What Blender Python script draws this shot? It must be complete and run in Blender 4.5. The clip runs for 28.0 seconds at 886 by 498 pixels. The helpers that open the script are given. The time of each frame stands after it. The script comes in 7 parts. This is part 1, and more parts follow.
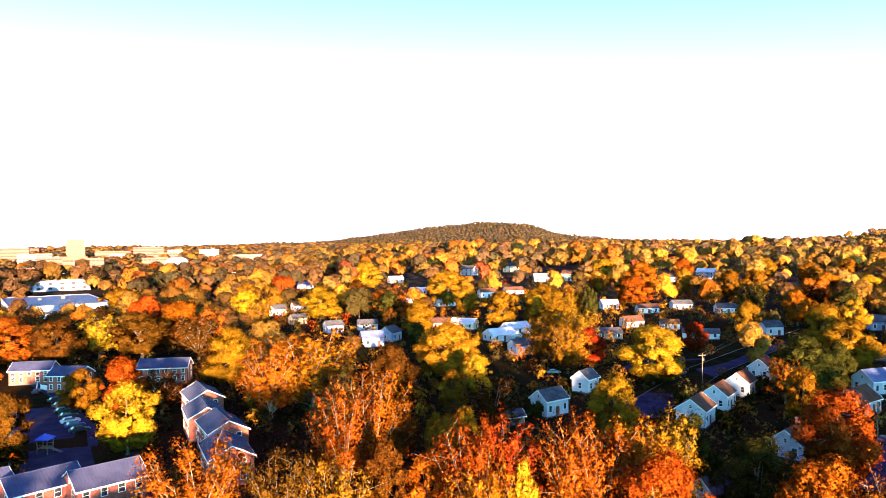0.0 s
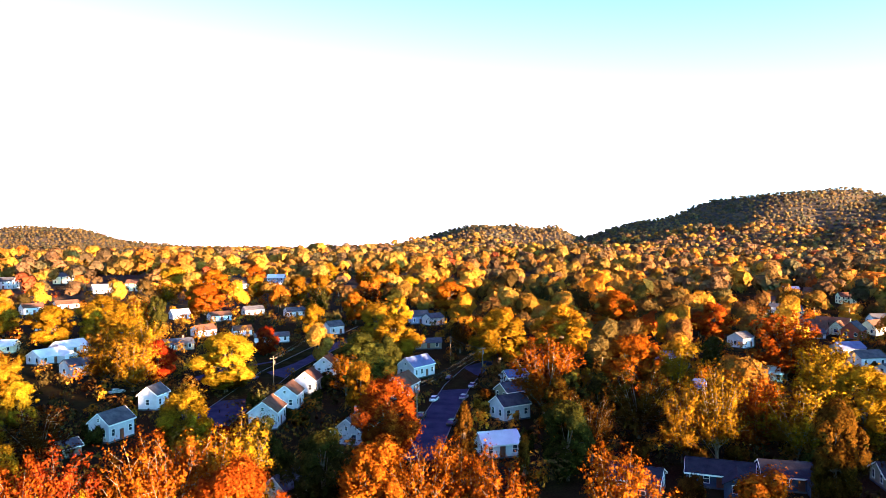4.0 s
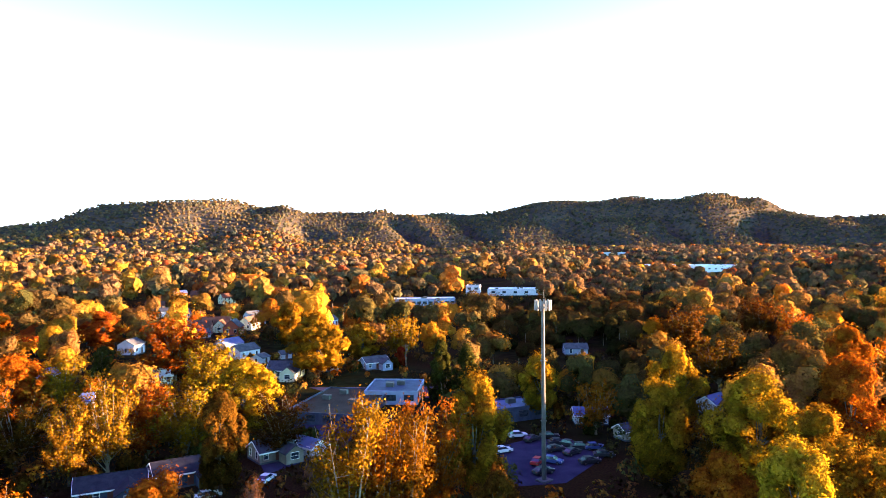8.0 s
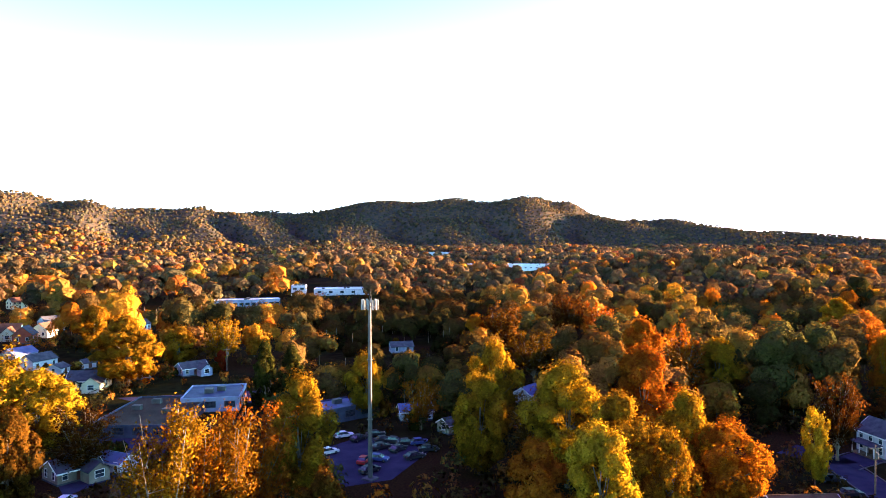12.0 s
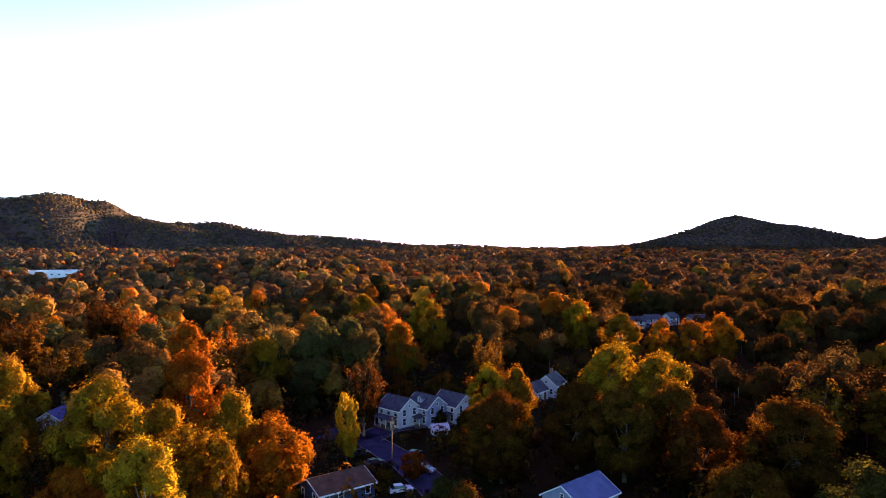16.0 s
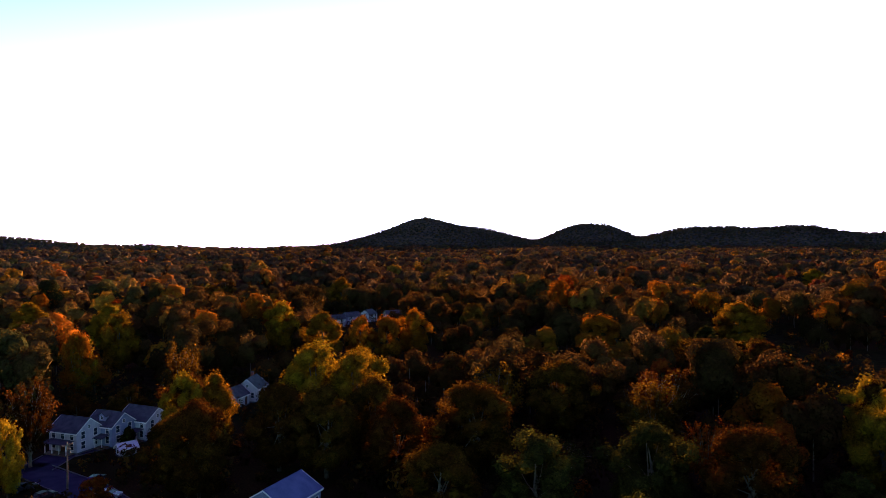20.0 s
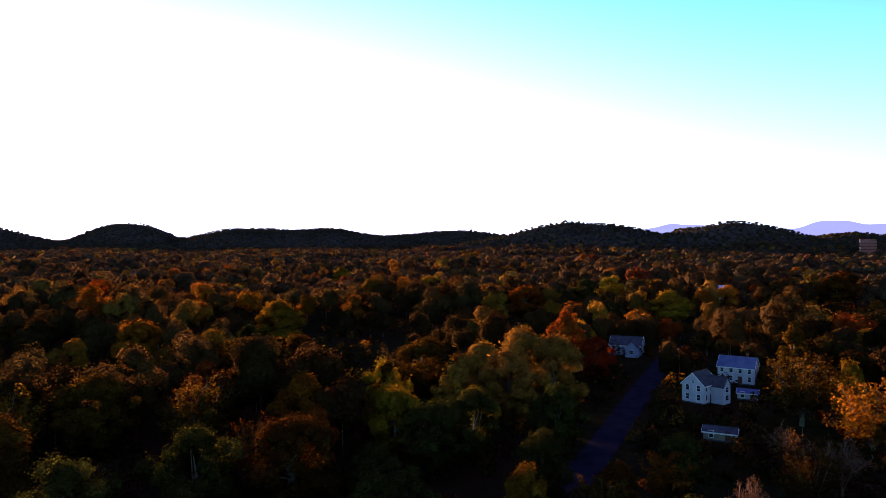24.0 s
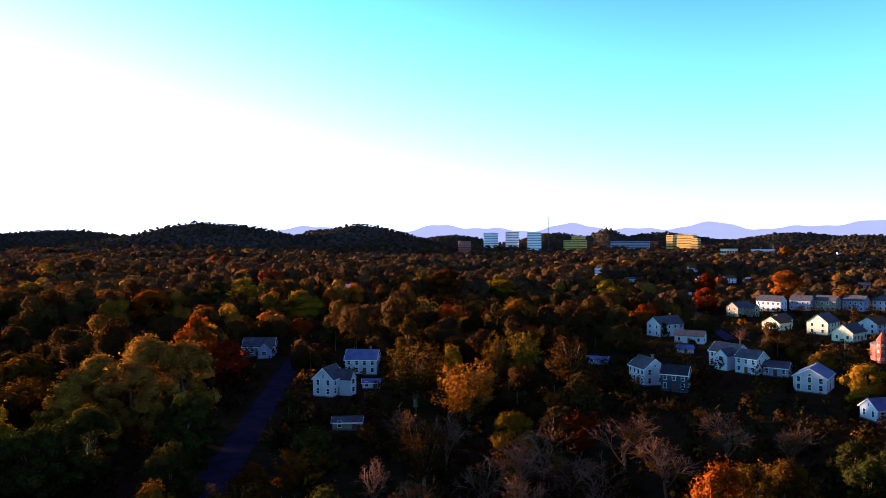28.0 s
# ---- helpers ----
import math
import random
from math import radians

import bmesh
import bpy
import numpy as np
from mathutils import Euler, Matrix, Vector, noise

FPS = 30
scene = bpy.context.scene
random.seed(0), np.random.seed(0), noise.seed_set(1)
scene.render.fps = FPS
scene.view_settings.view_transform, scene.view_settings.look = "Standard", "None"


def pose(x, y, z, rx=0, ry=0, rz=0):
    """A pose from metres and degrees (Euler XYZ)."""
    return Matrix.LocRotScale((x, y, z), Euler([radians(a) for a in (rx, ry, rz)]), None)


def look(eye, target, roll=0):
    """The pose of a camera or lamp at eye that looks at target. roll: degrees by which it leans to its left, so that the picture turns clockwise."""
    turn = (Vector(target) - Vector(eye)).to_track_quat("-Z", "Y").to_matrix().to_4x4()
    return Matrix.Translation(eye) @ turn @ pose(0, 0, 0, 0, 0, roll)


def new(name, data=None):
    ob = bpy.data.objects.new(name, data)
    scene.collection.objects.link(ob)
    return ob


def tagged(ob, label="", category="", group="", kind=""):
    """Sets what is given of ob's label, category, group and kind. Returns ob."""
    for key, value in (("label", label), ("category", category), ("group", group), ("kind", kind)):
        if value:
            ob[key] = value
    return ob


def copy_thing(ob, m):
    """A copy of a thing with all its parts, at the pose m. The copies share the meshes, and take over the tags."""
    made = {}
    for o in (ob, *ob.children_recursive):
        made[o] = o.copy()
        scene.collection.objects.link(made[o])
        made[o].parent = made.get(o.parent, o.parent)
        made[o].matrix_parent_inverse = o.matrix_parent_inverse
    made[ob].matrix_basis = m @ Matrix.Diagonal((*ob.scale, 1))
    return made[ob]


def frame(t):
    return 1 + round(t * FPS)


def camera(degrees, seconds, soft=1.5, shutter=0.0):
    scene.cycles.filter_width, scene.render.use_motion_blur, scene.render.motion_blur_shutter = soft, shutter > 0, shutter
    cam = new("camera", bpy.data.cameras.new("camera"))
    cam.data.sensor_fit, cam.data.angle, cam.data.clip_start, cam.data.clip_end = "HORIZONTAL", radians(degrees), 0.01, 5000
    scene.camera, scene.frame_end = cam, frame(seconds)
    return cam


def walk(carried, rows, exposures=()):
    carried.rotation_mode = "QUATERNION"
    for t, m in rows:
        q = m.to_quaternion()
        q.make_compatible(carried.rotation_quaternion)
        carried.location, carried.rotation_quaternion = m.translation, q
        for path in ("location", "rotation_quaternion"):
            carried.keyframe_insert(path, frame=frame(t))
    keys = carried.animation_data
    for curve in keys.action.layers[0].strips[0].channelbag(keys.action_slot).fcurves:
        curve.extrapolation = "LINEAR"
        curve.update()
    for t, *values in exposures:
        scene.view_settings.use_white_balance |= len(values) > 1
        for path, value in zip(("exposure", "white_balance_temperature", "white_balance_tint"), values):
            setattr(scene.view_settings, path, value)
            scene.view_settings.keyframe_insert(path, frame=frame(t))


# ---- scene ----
import itertools

EYE_Z = 45.0
SUN_AZ, SUN_EL = 123.8, 4.9      # clockwise from +y; degrees above the horizon

cam = camera(65.47, 28.0, soft=0.65)
walk(cam, [
    (0, pose(0, 0, EYE_Z, 89.18, 0.62, 40.62)),
    (0.5, pose(0, 0, EYE_Z, 89.20, 0.59, 38.77)),
    (1, pose(0, 0, EYE_Z, 89.22, 0.56, 36.51)),
    (1.5, pose(0, 0, EYE_Z, 89.23, 0.56, 33.07)),
    (2, pose(0, 0, EYE_Z, 89.25, 0.54, 28.59)),
    (2.5, pose(0, 0, EYE_Z, 89.31, 0.55, 23.44)),
    (4.5, pose(0, 0, EYE_Z, 89.41, 0.46, 0.00)),
    (5, pose(0, 0, EYE_Z, 89.44, 0.44, -6.19)),
    (5.5, pose(0, 0, EYE_Z, 89.48, 0.44, -12.46)),
    (6, pose(0, 0, EYE_Z, 89.50, 0.48, -19.07)),
    (6.5, pose(0, 0, EYE_Z, 89.53, 0.51, -25.91)),
    (7, pose(0, 0, EYE_Z, 89.53, 0.49, -32.48)),
    (7.5, pose(0, 0, EYE_Z, 89.53, 0.47, -38.53)),
    (8, pose(0, 0, EYE_Z, 89.51, 0.47, -41.62)),
    (8.5, pose(0, 0, EYE_Z, 89.47, 0.46, -43.76)),
    (9, pose(0, 0, EYE_Z, 89.46, 0.45, -45.40)),
    (9.5, pose(0, 0, EYE_Z, 89.45, 0.41, -46.35)),
    (10, pose(0, 0, EYE_Z, 89.43, 0.37, -46.95)),
    (10.5, pose(0, 0, EYE_Z, 89.41, 0.31, -48.03)),
    (11, pose(0, 0, EYE_Z, 89.41, 0.26, -50.36)),
    (11.5, pose(0, 0, EYE_Z, 89.39, 0.18, -52.86)),
    (13.5, pose(0, 0, EYE_Z, 89.49, 0.16, -68.18)),
    (14, pose(0, 0, EYE_Z, 89.49, 0.14, -72.72)),
    (14.5, pose(0, 0, EYE_Z, 89.49, 0.14, -77.29)),
    (15, pose(0, 0, EYE_Z, 89.51, 0.12, -82.20)),
    (15.5, pose(0, 0, EYE_Z, 89.54, 0.09, -87.28)),
    (16, pose(0, 0, EYE_Z, 89.58, 0.11, -92.35)),
    (16.5, pose(0, 0, EYE_Z, 89.62, 0.11, -97.41)),
    (17, pose(0, 0, EYE_Z, 89.63, 0.09, -101.95)),
    (17.5, pose(0, 0, EYE_Z, 89.64, 0.09, -106.19)),
    (18, pose(0, 0, EYE_Z, 89.66, 0.10, -110.26)),
    (18.5, pose(0, 0, EYE_Z, 89.63, 0.07, -112.58)),
    (19, pose(0, 0, EYE_Z, 89.57, 0.09, -113.21)),
    (19.5, pose(0, 0, EYE_Z, 89.54, 0.11, -113.98)),
    (20, pose(0, 0, EYE_Z, 89.53, 0.17, -116.78)),
    (20.5, pose(0, 0, EYE_Z, 89.48, 0.23, -120.61)),
    (21, pose(0, 0, EYE_Z, 89.46, 0.27, -124.92)),
    (21.5, pose(0, 0, EYE_Z, 89.49, 0.29, -129.55)),
    (23.5, pose(0, 0, EYE_Z, 89.50, 0.23, -148.85)),
    (24, pose(0, 0, EYE_Z, 89.51, 0.21, -153.43)),
    (24.5, pose(0, 0, EYE_Z, 89.53, 0.23, -157.94)),
    (25, pose(0, 0, EYE_Z, 89.54, 0.25, -162.59)),
    (25.5, pose(0, 0, EYE_Z, 89.56, 0.24, -167.75)),
    (26, pose(0, 0, EYE_Z, 89.56, 0.20, -173.09)),
    (26.5, pose(0, 0, EYE_Z, 89.59, 0.19, -178.36)),
    (27, pose(0, 0, EYE_Z, 89.57, 0.19, -180.85)),
    (27.5, pose(0, 0, EYE_Z, 89.54, 0.17, -182.29)),
    (28, pose(0, 0, EYE_Z, 89.52, 0.17, -183.29)),
], [
    (0, 3.52, 7100, 30), (2.5, 3.74, 7100, 30), (5, 4.00, 7300, 32), (8, 4.34, 7400, 34), (11.5, 4.30, 7400, 36), (13.5, 3.98, 7200, 38), (15, 3.68, 7500, 46),
    (17, 3.10, 7700, 50), (19, 2.58, 7500, 48), (21.5, 2.38, 7200, 46), (23.5, 2.32, 6900, 44), (25, 2.34, 6600, 40), (26, 2.25, 6400, 38), (28, 2.50, 6400, 38)])

# ---- sky and sun ----
world = bpy.data.worlds.new("sky")
scene.world = world
world.use_nodes = True
wn, wl = world.node_tree.nodes, world.node_tree.links
sky = wn.new("ShaderNodeTexSky")
sky.sky_type, sky.sun_disc = "NISHITA", False
sky.sun_elevation, sky.sun_rotation = radians(SUN_EL), radians(SUN_AZ)
sky.altitude, sky.air_density, sky.dust_density, sky.ozone_density = 200, 1.0, 0.2, 3.4
wn["Background"].inputs["Strength"].default_value = 0.12
SUN_DIR = Vector((math.sin(radians(SUN_AZ)) * math.cos(radians(SUN_EL)), math.cos(radians(SUN_AZ)) * math.cos(radians(SUN_EL)), math.sin(radians(SUN_EL))))
# the low sky: pale haze that thins out upwards, brightest round the sun and faintest at right angles to it


def sky_math(op, *values):
    node = wn.new("ShaderNodeMath")
    node.operation = op
    for socket, v in zip(node.inputs, values):
        if isinstance(v, (int, float)):
            socket.default_value = v
        else:
            wl.new(v, socket)
    return node.outputs[0]


way = wn.new("ShaderNodeTexCoord").outputs["Generated"]
up = wn.new("ShaderNodeSeparateXYZ")
wl.new(way, up.inputs[0])
height = sky_math("MAXIMUM", up.outputs["Z"], 0.0)
towards = wn.new("ShaderNodeVectorMath")
towards.operation = "DOT_PRODUCT"
wl.new(way, towards.inputs[0])
towards.inputs[1].default_value = SUN_DIR
c = towards.outputs["Value"]
aureole = sky_math("MULTIPLY", sky_math("EXPONENT", sky_math("DIVIDE", sky_math("SUBTRACT", c, 1.0), 0.18)), 0.85)
round_sky = sky_math("ADD", sky_math("ADD", sky_math("MULTIPLY", sky_math("MULTIPLY", c, c), 0.22), 0.20), aureole)
low_sky = sky_math("MULTIPLY", sky_math("MULTIPLY", round_sky, sky_math("EXPONENT", sky_math("DIVIDE", height, -0.130))), 8.3)
clear_sky = sky_math("SMOOTH_MIN", sky_math("MULTIPLY", height, 3.0), 1.0, 0.4)
haze = wn.new("ShaderNodeCombineColor")
wl.new(low_sky, haze.inputs[0])
wl.new(sky_math("MULTIPLY", low_sky, sky_math("MULTIPLY_ADD", clear_sky, 5.6, 1.05)), haze.inputs[1])
wl.new(sky_math("MULTIPLY", low_sky, sky_math("MULTIPLY_ADD", clear_sky, 7.0, 1.5)), haze.inputs[2])
both = wn.new("ShaderNodeMix")
both.data_type, both.blend_type = "RGBA", "ADD"
both.inputs["Factor"].default_value = 0.05
dome = wn.new("ShaderNodeMix")
dome.data_type, dome.blend_type = "RGBA", "ADD"
zenith = wn.new("ShaderNodeMapRange")
zenith.interpolation_type = "SMOOTHSTEP"
zenith.inputs["From Min"].default_value, zenith.inputs["From Max"].default_value = 0.34, 0.9
wl.new(up.outputs["Z"], zenith.inputs["Value"])
wl.new(zenith.outputs[0], dome.inputs["Factor"])
wl.new(haze.outputs[0], dome.inputs["A"])
dome.inputs["B"].default_value = (0.22, 0.13, 0.95, 1)      # violet blue overhead, out of view, added to tint the shade
wl.new(dome.outputs["Result"], both.inputs["A"])
wl.new(sky.outputs[0], both.inputs["B"])
wl.new(both.outputs["Result"], wn["Background"].inputs["Color"])
sun = new("sun", bpy.data.lights.new("sun", "SUN"))
sun.data.energy, sun.data.angle, sun.data.color = 5.0, radians(1.6), (1.0, 0.72, 0.40)
sun.matrix_world = look(SUN_DIR * 100, (0, 0, 0))


# ---- materials ----
def material(name, rough=0.8, metal=0.0, spec=0.3):
    mat = bpy.data.materials.new(name)
    mat.use_nodes = True
    b = mat.node_tree.nodes["Principled BSDF"]
    b.inputs["Roughness"].default_value, b.inputs["Metallic"].default_value = rough, metal
    b.inputs["Specular IOR Level"].default_value = spec
    return mat, mat.node_tree.nodes, mat.node_tree.links, b


def ramp(nodes, links, source, stops):
    r = nodes.new("ShaderNodeValToRGB")
    e = r.color_ramp.elements
    while len(e) < len(stops):
        e.new(0.5)
    for el, (p, c) in zip(e, stops):
        el.position, el.color = p, (*c, 1)
    links.new(source, r.inputs["Fac"])
    return r.outputs["Color"]


def noise_at(nodes, links, scale, detail=3.0, world_space=False):
    n = nodes.new("ShaderNodeTexNoise")
    n.inputs["Scale"].default_value, n.inputs["Detail"].default_value = scale, detail
    if world_space:
        links.new(nodes.new("ShaderNodeNewGeometry").outputs["Position"], n.inputs["Vector"])
    else:
        links.new(nodes.new("ShaderNodeTexCoord").outputs["Object"], n.inputs["Vector"])
    return n.outputs["Fac"]


def mix(nodes, links, fac, a, b, blend="MIX"):
    m = nodes.new("ShaderNodeMix")
    m.data_type, m.blend_type = "RGBA", blend
    for sock, v in ((m.inputs["Factor"], fac), (m.inputs["A"], a), (m.inputs["B"], b)):
        if isinstance(v, (int, float)):
            sock.default_value = v
        elif isinstance(v, tuple):
            sock.default_value = (*v, 1)
        else:
            links.new(v, sock)
    return m.outputs["Result"]


def bump(nodes, links, bsdf, height, strength=0.3, dist=0.02):
    b = nodes.new("ShaderNodeBump")
    b.inputs["Strength"].default_value, b.inputs["Distance"].default_value = strength, dist
    links.new(height, b.inputs["Height"])
    links.new(b.outputs["Normal"], bsdf.inputs["Normal"])


def worn(name, dark, light, scale=3.0, rough=0.8, metal=0.0, spec=0.06, relief=0.2, fine=40.0, seams=0.0):
    """A surface with stains at a large scale, grain at a small one and, if asked, evenly spaced seams up the height."""
    mat, n, l, b = material(name, rough, metal, spec)
    big = noise_at(n, l, scale, 4, True)
    small = noise_at(n, l, fine, 2, True)
    col = ramp(n, l, big, ((0.3, dark), (0.7, light)))
    col = mix(n, l, 0.25, col, ramp(n, l, small, ((0.3, tuple(c * 0.6 for c in dark)), (0.7, light))))
    h = small
    if seams:
        pos = n.new("ShaderNodeSeparateXYZ")
        l.new(n.new("ShaderNodeTexCoord").outputs["Object"], pos.inputs[0])
        w = n.new("ShaderNodeMath")
        w.operation = "PINGPONG"
        l.new(pos.outputs["Z"], w.inputs[0])
        w.inputs[1].default_value = seams
        h = w.outputs[0]
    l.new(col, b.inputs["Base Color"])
    bump(n, l, b, h, relief, 0.02)
    return mat


def leaf_shader(mat, col, grain, full=1.0, ruffle=0.9):
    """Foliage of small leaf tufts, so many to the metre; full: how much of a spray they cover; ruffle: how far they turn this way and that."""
    n, l = mat.node_tree.nodes, mat.node_tree.links
    b = n["Principled BSDF"]
    v = n.new("ShaderNodeTexVoronoi")
    v.inputs["Scale"].default_value = grain
    l.new(n.new("ShaderNodeNewGeometry").outputs["Position"], v.inputs["Vector"])
    sep = n.new("ShaderNodeSeparateColor")
    l.new(v.outputs["Color"], sep.inputs[0])
    col = mix(n, l, 1.0, col, ramp(n, l, sep.outputs[0], ((0.0, (0.62,) * 3), (1.0, (1.0,) * 3))), "MULTIPLY")
    l.new(col, b.inputs["Base Color"])
    b.inputs["Roughness"].default_value, b.inputs["Specular IOR Level"].default_value = 0.9, 0.0
    tr = n.new("ShaderNodeBsdfTranslucent")
    at = n.new("ShaderNodeAttribute")
    at.attribute_name = "facing"
    vt = n.new("ShaderNodeVectorTransform")
    vt.vector_type, vt.convert_from, vt.convert_to = "NORMAL", "OBJECT", "WORLD"
    l.new(at.outputs["Vector"], vt.inputs[0])
    turned = n.new("ShaderNodeVectorMath")
    turned.operation = "MULTIPLY_ADD"
    l.new(v.outputs["Color"], turned.inputs[0])
    turned.inputs[1].default_value = (ruffle,) * 3
    off = n.new("ShaderNodeVectorMath")
    off.operation = "SUBTRACT"
    l.new(vt.outputs[0], off.inputs[0])
    off.inputs[1].default_value = (ruffle / 2,) * 3
    l.new(off.outputs[0], turned.inputs[2])
    unit = n.new("ShaderNodeVectorMath")
    unit.operation = "NORMALIZE"
    l.new(turned.outputs[0], unit.inputs[0])
    for sh in (b, tr):
        l.new(unit.outputs[0], sh.inputs["Normal"])
    l.new(mix(n, l, 1.0, col, (1.0, 0.85, 0.5), "MULTIPLY"), tr.inputs["Color"])
    ms = n.new("ShaderNodeMixShader")
    ms.inputs["Fac"].default_value = 0.32
    l.new(b.outputs[0], ms.inputs[1])
    l.new(tr.outputs[0], ms.inputs[2])
    if full >= 1:
        l.new(ms.outputs[0], n["Material Output"].inputs["Surface"])
        return
    # gaps between the tufts
    gap = n.new("ShaderNodeMath")
    gap.operation = "GREATER_THAN"
    l.new(v.outputs["Distance"], gap.inputs[0])
    gap.inputs[1].default_value = full
    thin = n.new("ShaderNodeMixShader")
    l.new(gap.outputs[0], thin.inputs["Fac"])
    l.new(ms.outputs[0], thin.inputs[1])
    l.new(n.new("ShaderNodeBsdfTransparent").outputs[0], thin.inputs[2])
    l.new(thin.outputs[0], n["Material Output"].inputs["Surface"])


def leaves(name, dark, mid, light):
    """Foliage of one hue; each leaf clump and each tree differs a little."""
    mat, n, l, b = material(name)
    isl = n.new("ShaderNodeNewGeometry").outputs["Random Per Island"]
    col = ramp(n, l, isl, ((0.0, tuple(0.55 * p + 0.45 * q for p, q in zip(dark, mid))), (0.45, mid), (1.0, light)))
    ob = n.new("ShaderNodeObjectInfo").outputs["Random"]
    hs = n.new("ShaderNodeHueSaturation")
    l.new(ramp(n, l, ob, ((0, (0.485,) * 3), (1, (0.515,) * 3))), hs.inputs["Hue"])
    l.new(ramp(n, l, ob, ((0, (0.75,) * 3), (1, (1.0,) * 3))), hs.inputs["Value"])
    l.new(col, hs.inputs["Color"])
    leaf_shader(mat, hs.outputs["Color"], 3.6, 0.62, 0.8)
    return mat


HUES = {
    "y": ("yellow", (0.20, 0.105, 0.005), (0.36, 0.180, 0.010), (0.47, 0.265, 0.018)),
    "g": ("gold", (0.12, 0.056, 0.004), (0.235, 0.110, 0.007), (0.33, 0.165, 0.011)),
    "o": ("orange", (0.17, 0.040, 0.003), (0.32, 0.082, 0.006), (0.42, 0.125, 0.010)),
    "r": ("red", (0.15, 0.018, 0.004), (0.28, 0.045, 0.006), (0.36, 0.085, 0.010)),
    "G": ("olive green", (0.018, 0.019, 0.004), (0.040, 0.040, 0.008), (0.072, 0.068, 0.012)),
    "z": ("bronze", (0.16, 0.068, 0.010), (0.31, 0.138, 0.018), (0.44, 0.205, 0.028)),
    "n": ("russet brown", (0.045, 0.017, 0.003), (0.088, 0.034, 0.005), (0.14, 0.058, 0.008)),
}
LEAF = {k: leaves("leaves " + v[0], *v[1:]) for k, v in HUES.items()}


def forest_leaves(name, stops, grain, full=1.0, ruffle=0.9):
    """Foliage of many trees in one mesh: the hue of each tree is stored on its faces."""
    mat, n, l, b = material(name)
    at = n.new("ShaderNodeAttribute")
    at.attribute_name = "hue"
    r = n.new("ShaderNodeValToRGB")
    e = r.color_ramp.elements
    while len(e) < len(stops):
        e.new(0.5)
    for el, (p, k) in zip(e, stops):
        el.position, el.color = p, (*k, 1)
    l.new(at.outputs["Fac"], r.inputs["Fac"])
    isl = n.new("ShaderNodeNewGeometry").outputs["Random Per Island"]
    hs = n.new("ShaderNodeHueSaturation")
    l.new(ramp(n, l, isl, ((0, (0.78,) * 3), (1, (1.0,) * 3))), hs.inputs["Value"])
    # tone of each tree, with light and shade by direction put into it
    tone = n.new("ShaderNodeAttribute")
    tone.attribute_name = "tone"
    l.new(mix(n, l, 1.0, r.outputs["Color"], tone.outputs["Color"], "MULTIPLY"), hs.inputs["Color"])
    leaf_shader(mat, hs.outputs["Color"], grain, full, ruffle)
    return mat


FOREST = forest_leaves("forest leaves", [(0.0, (0.044, 0.042, 0.012)), (0.25, (0.098, 0.044, 0.013)), (0.45, (0.22, 0.100, 0.017)), (0.62, (0.20, 0.105, 0.018)), (0.78, (0.36, 0.160, 0.013)), (0.9, (0.38, 0.105, 0.010)), (1.0, HUES["r"][2])], 2.2, 0.64, 0.7)
# farther woods: greyer leaf colours, with the distance haze put into them
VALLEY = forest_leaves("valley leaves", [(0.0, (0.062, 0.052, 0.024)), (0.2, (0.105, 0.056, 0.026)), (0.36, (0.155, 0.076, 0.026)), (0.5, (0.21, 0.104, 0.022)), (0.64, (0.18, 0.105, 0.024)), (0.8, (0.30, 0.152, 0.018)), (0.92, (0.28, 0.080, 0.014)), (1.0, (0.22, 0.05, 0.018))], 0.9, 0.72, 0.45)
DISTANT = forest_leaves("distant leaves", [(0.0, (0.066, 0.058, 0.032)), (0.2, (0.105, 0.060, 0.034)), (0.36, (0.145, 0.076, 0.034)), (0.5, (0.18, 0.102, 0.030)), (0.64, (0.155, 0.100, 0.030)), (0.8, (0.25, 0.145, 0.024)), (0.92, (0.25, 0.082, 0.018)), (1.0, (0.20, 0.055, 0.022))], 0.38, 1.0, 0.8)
# the hillside woods: grey-brown between russet and green, muted to stand in for haze
HILLSIDE = forest_leaves("hillside leaves", [(0.0, (0.057, 0.056, 0.030)), (0.2, (0.090, 0.069, 0.038)), (0.4, (0.110, 0.076, 0.038)), (0.6, (0.124, 0.081, 0.032)), (0.8, (0.145, 0.088, 0.027)), (1.0, (0.132, 0.064, 0.030))], 0.2, 1.0, 0.5)
BARK = worn("bark", (0.05, 0.035, 0.025), (0.16, 0.12, 0.09), 1.5, 0.9, relief=0.6, fine=14)
PALE_BARK = worn("pale bark", (0.09, 0.065, 0.045), (0.24, 0.19, 0.14), 1.2, 0.85, relief=0.4, fine=10)
TWIG = worn("twigs", (0.075, 0.033, 0.022), (0.18, 0.085, 0.056), 1.0, 0.9, relief=0.2)
# the violet tint of open shade is put into this asphalt
ASPHALT = worn("asphalt", (0.020, 0.019, 0.036), (0.042, 0.040, 0.068), 0.25, 0.95, spec=0.0, relief=0.3, fine=30)
# a darker asphalt: the shade on the lane is put into its colour
SHADED_ASPHALT = worn("shaded lane asphalt", (0.010, 0.009, 0.014), (0.022, 0.020, 0.030), 0.25, 0.95, spec=0.0, relief=0.3, fine=30)
CONCRETE = worn("concrete", (0.05, 0.05, 0.055), (0.10, 0.10, 0.105), 0.5, 0.85, relief=0.2)
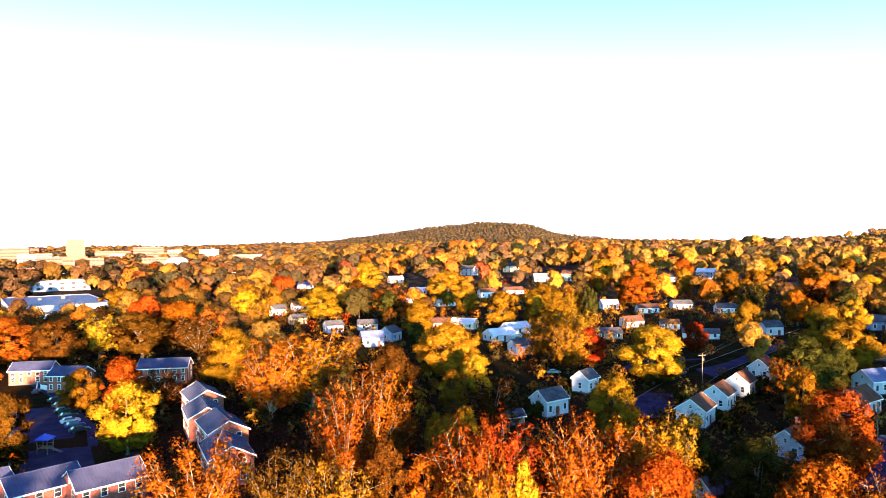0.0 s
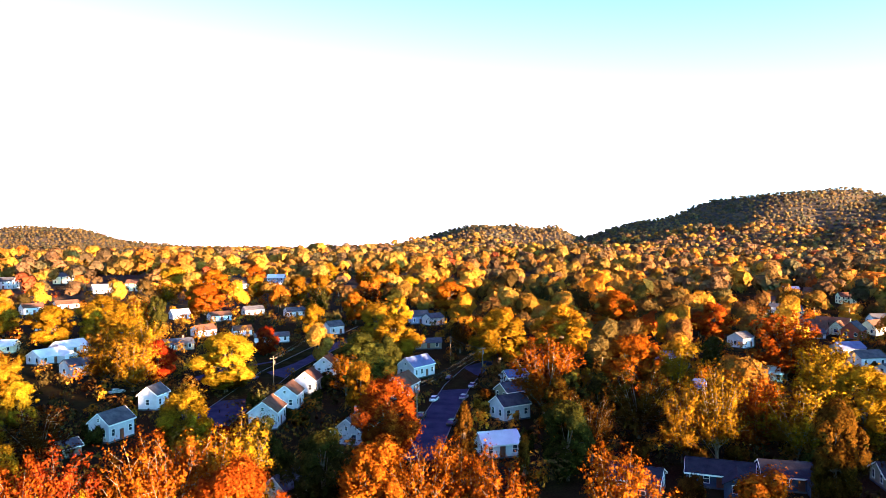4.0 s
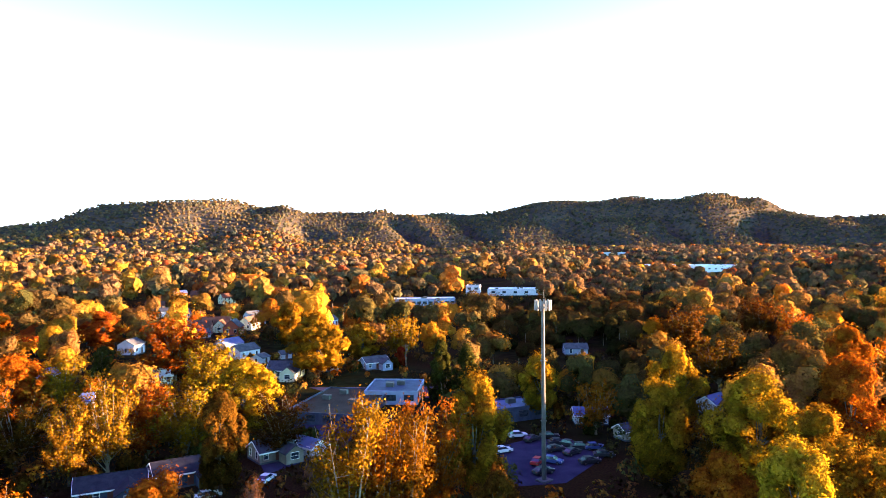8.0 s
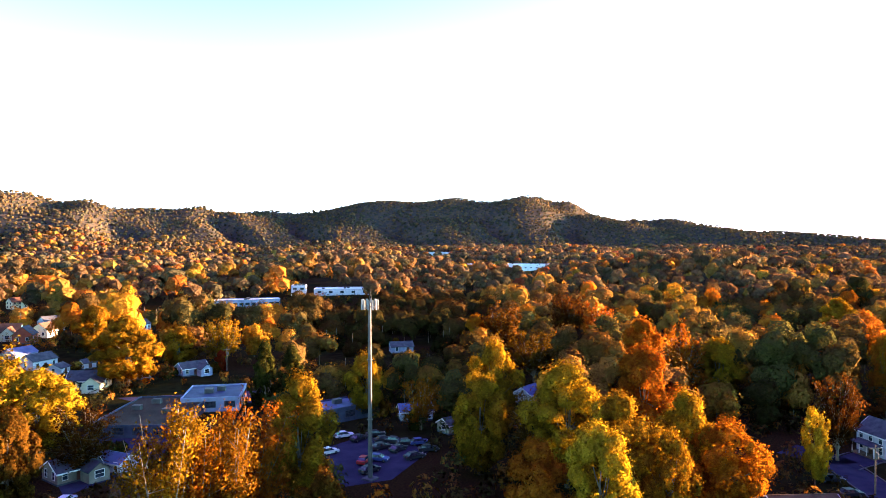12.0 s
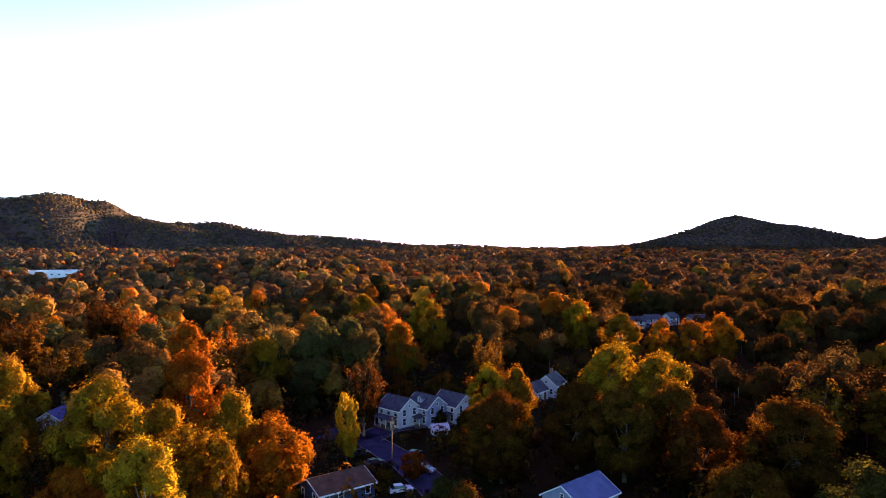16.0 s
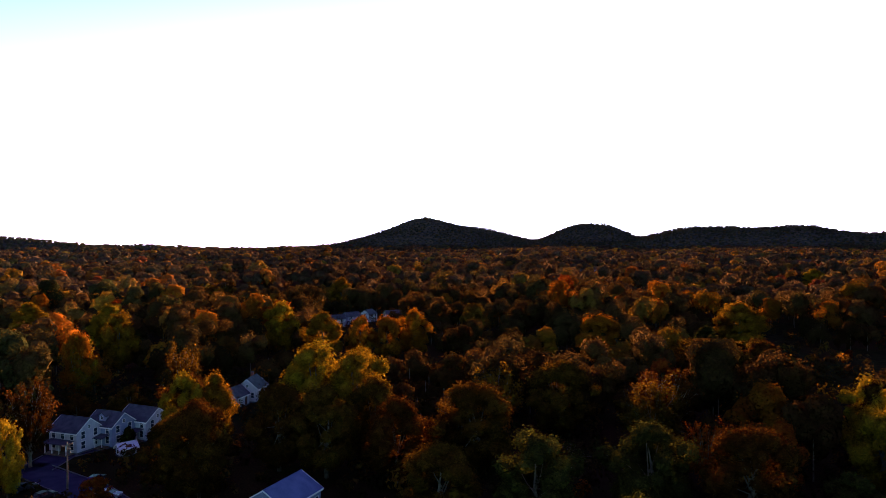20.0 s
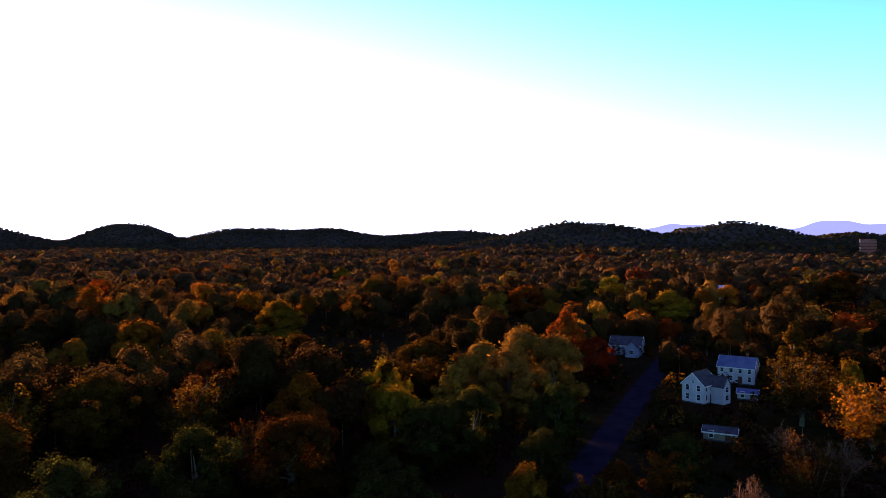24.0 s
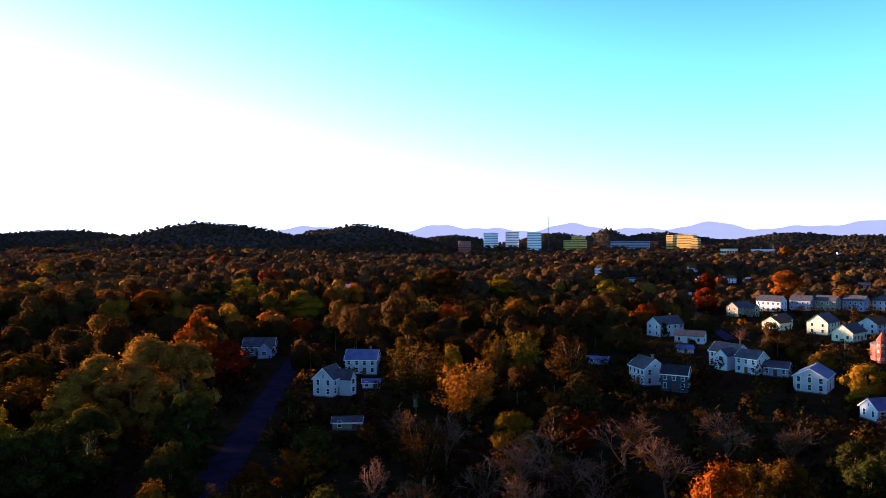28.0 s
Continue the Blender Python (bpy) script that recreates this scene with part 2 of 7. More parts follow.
WALLS = {
    # white dimmed and blued: the shade on the walls is in its colour
    "w": ("white", worn("white siding", (0.36, 0.36, 0.42), (0.52, 0.52, 0.58), 0.6, 0.55, relief=0.5, seams=0.10)),
    "v": ("bright white", worn("undimmed white siding", (0.68, 0.69, 0.74), (0.82, 0.83, 0.86), 0.6, 0.55, relief=0.5, seams=0.10)),
    "c": ("cream", worn("cream siding", (0.55, 0.48, 0.33), (0.72, 0.64, 0.46), 0.6, 0.6, relief=0.5, seams=0.10)),
    "b": ("red brick", worn("red brick", (0.19, 0.052, 0.040), (0.32, 0.095, 0.072), 2.2, 0.85, relief=0.4, fine=9, seams=0.04)),
    "u": ("pale blue", worn("blue siding", (0.16, 0.19, 0.30), (0.28, 0.32, 0.45), 0.6, 0.6, relief=0.5, seams=0.10)),
    "k": ("dark navy", worn("navy siding", (0.03, 0.035, 0.06), (0.06, 0.07, 0.11), 0.6, 0.6, relief=0.5, seams=0.10)),
    "t": ("tan", worn("tan siding", (0.16, 0.13, 0.10), (0.27, 0.22, 0.17), 0.6, 0.65, relief=0.5, seams=0.10)),
    # warm sunlight on cream walls is put into this colour
    "d": ("sunlit cream", worn("sunlit cream render", (0.34, 0.20, 0.05), (0.50, 0.31, 0.09), 0.3, 0.8, relief=0.2)),
    "r": ("dark red", worn("red siding", (0.28, 0.05, 0.03), (0.42, 0.08, 0.05), 0.6, 0.6, relief=0.5, seams=0.10)),
}
ROOFS = {
    # darker copy of the shingles: the shade on the roofs is in the colour
    "d": ("shaded shingle", worn("shaded shingles", (0.012, 0.012, 0.018), (0.030, 0.030, 0.040), 0.7, 0.9, relief=0.6, fine=6)),
    "g": ("grey shingle", worn("grey shingles", (0.032, 0.033, 0.04), (0.075, 0.077, 0.09), 0.7, 0.9, relief=0.6, fine=6)),
    "n": ("brown shingle", worn("brown shingles", (0.06, 0.026, 0.016), (0.12, 0.058, 0.038), 0.7, 0.9, relief=0.6, fine=6)),
    # the blue of the shade is put into this metal's colour
    "m": ("blue-tinted metal", worn("metal roofing", (0.05, 0.072, 0.15), (0.10, 0.135, 0.25), 0.4, 0.6, 0.0, relief=0.2)),
    "w": ("pale membrane", worn("white roofing", (0.40, 0.41, 0.43), (0.62, 0.63, 0.65), 0.35, 0.6, relief=0.2)),
    # blue metal, darkened because its roofs stand in shade
    "u": ("blue metal", worn("blue metal roofing", (0.026, 0.032, 0.070), (0.050, 0.060, 0.120), 0.4, 0.55, 0.0, relief=0.2)),
    "k": ("tar and gravel", worn("tar roofing", (0.026, 0.016, 0.011), (0.064, 0.040, 0.028), 0.15, 0.9, relief=0.4)),
}
TRIM = worn("white trim", (0.68, 0.68, 0.67), (0.82, 0.82, 0.81), 1.0, 0.5, relief=0.1)
DARK_TRIM = worn("dark trim", (0.03, 0.03, 0.035), (0.07, 0.07, 0.075), 1.0, 0.5, relief=0.1)
DOOR = worn("door paint", (0.10, 0.035, 0.025), (0.18, 0.06, 0.04), 1.0, 0.5, relief=0.1)
BRICK = WALLS["b"][1]
STEEL = worn("galvanised steel", (0.060, 0.057, 0.055), (0.11, 0.105, 0.10), 0.6, 0.55, 0.2, relief=0.15)
GREY_PANEL = worn("grey plastic", (0.13, 0.13, 0.125), (0.20, 0.20, 0.19), 1.0, 0.6)
WOOD = worn("weathered wood", (0.09, 0.06, 0.04), (0.20, 0.14, 0.10), 2.0, 0.9, relief=0.5)
RUBBER = worn("tyre rubber", (0.015, 0.015, 0.016), (0.035, 0.034, 0.034), 4.0, 0.9)
CABLE = worn("black cable", (0.02, 0.02, 0.02), (0.05, 0.05, 0.05), 2.0, 0.6)
PLASTIC = worn("blue canvas", (0.03, 0.07, 0.40), (0.05, 0.12, 0.60), 1.0, 0.5)


def glass_material():
    mat, n, l, b = material("window glass", 0.06, 0.0, 0.7)
    l.new(ramp(n, l, noise_at(n, l, 1.5, 2, True), ((0.3, (0.012, 0.014, 0.018)), (0.7, (0.05, 0.055, 0.065)))), b.inputs["Base Color"])
    return mat


GLASS = glass_material()


def car_paint(name, c):
    mat, n, l, b = material(name, 0.5, 0.0, 0.2)
    l.new(ramp(n, l, noise_at(n, l, 3, 2, True), ((0.3, tuple(v * 0.85 for v in c)), (0.7, c))), b.inputs["Base Color"])
    return mat


CARS = {"w": ("white", car_paint("white car paint", (0.6, 0.6, 0.62))), "k": ("black", car_paint("black car paint", (0.02, 0.02, 0.024))),
        "s": ("silver", car_paint("silver car paint", (0.24, 0.25, 0.27))), "r": ("red", car_paint("red car paint", (0.40, 0.02, 0.02))),
        "b": ("dark blue", car_paint("blue car paint", (0.03, 0.06, 0.18)))}


def ground_material():
    mat, n, l, b = material("ground", 1.0, 0, 0.0)
    big = noise_at(n, l, 0.02, 4, True)
    mid_ = noise_at(n, l, 0.25, 4, True)
    fine = noise_at(n, l, 2.5, 3, True)
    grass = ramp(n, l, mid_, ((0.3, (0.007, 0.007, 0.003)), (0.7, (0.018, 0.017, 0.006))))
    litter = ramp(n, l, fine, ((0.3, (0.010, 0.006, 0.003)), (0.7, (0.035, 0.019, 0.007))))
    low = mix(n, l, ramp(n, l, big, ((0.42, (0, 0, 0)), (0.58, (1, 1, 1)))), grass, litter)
    # wooded hillsides: tree crowns a few metres across
    v = n.new("ShaderNodeTexVoronoi")
    v.inputs["Scale"].default_value = 0.075
    pos = n.new("ShaderNodeNewGeometry").outputs["Position"]
    l.new(pos, v.inputs["Vector"])
    sep = n.new("ShaderNodeSeparateColor")
    l.new(v.outputs["Color"], sep.inputs[0])
    crowns = ramp(n, l, sep.outputs[0], ((0.0, (0.026, 0.027, 0.022)), (0.3, (0.040, 0.034, 0.028)), (0.55, (0.052, 0.040, 0.030)), (0.8, (0.064, 0.045, 0.028)), (1.0, (0.076, 0.055, 0.028))))
    z = n.new("ShaderNodeSeparateXYZ")
    l.new(pos, z.inputs[0])
    mr = n.new("ShaderNodeMapRange")
    mr.inputs["From Min"].default_value, mr.inputs["From Max"].default_value = 3.0, 12.0
    l.new(z.outputs["Z"], mr.inputs["Value"])
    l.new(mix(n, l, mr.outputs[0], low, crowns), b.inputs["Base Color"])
    inv = n.new("ShaderNodeMath")
    inv.operation = "MULTIPLY"
    l.new(v.outputs["Distance"], inv.inputs[0])
    l.new(mr.outputs[0], inv.inputs[1])
    bm_ = n.new("ShaderNodeBump")
    bm_.invert = True
    bm_.inputs["Strength"].default_value, bm_.inputs["Distance"].default_value = 0.22, 6.0
    l.new(inv.outputs[0], bm_.inputs["Height"])
    l.new(bm_.outputs["Normal"], b.inputs["Normal"])
    return mat


# ---- mesh helpers ----
def mesh_from(name, verts, faces, mats):
    me = bpy.data.meshes.new(name)
    me.from_pydata([tuple(v) for v in verts], [], faces)
    for m in mats if isinstance(mats, (list, tuple)) else (mats,):
        me.materials.append(m)
    return me


def quads_mesh(name, co, mat, facing=None):
    """A mesh of separate faces, from an array of corners (faces x corners x 3); facing: the way the foliage there faces."""
    sides = co.shape[1]
    k = len(co)
    me = bpy.data.meshes.new(name)
    me.vertices.add(k * sides)
    me.vertices.foreach_set("co", np.ascontiguousarray(co, np.float32).ravel())
    me.loops.add(k * sides)
    me.loops.foreach_set("vertex_index", np.arange(k * sides, dtype=np.int32))
    me.polygons.add(k)
    me.polygons.foreach_set("loop_start", np.arange(0, k * sides, sides, dtype=np.int32))
    me.update(calc_edges=True)
    me.materials.append(mat)
    if facing is not None:
        facing = facing / (np.linalg.norm(facing, axis=1, keepdims=True) + 1e-9)
        me.attributes.new("facing", "FLOAT_VECTOR", "FACE").data.foreach_set("vector", np.ascontiguousarray(facing, np.float32).ravel())
    return me


class Solid:
    """Gathers boxes, prisms and tubes into one mesh."""

    def __init__(self):
        self.v, self.f = [], []

    def add(self, verts, faces):
        k = len(self.v)
        self.v += [tuple(p) for p in verts]
        self.f += [tuple(i + k for i in f) for f in faces]
        return self

    def box(self, x0, y0, z0, x1, y1, z1):
        v = [(x, y, z) for z in (z0, z1) for y in (y0, y1) for x in (x0, x1)]
        return self.add(v, [(0, 2, 3, 1), (4, 5, 7, 6), (0, 1, 5, 4), (2, 6, 7, 3), (0, 4, 6, 2), (1, 3, 7, 5)])

    def slab(self, corners, thick):
        """A slab under four corners."""
        low = [(x, y, z - thick) for x, y, z in corners]
        n = len(corners)
        return self.add(list(corners) + low, [tuple(range(n)), tuple(range(2 * n - 1, n - 1, -1))] + [(i, i + n, (i + 1) % n + n, (i + 1) % n) for i in range(n)])

    def prism(self, outline, y0, y1):
        """An outline in x and z, drawn out along y."""
        n = len(outline)
        v = [(x, y0, z) for x, z in outline] + [(x, y1, z) for x, z in outline]
        return self.add(v, [tuple(range(n)), tuple(range(2 * n - 1, n - 1, -1))] + [(i, i + n, (i + 1) % n + n, (i + 1) % n) for i in range(n)])

    def tube(self, points, radii, sides=6):
        rings, faces = [], []
        for i, p in enumerate(points):
            a = Vector(points[max(i - 1, 0)])
            b = Vector(points[min(i + 1, len(points) - 1)])
            d = (b - a).normalized()
            u = d.orthogonal().normalized()
            w = d.cross(u)
            for k in range(sides):
                c, s = math.cos(k * math.tau / sides), math.sin(k * math.tau / sides)
                rings.append(Vector(p) + (u * c + w * s) * radii[i])
        for i in range(len(points) - 1):
            for k in range(sides):
                faces.append((i * sides + k, i * sides + (k + 1) % sides, (i + 1) * sides + (k + 1) % sides, (i + 1) * sides + k))
        faces.append(tuple(range(sides))[::-1])
        faces.append(tuple(range((len(points) - 1) * sides, len(points) * sides)))
        return self.add(rings, faces)

    def mesh(self, name, mat):
        return mesh_from(name, self.v, self.f, mat)


def thing(name, m, label, category, group="", kind=""):
    ob = tagged(new(name), label, category, group, kind)
    ob.matrix_basis = m
    return ob


def part(name, solid, mat, parent, label="", at=None):
    me = solid if isinstance(solid, bpy.types.Mesh) else solid.mesh(name, mat)
    ob = new(name, me)
    ob.parent = parent
    if at is not None:
        ob.matrix_basis = at
    return tagged(ob, label)


# ---- the lie of the land ----
# azimuth (degrees left of +y), distance, skyline (degrees), half width (degrees), half depth (m)
HILLS = [
    (35.7, 3300, 1.11, 5.1, 500), (33.8, 3200, 0.79, 2.5, 420), (39.9, 3300, 0.38, 11.5, 400), (2.6, 2300, 1.37, 5.4, 420), (1.2, 2350, 0.7, 7.7, 380),
    (-18.2, 2500, 3.21, 8.2, 560), (-23.6, 2500, 3.38, 11.1, 560), (-34.3, 2600, 2.62, 9.3, 520), (-42, 2700, 2.49, 9.4, 560), (-51.8, 2800, 3.12, 8.7, 540),
    (-55.2, 2900, 2.95, 10.4, 560), (-62.3, 2950, 4.2, 5.2, 560), (-67.3, 2950, 2.4, 4.9, 500), (-72.5, 3300, 1.85, 5.8, 420), (-71.4, 2600, 1.24, 16.8, 300),
    (-116.8, 3500, 1.68, 7.2, 350), (-128.8, 3600, 1.71, 4, 350), (-137.1, 3300, 1.33, 5.8, 330), (-143.2, 3300, 1.41, 5.8, 330),
]
# the low wooded rises behind the town
HILLS += [(-184, 2700, 0.55, 4, 350), (-192, 2700, 0.6, 4, 350), (-201, 2700, 0.6, 6, 350), (-212, 2700, 0.6, 7, 350), (-196.7, 2600, 1.0, 1.8, 260)]
# the hills farther round
HILLS += [
    (-153.5, 3200, 0.97, 7.9, 320), (-164.7, 2300, 1.6, 8.2, 280), (-172.8, 2400, 0.97, 2.1, 260), (-177, 2300, 1.69, 5.5, 240), (-200.9, 3300, 0.29, 9.4, 260),
    (-10, 2450, 1.21, 4.9, 480), (-28.4, 2550, 2.83, 2.4, 560), (-36.3, 2650, 2, 2.6, 540), (-66.3, 3000, 2.49, 1.9, 400), (39.8, 3250, 1.05, 6.3, 420),
    (-43.9, 2750, 0.55, 2.4, 540), (-53.8, 2850, 2.66, 7.5, 560), (-164, 2350, 1.13, 2, 260), (-3.2, 2400, 1.12, 1.9, 420), (-115.3, 3500, 1.95, 3.6, 330),
]


def land(x, y):
    """Height of the ground; takes arrays."""
    x, y = np.asarray(x, float), np.asarray(y, float)
    z = np.zeros_like(x)
    for az, dist, el, wide, deep in HILLS:
        a = radians(az)
        cx, cy = -math.sin(a) * dist, math.cos(a) * dist
        out = (x - cx) * -math.sin(a) + (y - cy) * math.cos(a)
        side = (x - cx) * math.cos(a) + (y - cy) * math.sin(a)
        top = EYE_Z + dist * math.tan(radians(el)) - 9
        g = top * np.exp(-(side / (dist * math.tan(radians(wide)))) ** 2 - (out / deep) ** 2)
        z = (z ** 4 + g ** 4) ** 0.25
    r = np.hypot(x, y)
    gully = 1 + 0.10 * np.sin(x * 0.011 + 2.1 * np.sin(y * 0.006)) + 0.07 * np.sin(y * 0.017 + 1.7 * np.sin(x * 0.009))
    z = np.where(z > 10, 10 + (z - 10) * (1 - 0.22 * np.clip(z / 150, 0, 1) * (1.17 - gully) / 0.34), z)
    az = np.degrees(np.arctan2(-x, y))
    spur = np.sin(np.radians(az) * 46 + 1.6 * np.sin(r * 0.0042) + 0.9 * np.sin(np.radians(az) * 17))
    ridge = np.clip((12 - az) / 8, 0, 1) * np.clip((az + 76) / 6, 0, 1)
    z = z - ridge * 50 * np.clip((-az - 22) / 18, 0.25, 1) * np.clip(spur, 0, 1) ** 1.5 * np.clip((z - 15) / 55, 0, 1) * np.clip((150 - z) / 60, 0, 1)
    z = z + 13 * np.clip((r - 700) / 1900, 0, 1)
    z = z + 15 * np.clip((r - 210) / 420, 0, 1) ** 1.3 * (1 - 0.9 * np.clip((r - 900) / 800, 0, 1)) * np.exp(-((az - 28) / 30) ** 2)
    roll = 8.0 * (np.sin(x * 0.0081 + 1.0) * np.sin(y * 0.0093 + 0.4) + 0.5 * np.sin((x - y) * 0.0137)) * np.clip((r - 330) / 500, 0, 1)
    return z + roll


def build_ground():
    rings = np.concatenate([[0.0], np.geomspace(20, 600, 20), np.arange(640, 4900, 34)])
    k = 500
    ang = np.linspace(0, math.tau, k, endpoint=False)
    R, A = np.meshgrid(rings, ang, indexing="ij")
    X, Y = R * np.cos(A), R * np.sin(A)
    co = np.stack([X, Y, land(X, Y)], -1).reshape(-1, 3)
    i, j = np.meshgrid(np.arange(len(rings) - 1), np.arange(k), indexing="ij")
    f = np.stack([i * k + j, (i + 1) * k + j, (i + 1) * k + (j + 1) % k, i * k + (j + 1) % k], -1).reshape(-1, 4).astype(np.int32)
    me = bpy.data.meshes.new("ground")
    me.vertices.add(len(co))
    me.vertices.foreach_set("co", co.astype(np.float32).ravel())
    me.loops.add(f.size)
    me.loops.foreach_set("vertex_index", f.ravel())
    me.polygons.add(len(f))
    me.polygons.foreach_set("loop_start", np.arange(0, f.size, 4, dtype=np.int32))
    me.update(calc_edges=True)
    me.polygons.foreach_set("use_smooth", np.ones(len(f), bool))
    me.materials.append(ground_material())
    tagged(new("ground", me), "grass and leaf litter rising to wooded hills", "ground", kind="structure")


build_ground()


def build_far_ridges():
    """The long blue mountains behind everything: a glowing sheet with the haze in its colour."""
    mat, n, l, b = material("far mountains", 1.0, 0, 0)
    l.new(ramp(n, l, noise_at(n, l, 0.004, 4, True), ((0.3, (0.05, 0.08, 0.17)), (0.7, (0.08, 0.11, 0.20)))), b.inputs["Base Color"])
    # the glow stands in for haze lit by the sky
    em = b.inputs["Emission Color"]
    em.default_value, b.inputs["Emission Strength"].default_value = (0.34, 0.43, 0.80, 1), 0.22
    v, f = [], []
    for i in range(281):
        az = -162 - i * 0.25
        a = radians(az)
        e = 1.30 + 0.22 * math.sin(az * 0.62 + 2.6) + 0.16 * math.sin(az * 1.13 + 0.4) + 0.04 * math.sin(az * 3.1)
        top = 40 + 4860 * math.tan(radians(e))
        for z in (-20, top):
            v.append((-math.sin(a) * 4860, math.cos(a) * 4860, z))
    f = [(2 * i, 2 * i + 2, 2 * i + 3, 2 * i + 1) for i in range(280)]
    tagged(new("backdrop", mesh_from("backdrop", v, f, mat)), "backdrop of blue mountains, haze in its colour and glow", "mountains", kind="structure")


build_far_ridges()

# what keeps trees away: (x, y, x2, y2, half width)
CLEAR = []


HARD = []      # the same, for low brush


def clear(x, y, x2, y2, half, hard=None):
    CLEAR.append((x, y, x2, y2, half))
    if hard is not None:
        HARD.append((x, y, x2, y2, hard))


def open_sightline(x, y, half=11):
    """Keeps the woods out of the camera's line to a house."""
    clear(x, y, x * 0.7, y * 0.7, half)


def sunny(x, y, length=165):
    """Open ground on the sun's side of a place."""
    clear(x, y, x + SUN_DIR.x * length, y + SUN_DIR.y * length, 7)


# ---- roads and paths ----
def strip(name, pts, width, mat, z, label, category):
    """A strip along a line that follows the ground, with a little thickness."""
    v, f = [], []
    fine = [Vector(pts[0])]
    for a, b in zip(pts, pts[1:]):
        steps = max(1, int((Vector(b) - Vector(a)).length / 8))
        fine += [Vector(a).lerp(Vector(b), (i + 1) / steps) for i in range(steps)]
    pts = fine
    n = len(pts)
    for i, p in enumerate(pts):
        a, b = Vector(pts[max(i - 1, 0)]), Vector(pts[min(i + 1, n - 1)])
        d = (b - a).normalized()
        s = Vector((-d.y, d.x)) * width / 2
        g = float(land(p.x, p.y))
        for q in (Vector(p) + s, Vector(p) - s):
            v += [(q.x, q.y, g + z), (q.x, q.y, g - 0.3)]
    for i in range(n - 1):
        k = 4 * i
        f += [(k, k + 2, k + 6, k + 4), (k, k + 4, k + 5, k + 1), (k + 2, k + 3, k + 7, k + 6)]
    f += [(0, 1, 3, 2), (4 * n - 4, 4 * n - 2, 4 * n - 1, 4 * n - 3)]
    return tagged(new(name, mesh_from(name, v, f, mat)), label, category, kind="structure")


def road(pts, width=7.0, kerbs=True, mat=ASPHALT):
    strip("road", pts, width, mat, 0.03, "worn asphalt road tinted violet like its shade" if mat is ASPHALT else "asphalt lane with the trees' shade in its colour", "road")
    for a, b in zip(pts, pts[1:]):
        clear(*a, *b, width / 2 + 3.5, width / 2 + 1.2)
        if kerbs:
            d = (Vector(b) - Vector(a)).normalized()
            s = Vector((-d.y, d.x)) * (width / 2 + 0.12)
            for q in (s, -s):
                strip("kerb", [Vector(a) + q, Vector(b) + q], 0.24, CONCRETE, 0.15, "concrete kerb along the road", "kerb")


def lot(pts, mat=None, label="asphalt parking area"):
    v = [(x, y, 0.024) for x, y in pts]
    n = len(v)
    me = mesh_from("parking_lot", v + [(x, y, -0.05) for x, y in pts], [tuple(range(n))] + [(i, i + n, (i + 1) % n + n, (i + 1) % n) for i in range(n)], mat or ASPHALT)
    tagged(new("parking_lot", me), label, "parking lot", kind="structure")
    c = sum((Vector(p) for p in pts), Vector((0, 0))) / n
    for a, b in zip(pts, pts[1:] + pts[:1]):
        m = (Vector(a) + Vector(b)) / 2
        half = (Vector(a) - Vector(b)).length * 0.3 + 2
        clear(c.x, c.y, m.x, m.y, half, half)


# ---- houses ----
def window_meshes(w, h, trim):
    s = Solid()
    t = 0.09
    s.box(-w / 2 - t, -0.05, -t, w / 2 + t, 0.04, 0).box(-w / 2 - t, -0.05, h, w / 2 + t, 0.04, h + t)
    s.box(-w / 2 - t, -0.05, 0, -w / 2, 0.04, h).box(w / 2, -0.05, 0, w / 2 + t, 0.04, h).box(-w / 2, -0.03, h / 2 - 0.03, w / 2, 0.03, h / 2 + 0.03)
    p = Solid().box(-w / 2, -0.02, 0, w / 2, 0.02, h)
    return s.mesh("window_frame", trim), p.mesh("pane", GLASS)


WIN = {"tall": window_meshes(0.95, 1.5, TRIM), "wide": window_meshes(1.7, 1.35, TRIM), "small": window_meshes(0.6, 0.7, TRIM), "strip": window_meshes(2.6, 1.5, DARK_TRIM)}
DOOR_MESH = Solid().box(-0.48, -0.06, 0, 0.48, 0.03, 2.05).box(-0.6, -0.03, 0, -0.48, 0.03, 2.15).box(0.48, -0.03, 0, 0.6, 0.03, 2.15).box(-0.6, -0.03, 2.05, 0.6, 0.03, 2.17).mesh("door", DOOR)


def plain_window():
    """Frame and pane in one, for houses far off."""
    s = Solid().box(-0.62, -0.05, -0.1, 0.62, 0.04, 1.6).box(-0.5, -0.07, 0, 0.5, -0.045, 1.5)
    me = mesh_from("window", s.v, s.f, (TRIM, GLASS))
    for p in list(me.polygons)[6:]:
        p.material_index = 1
    return me


WIN["plain"] = (plain_window(), None)


def put_window(parent, kind, x, y, z, rz):
    if WIN[kind][1] is None:
        part("window", WIN[kind][0], None, parent, at=pose(x, y, z, 0, 0, rz))
        return
    fr = part("window", WIN[kind][0], None, parent, at=pose(x, y, z, 0, 0, rz))
    part("pane", WIN[kind][1], None, fr)


def facade(parent, length, place, rz, eave, storeys, kind, step, door=False):
    """Windows, and a door if asked, along one wall; place(u) gives the wall's x and y at u along it."""
    n = max(1, int((length - 0.8) / step))
    for s in range(storeys):
        for i in range(n):
            u = (i + 0.5) / n * length - length / 2
            x, y = place(u)
            if door and s == 0 and i == n // 2:
                part("door", DOOR_MESH, None, parent, at=pose(x, y, 0.35, 0, 0, rz))
            else:
                put_window(parent, kind, x, y, 0.35 + (s + 0.28) * (eave - 0.4) / storeys, rz)


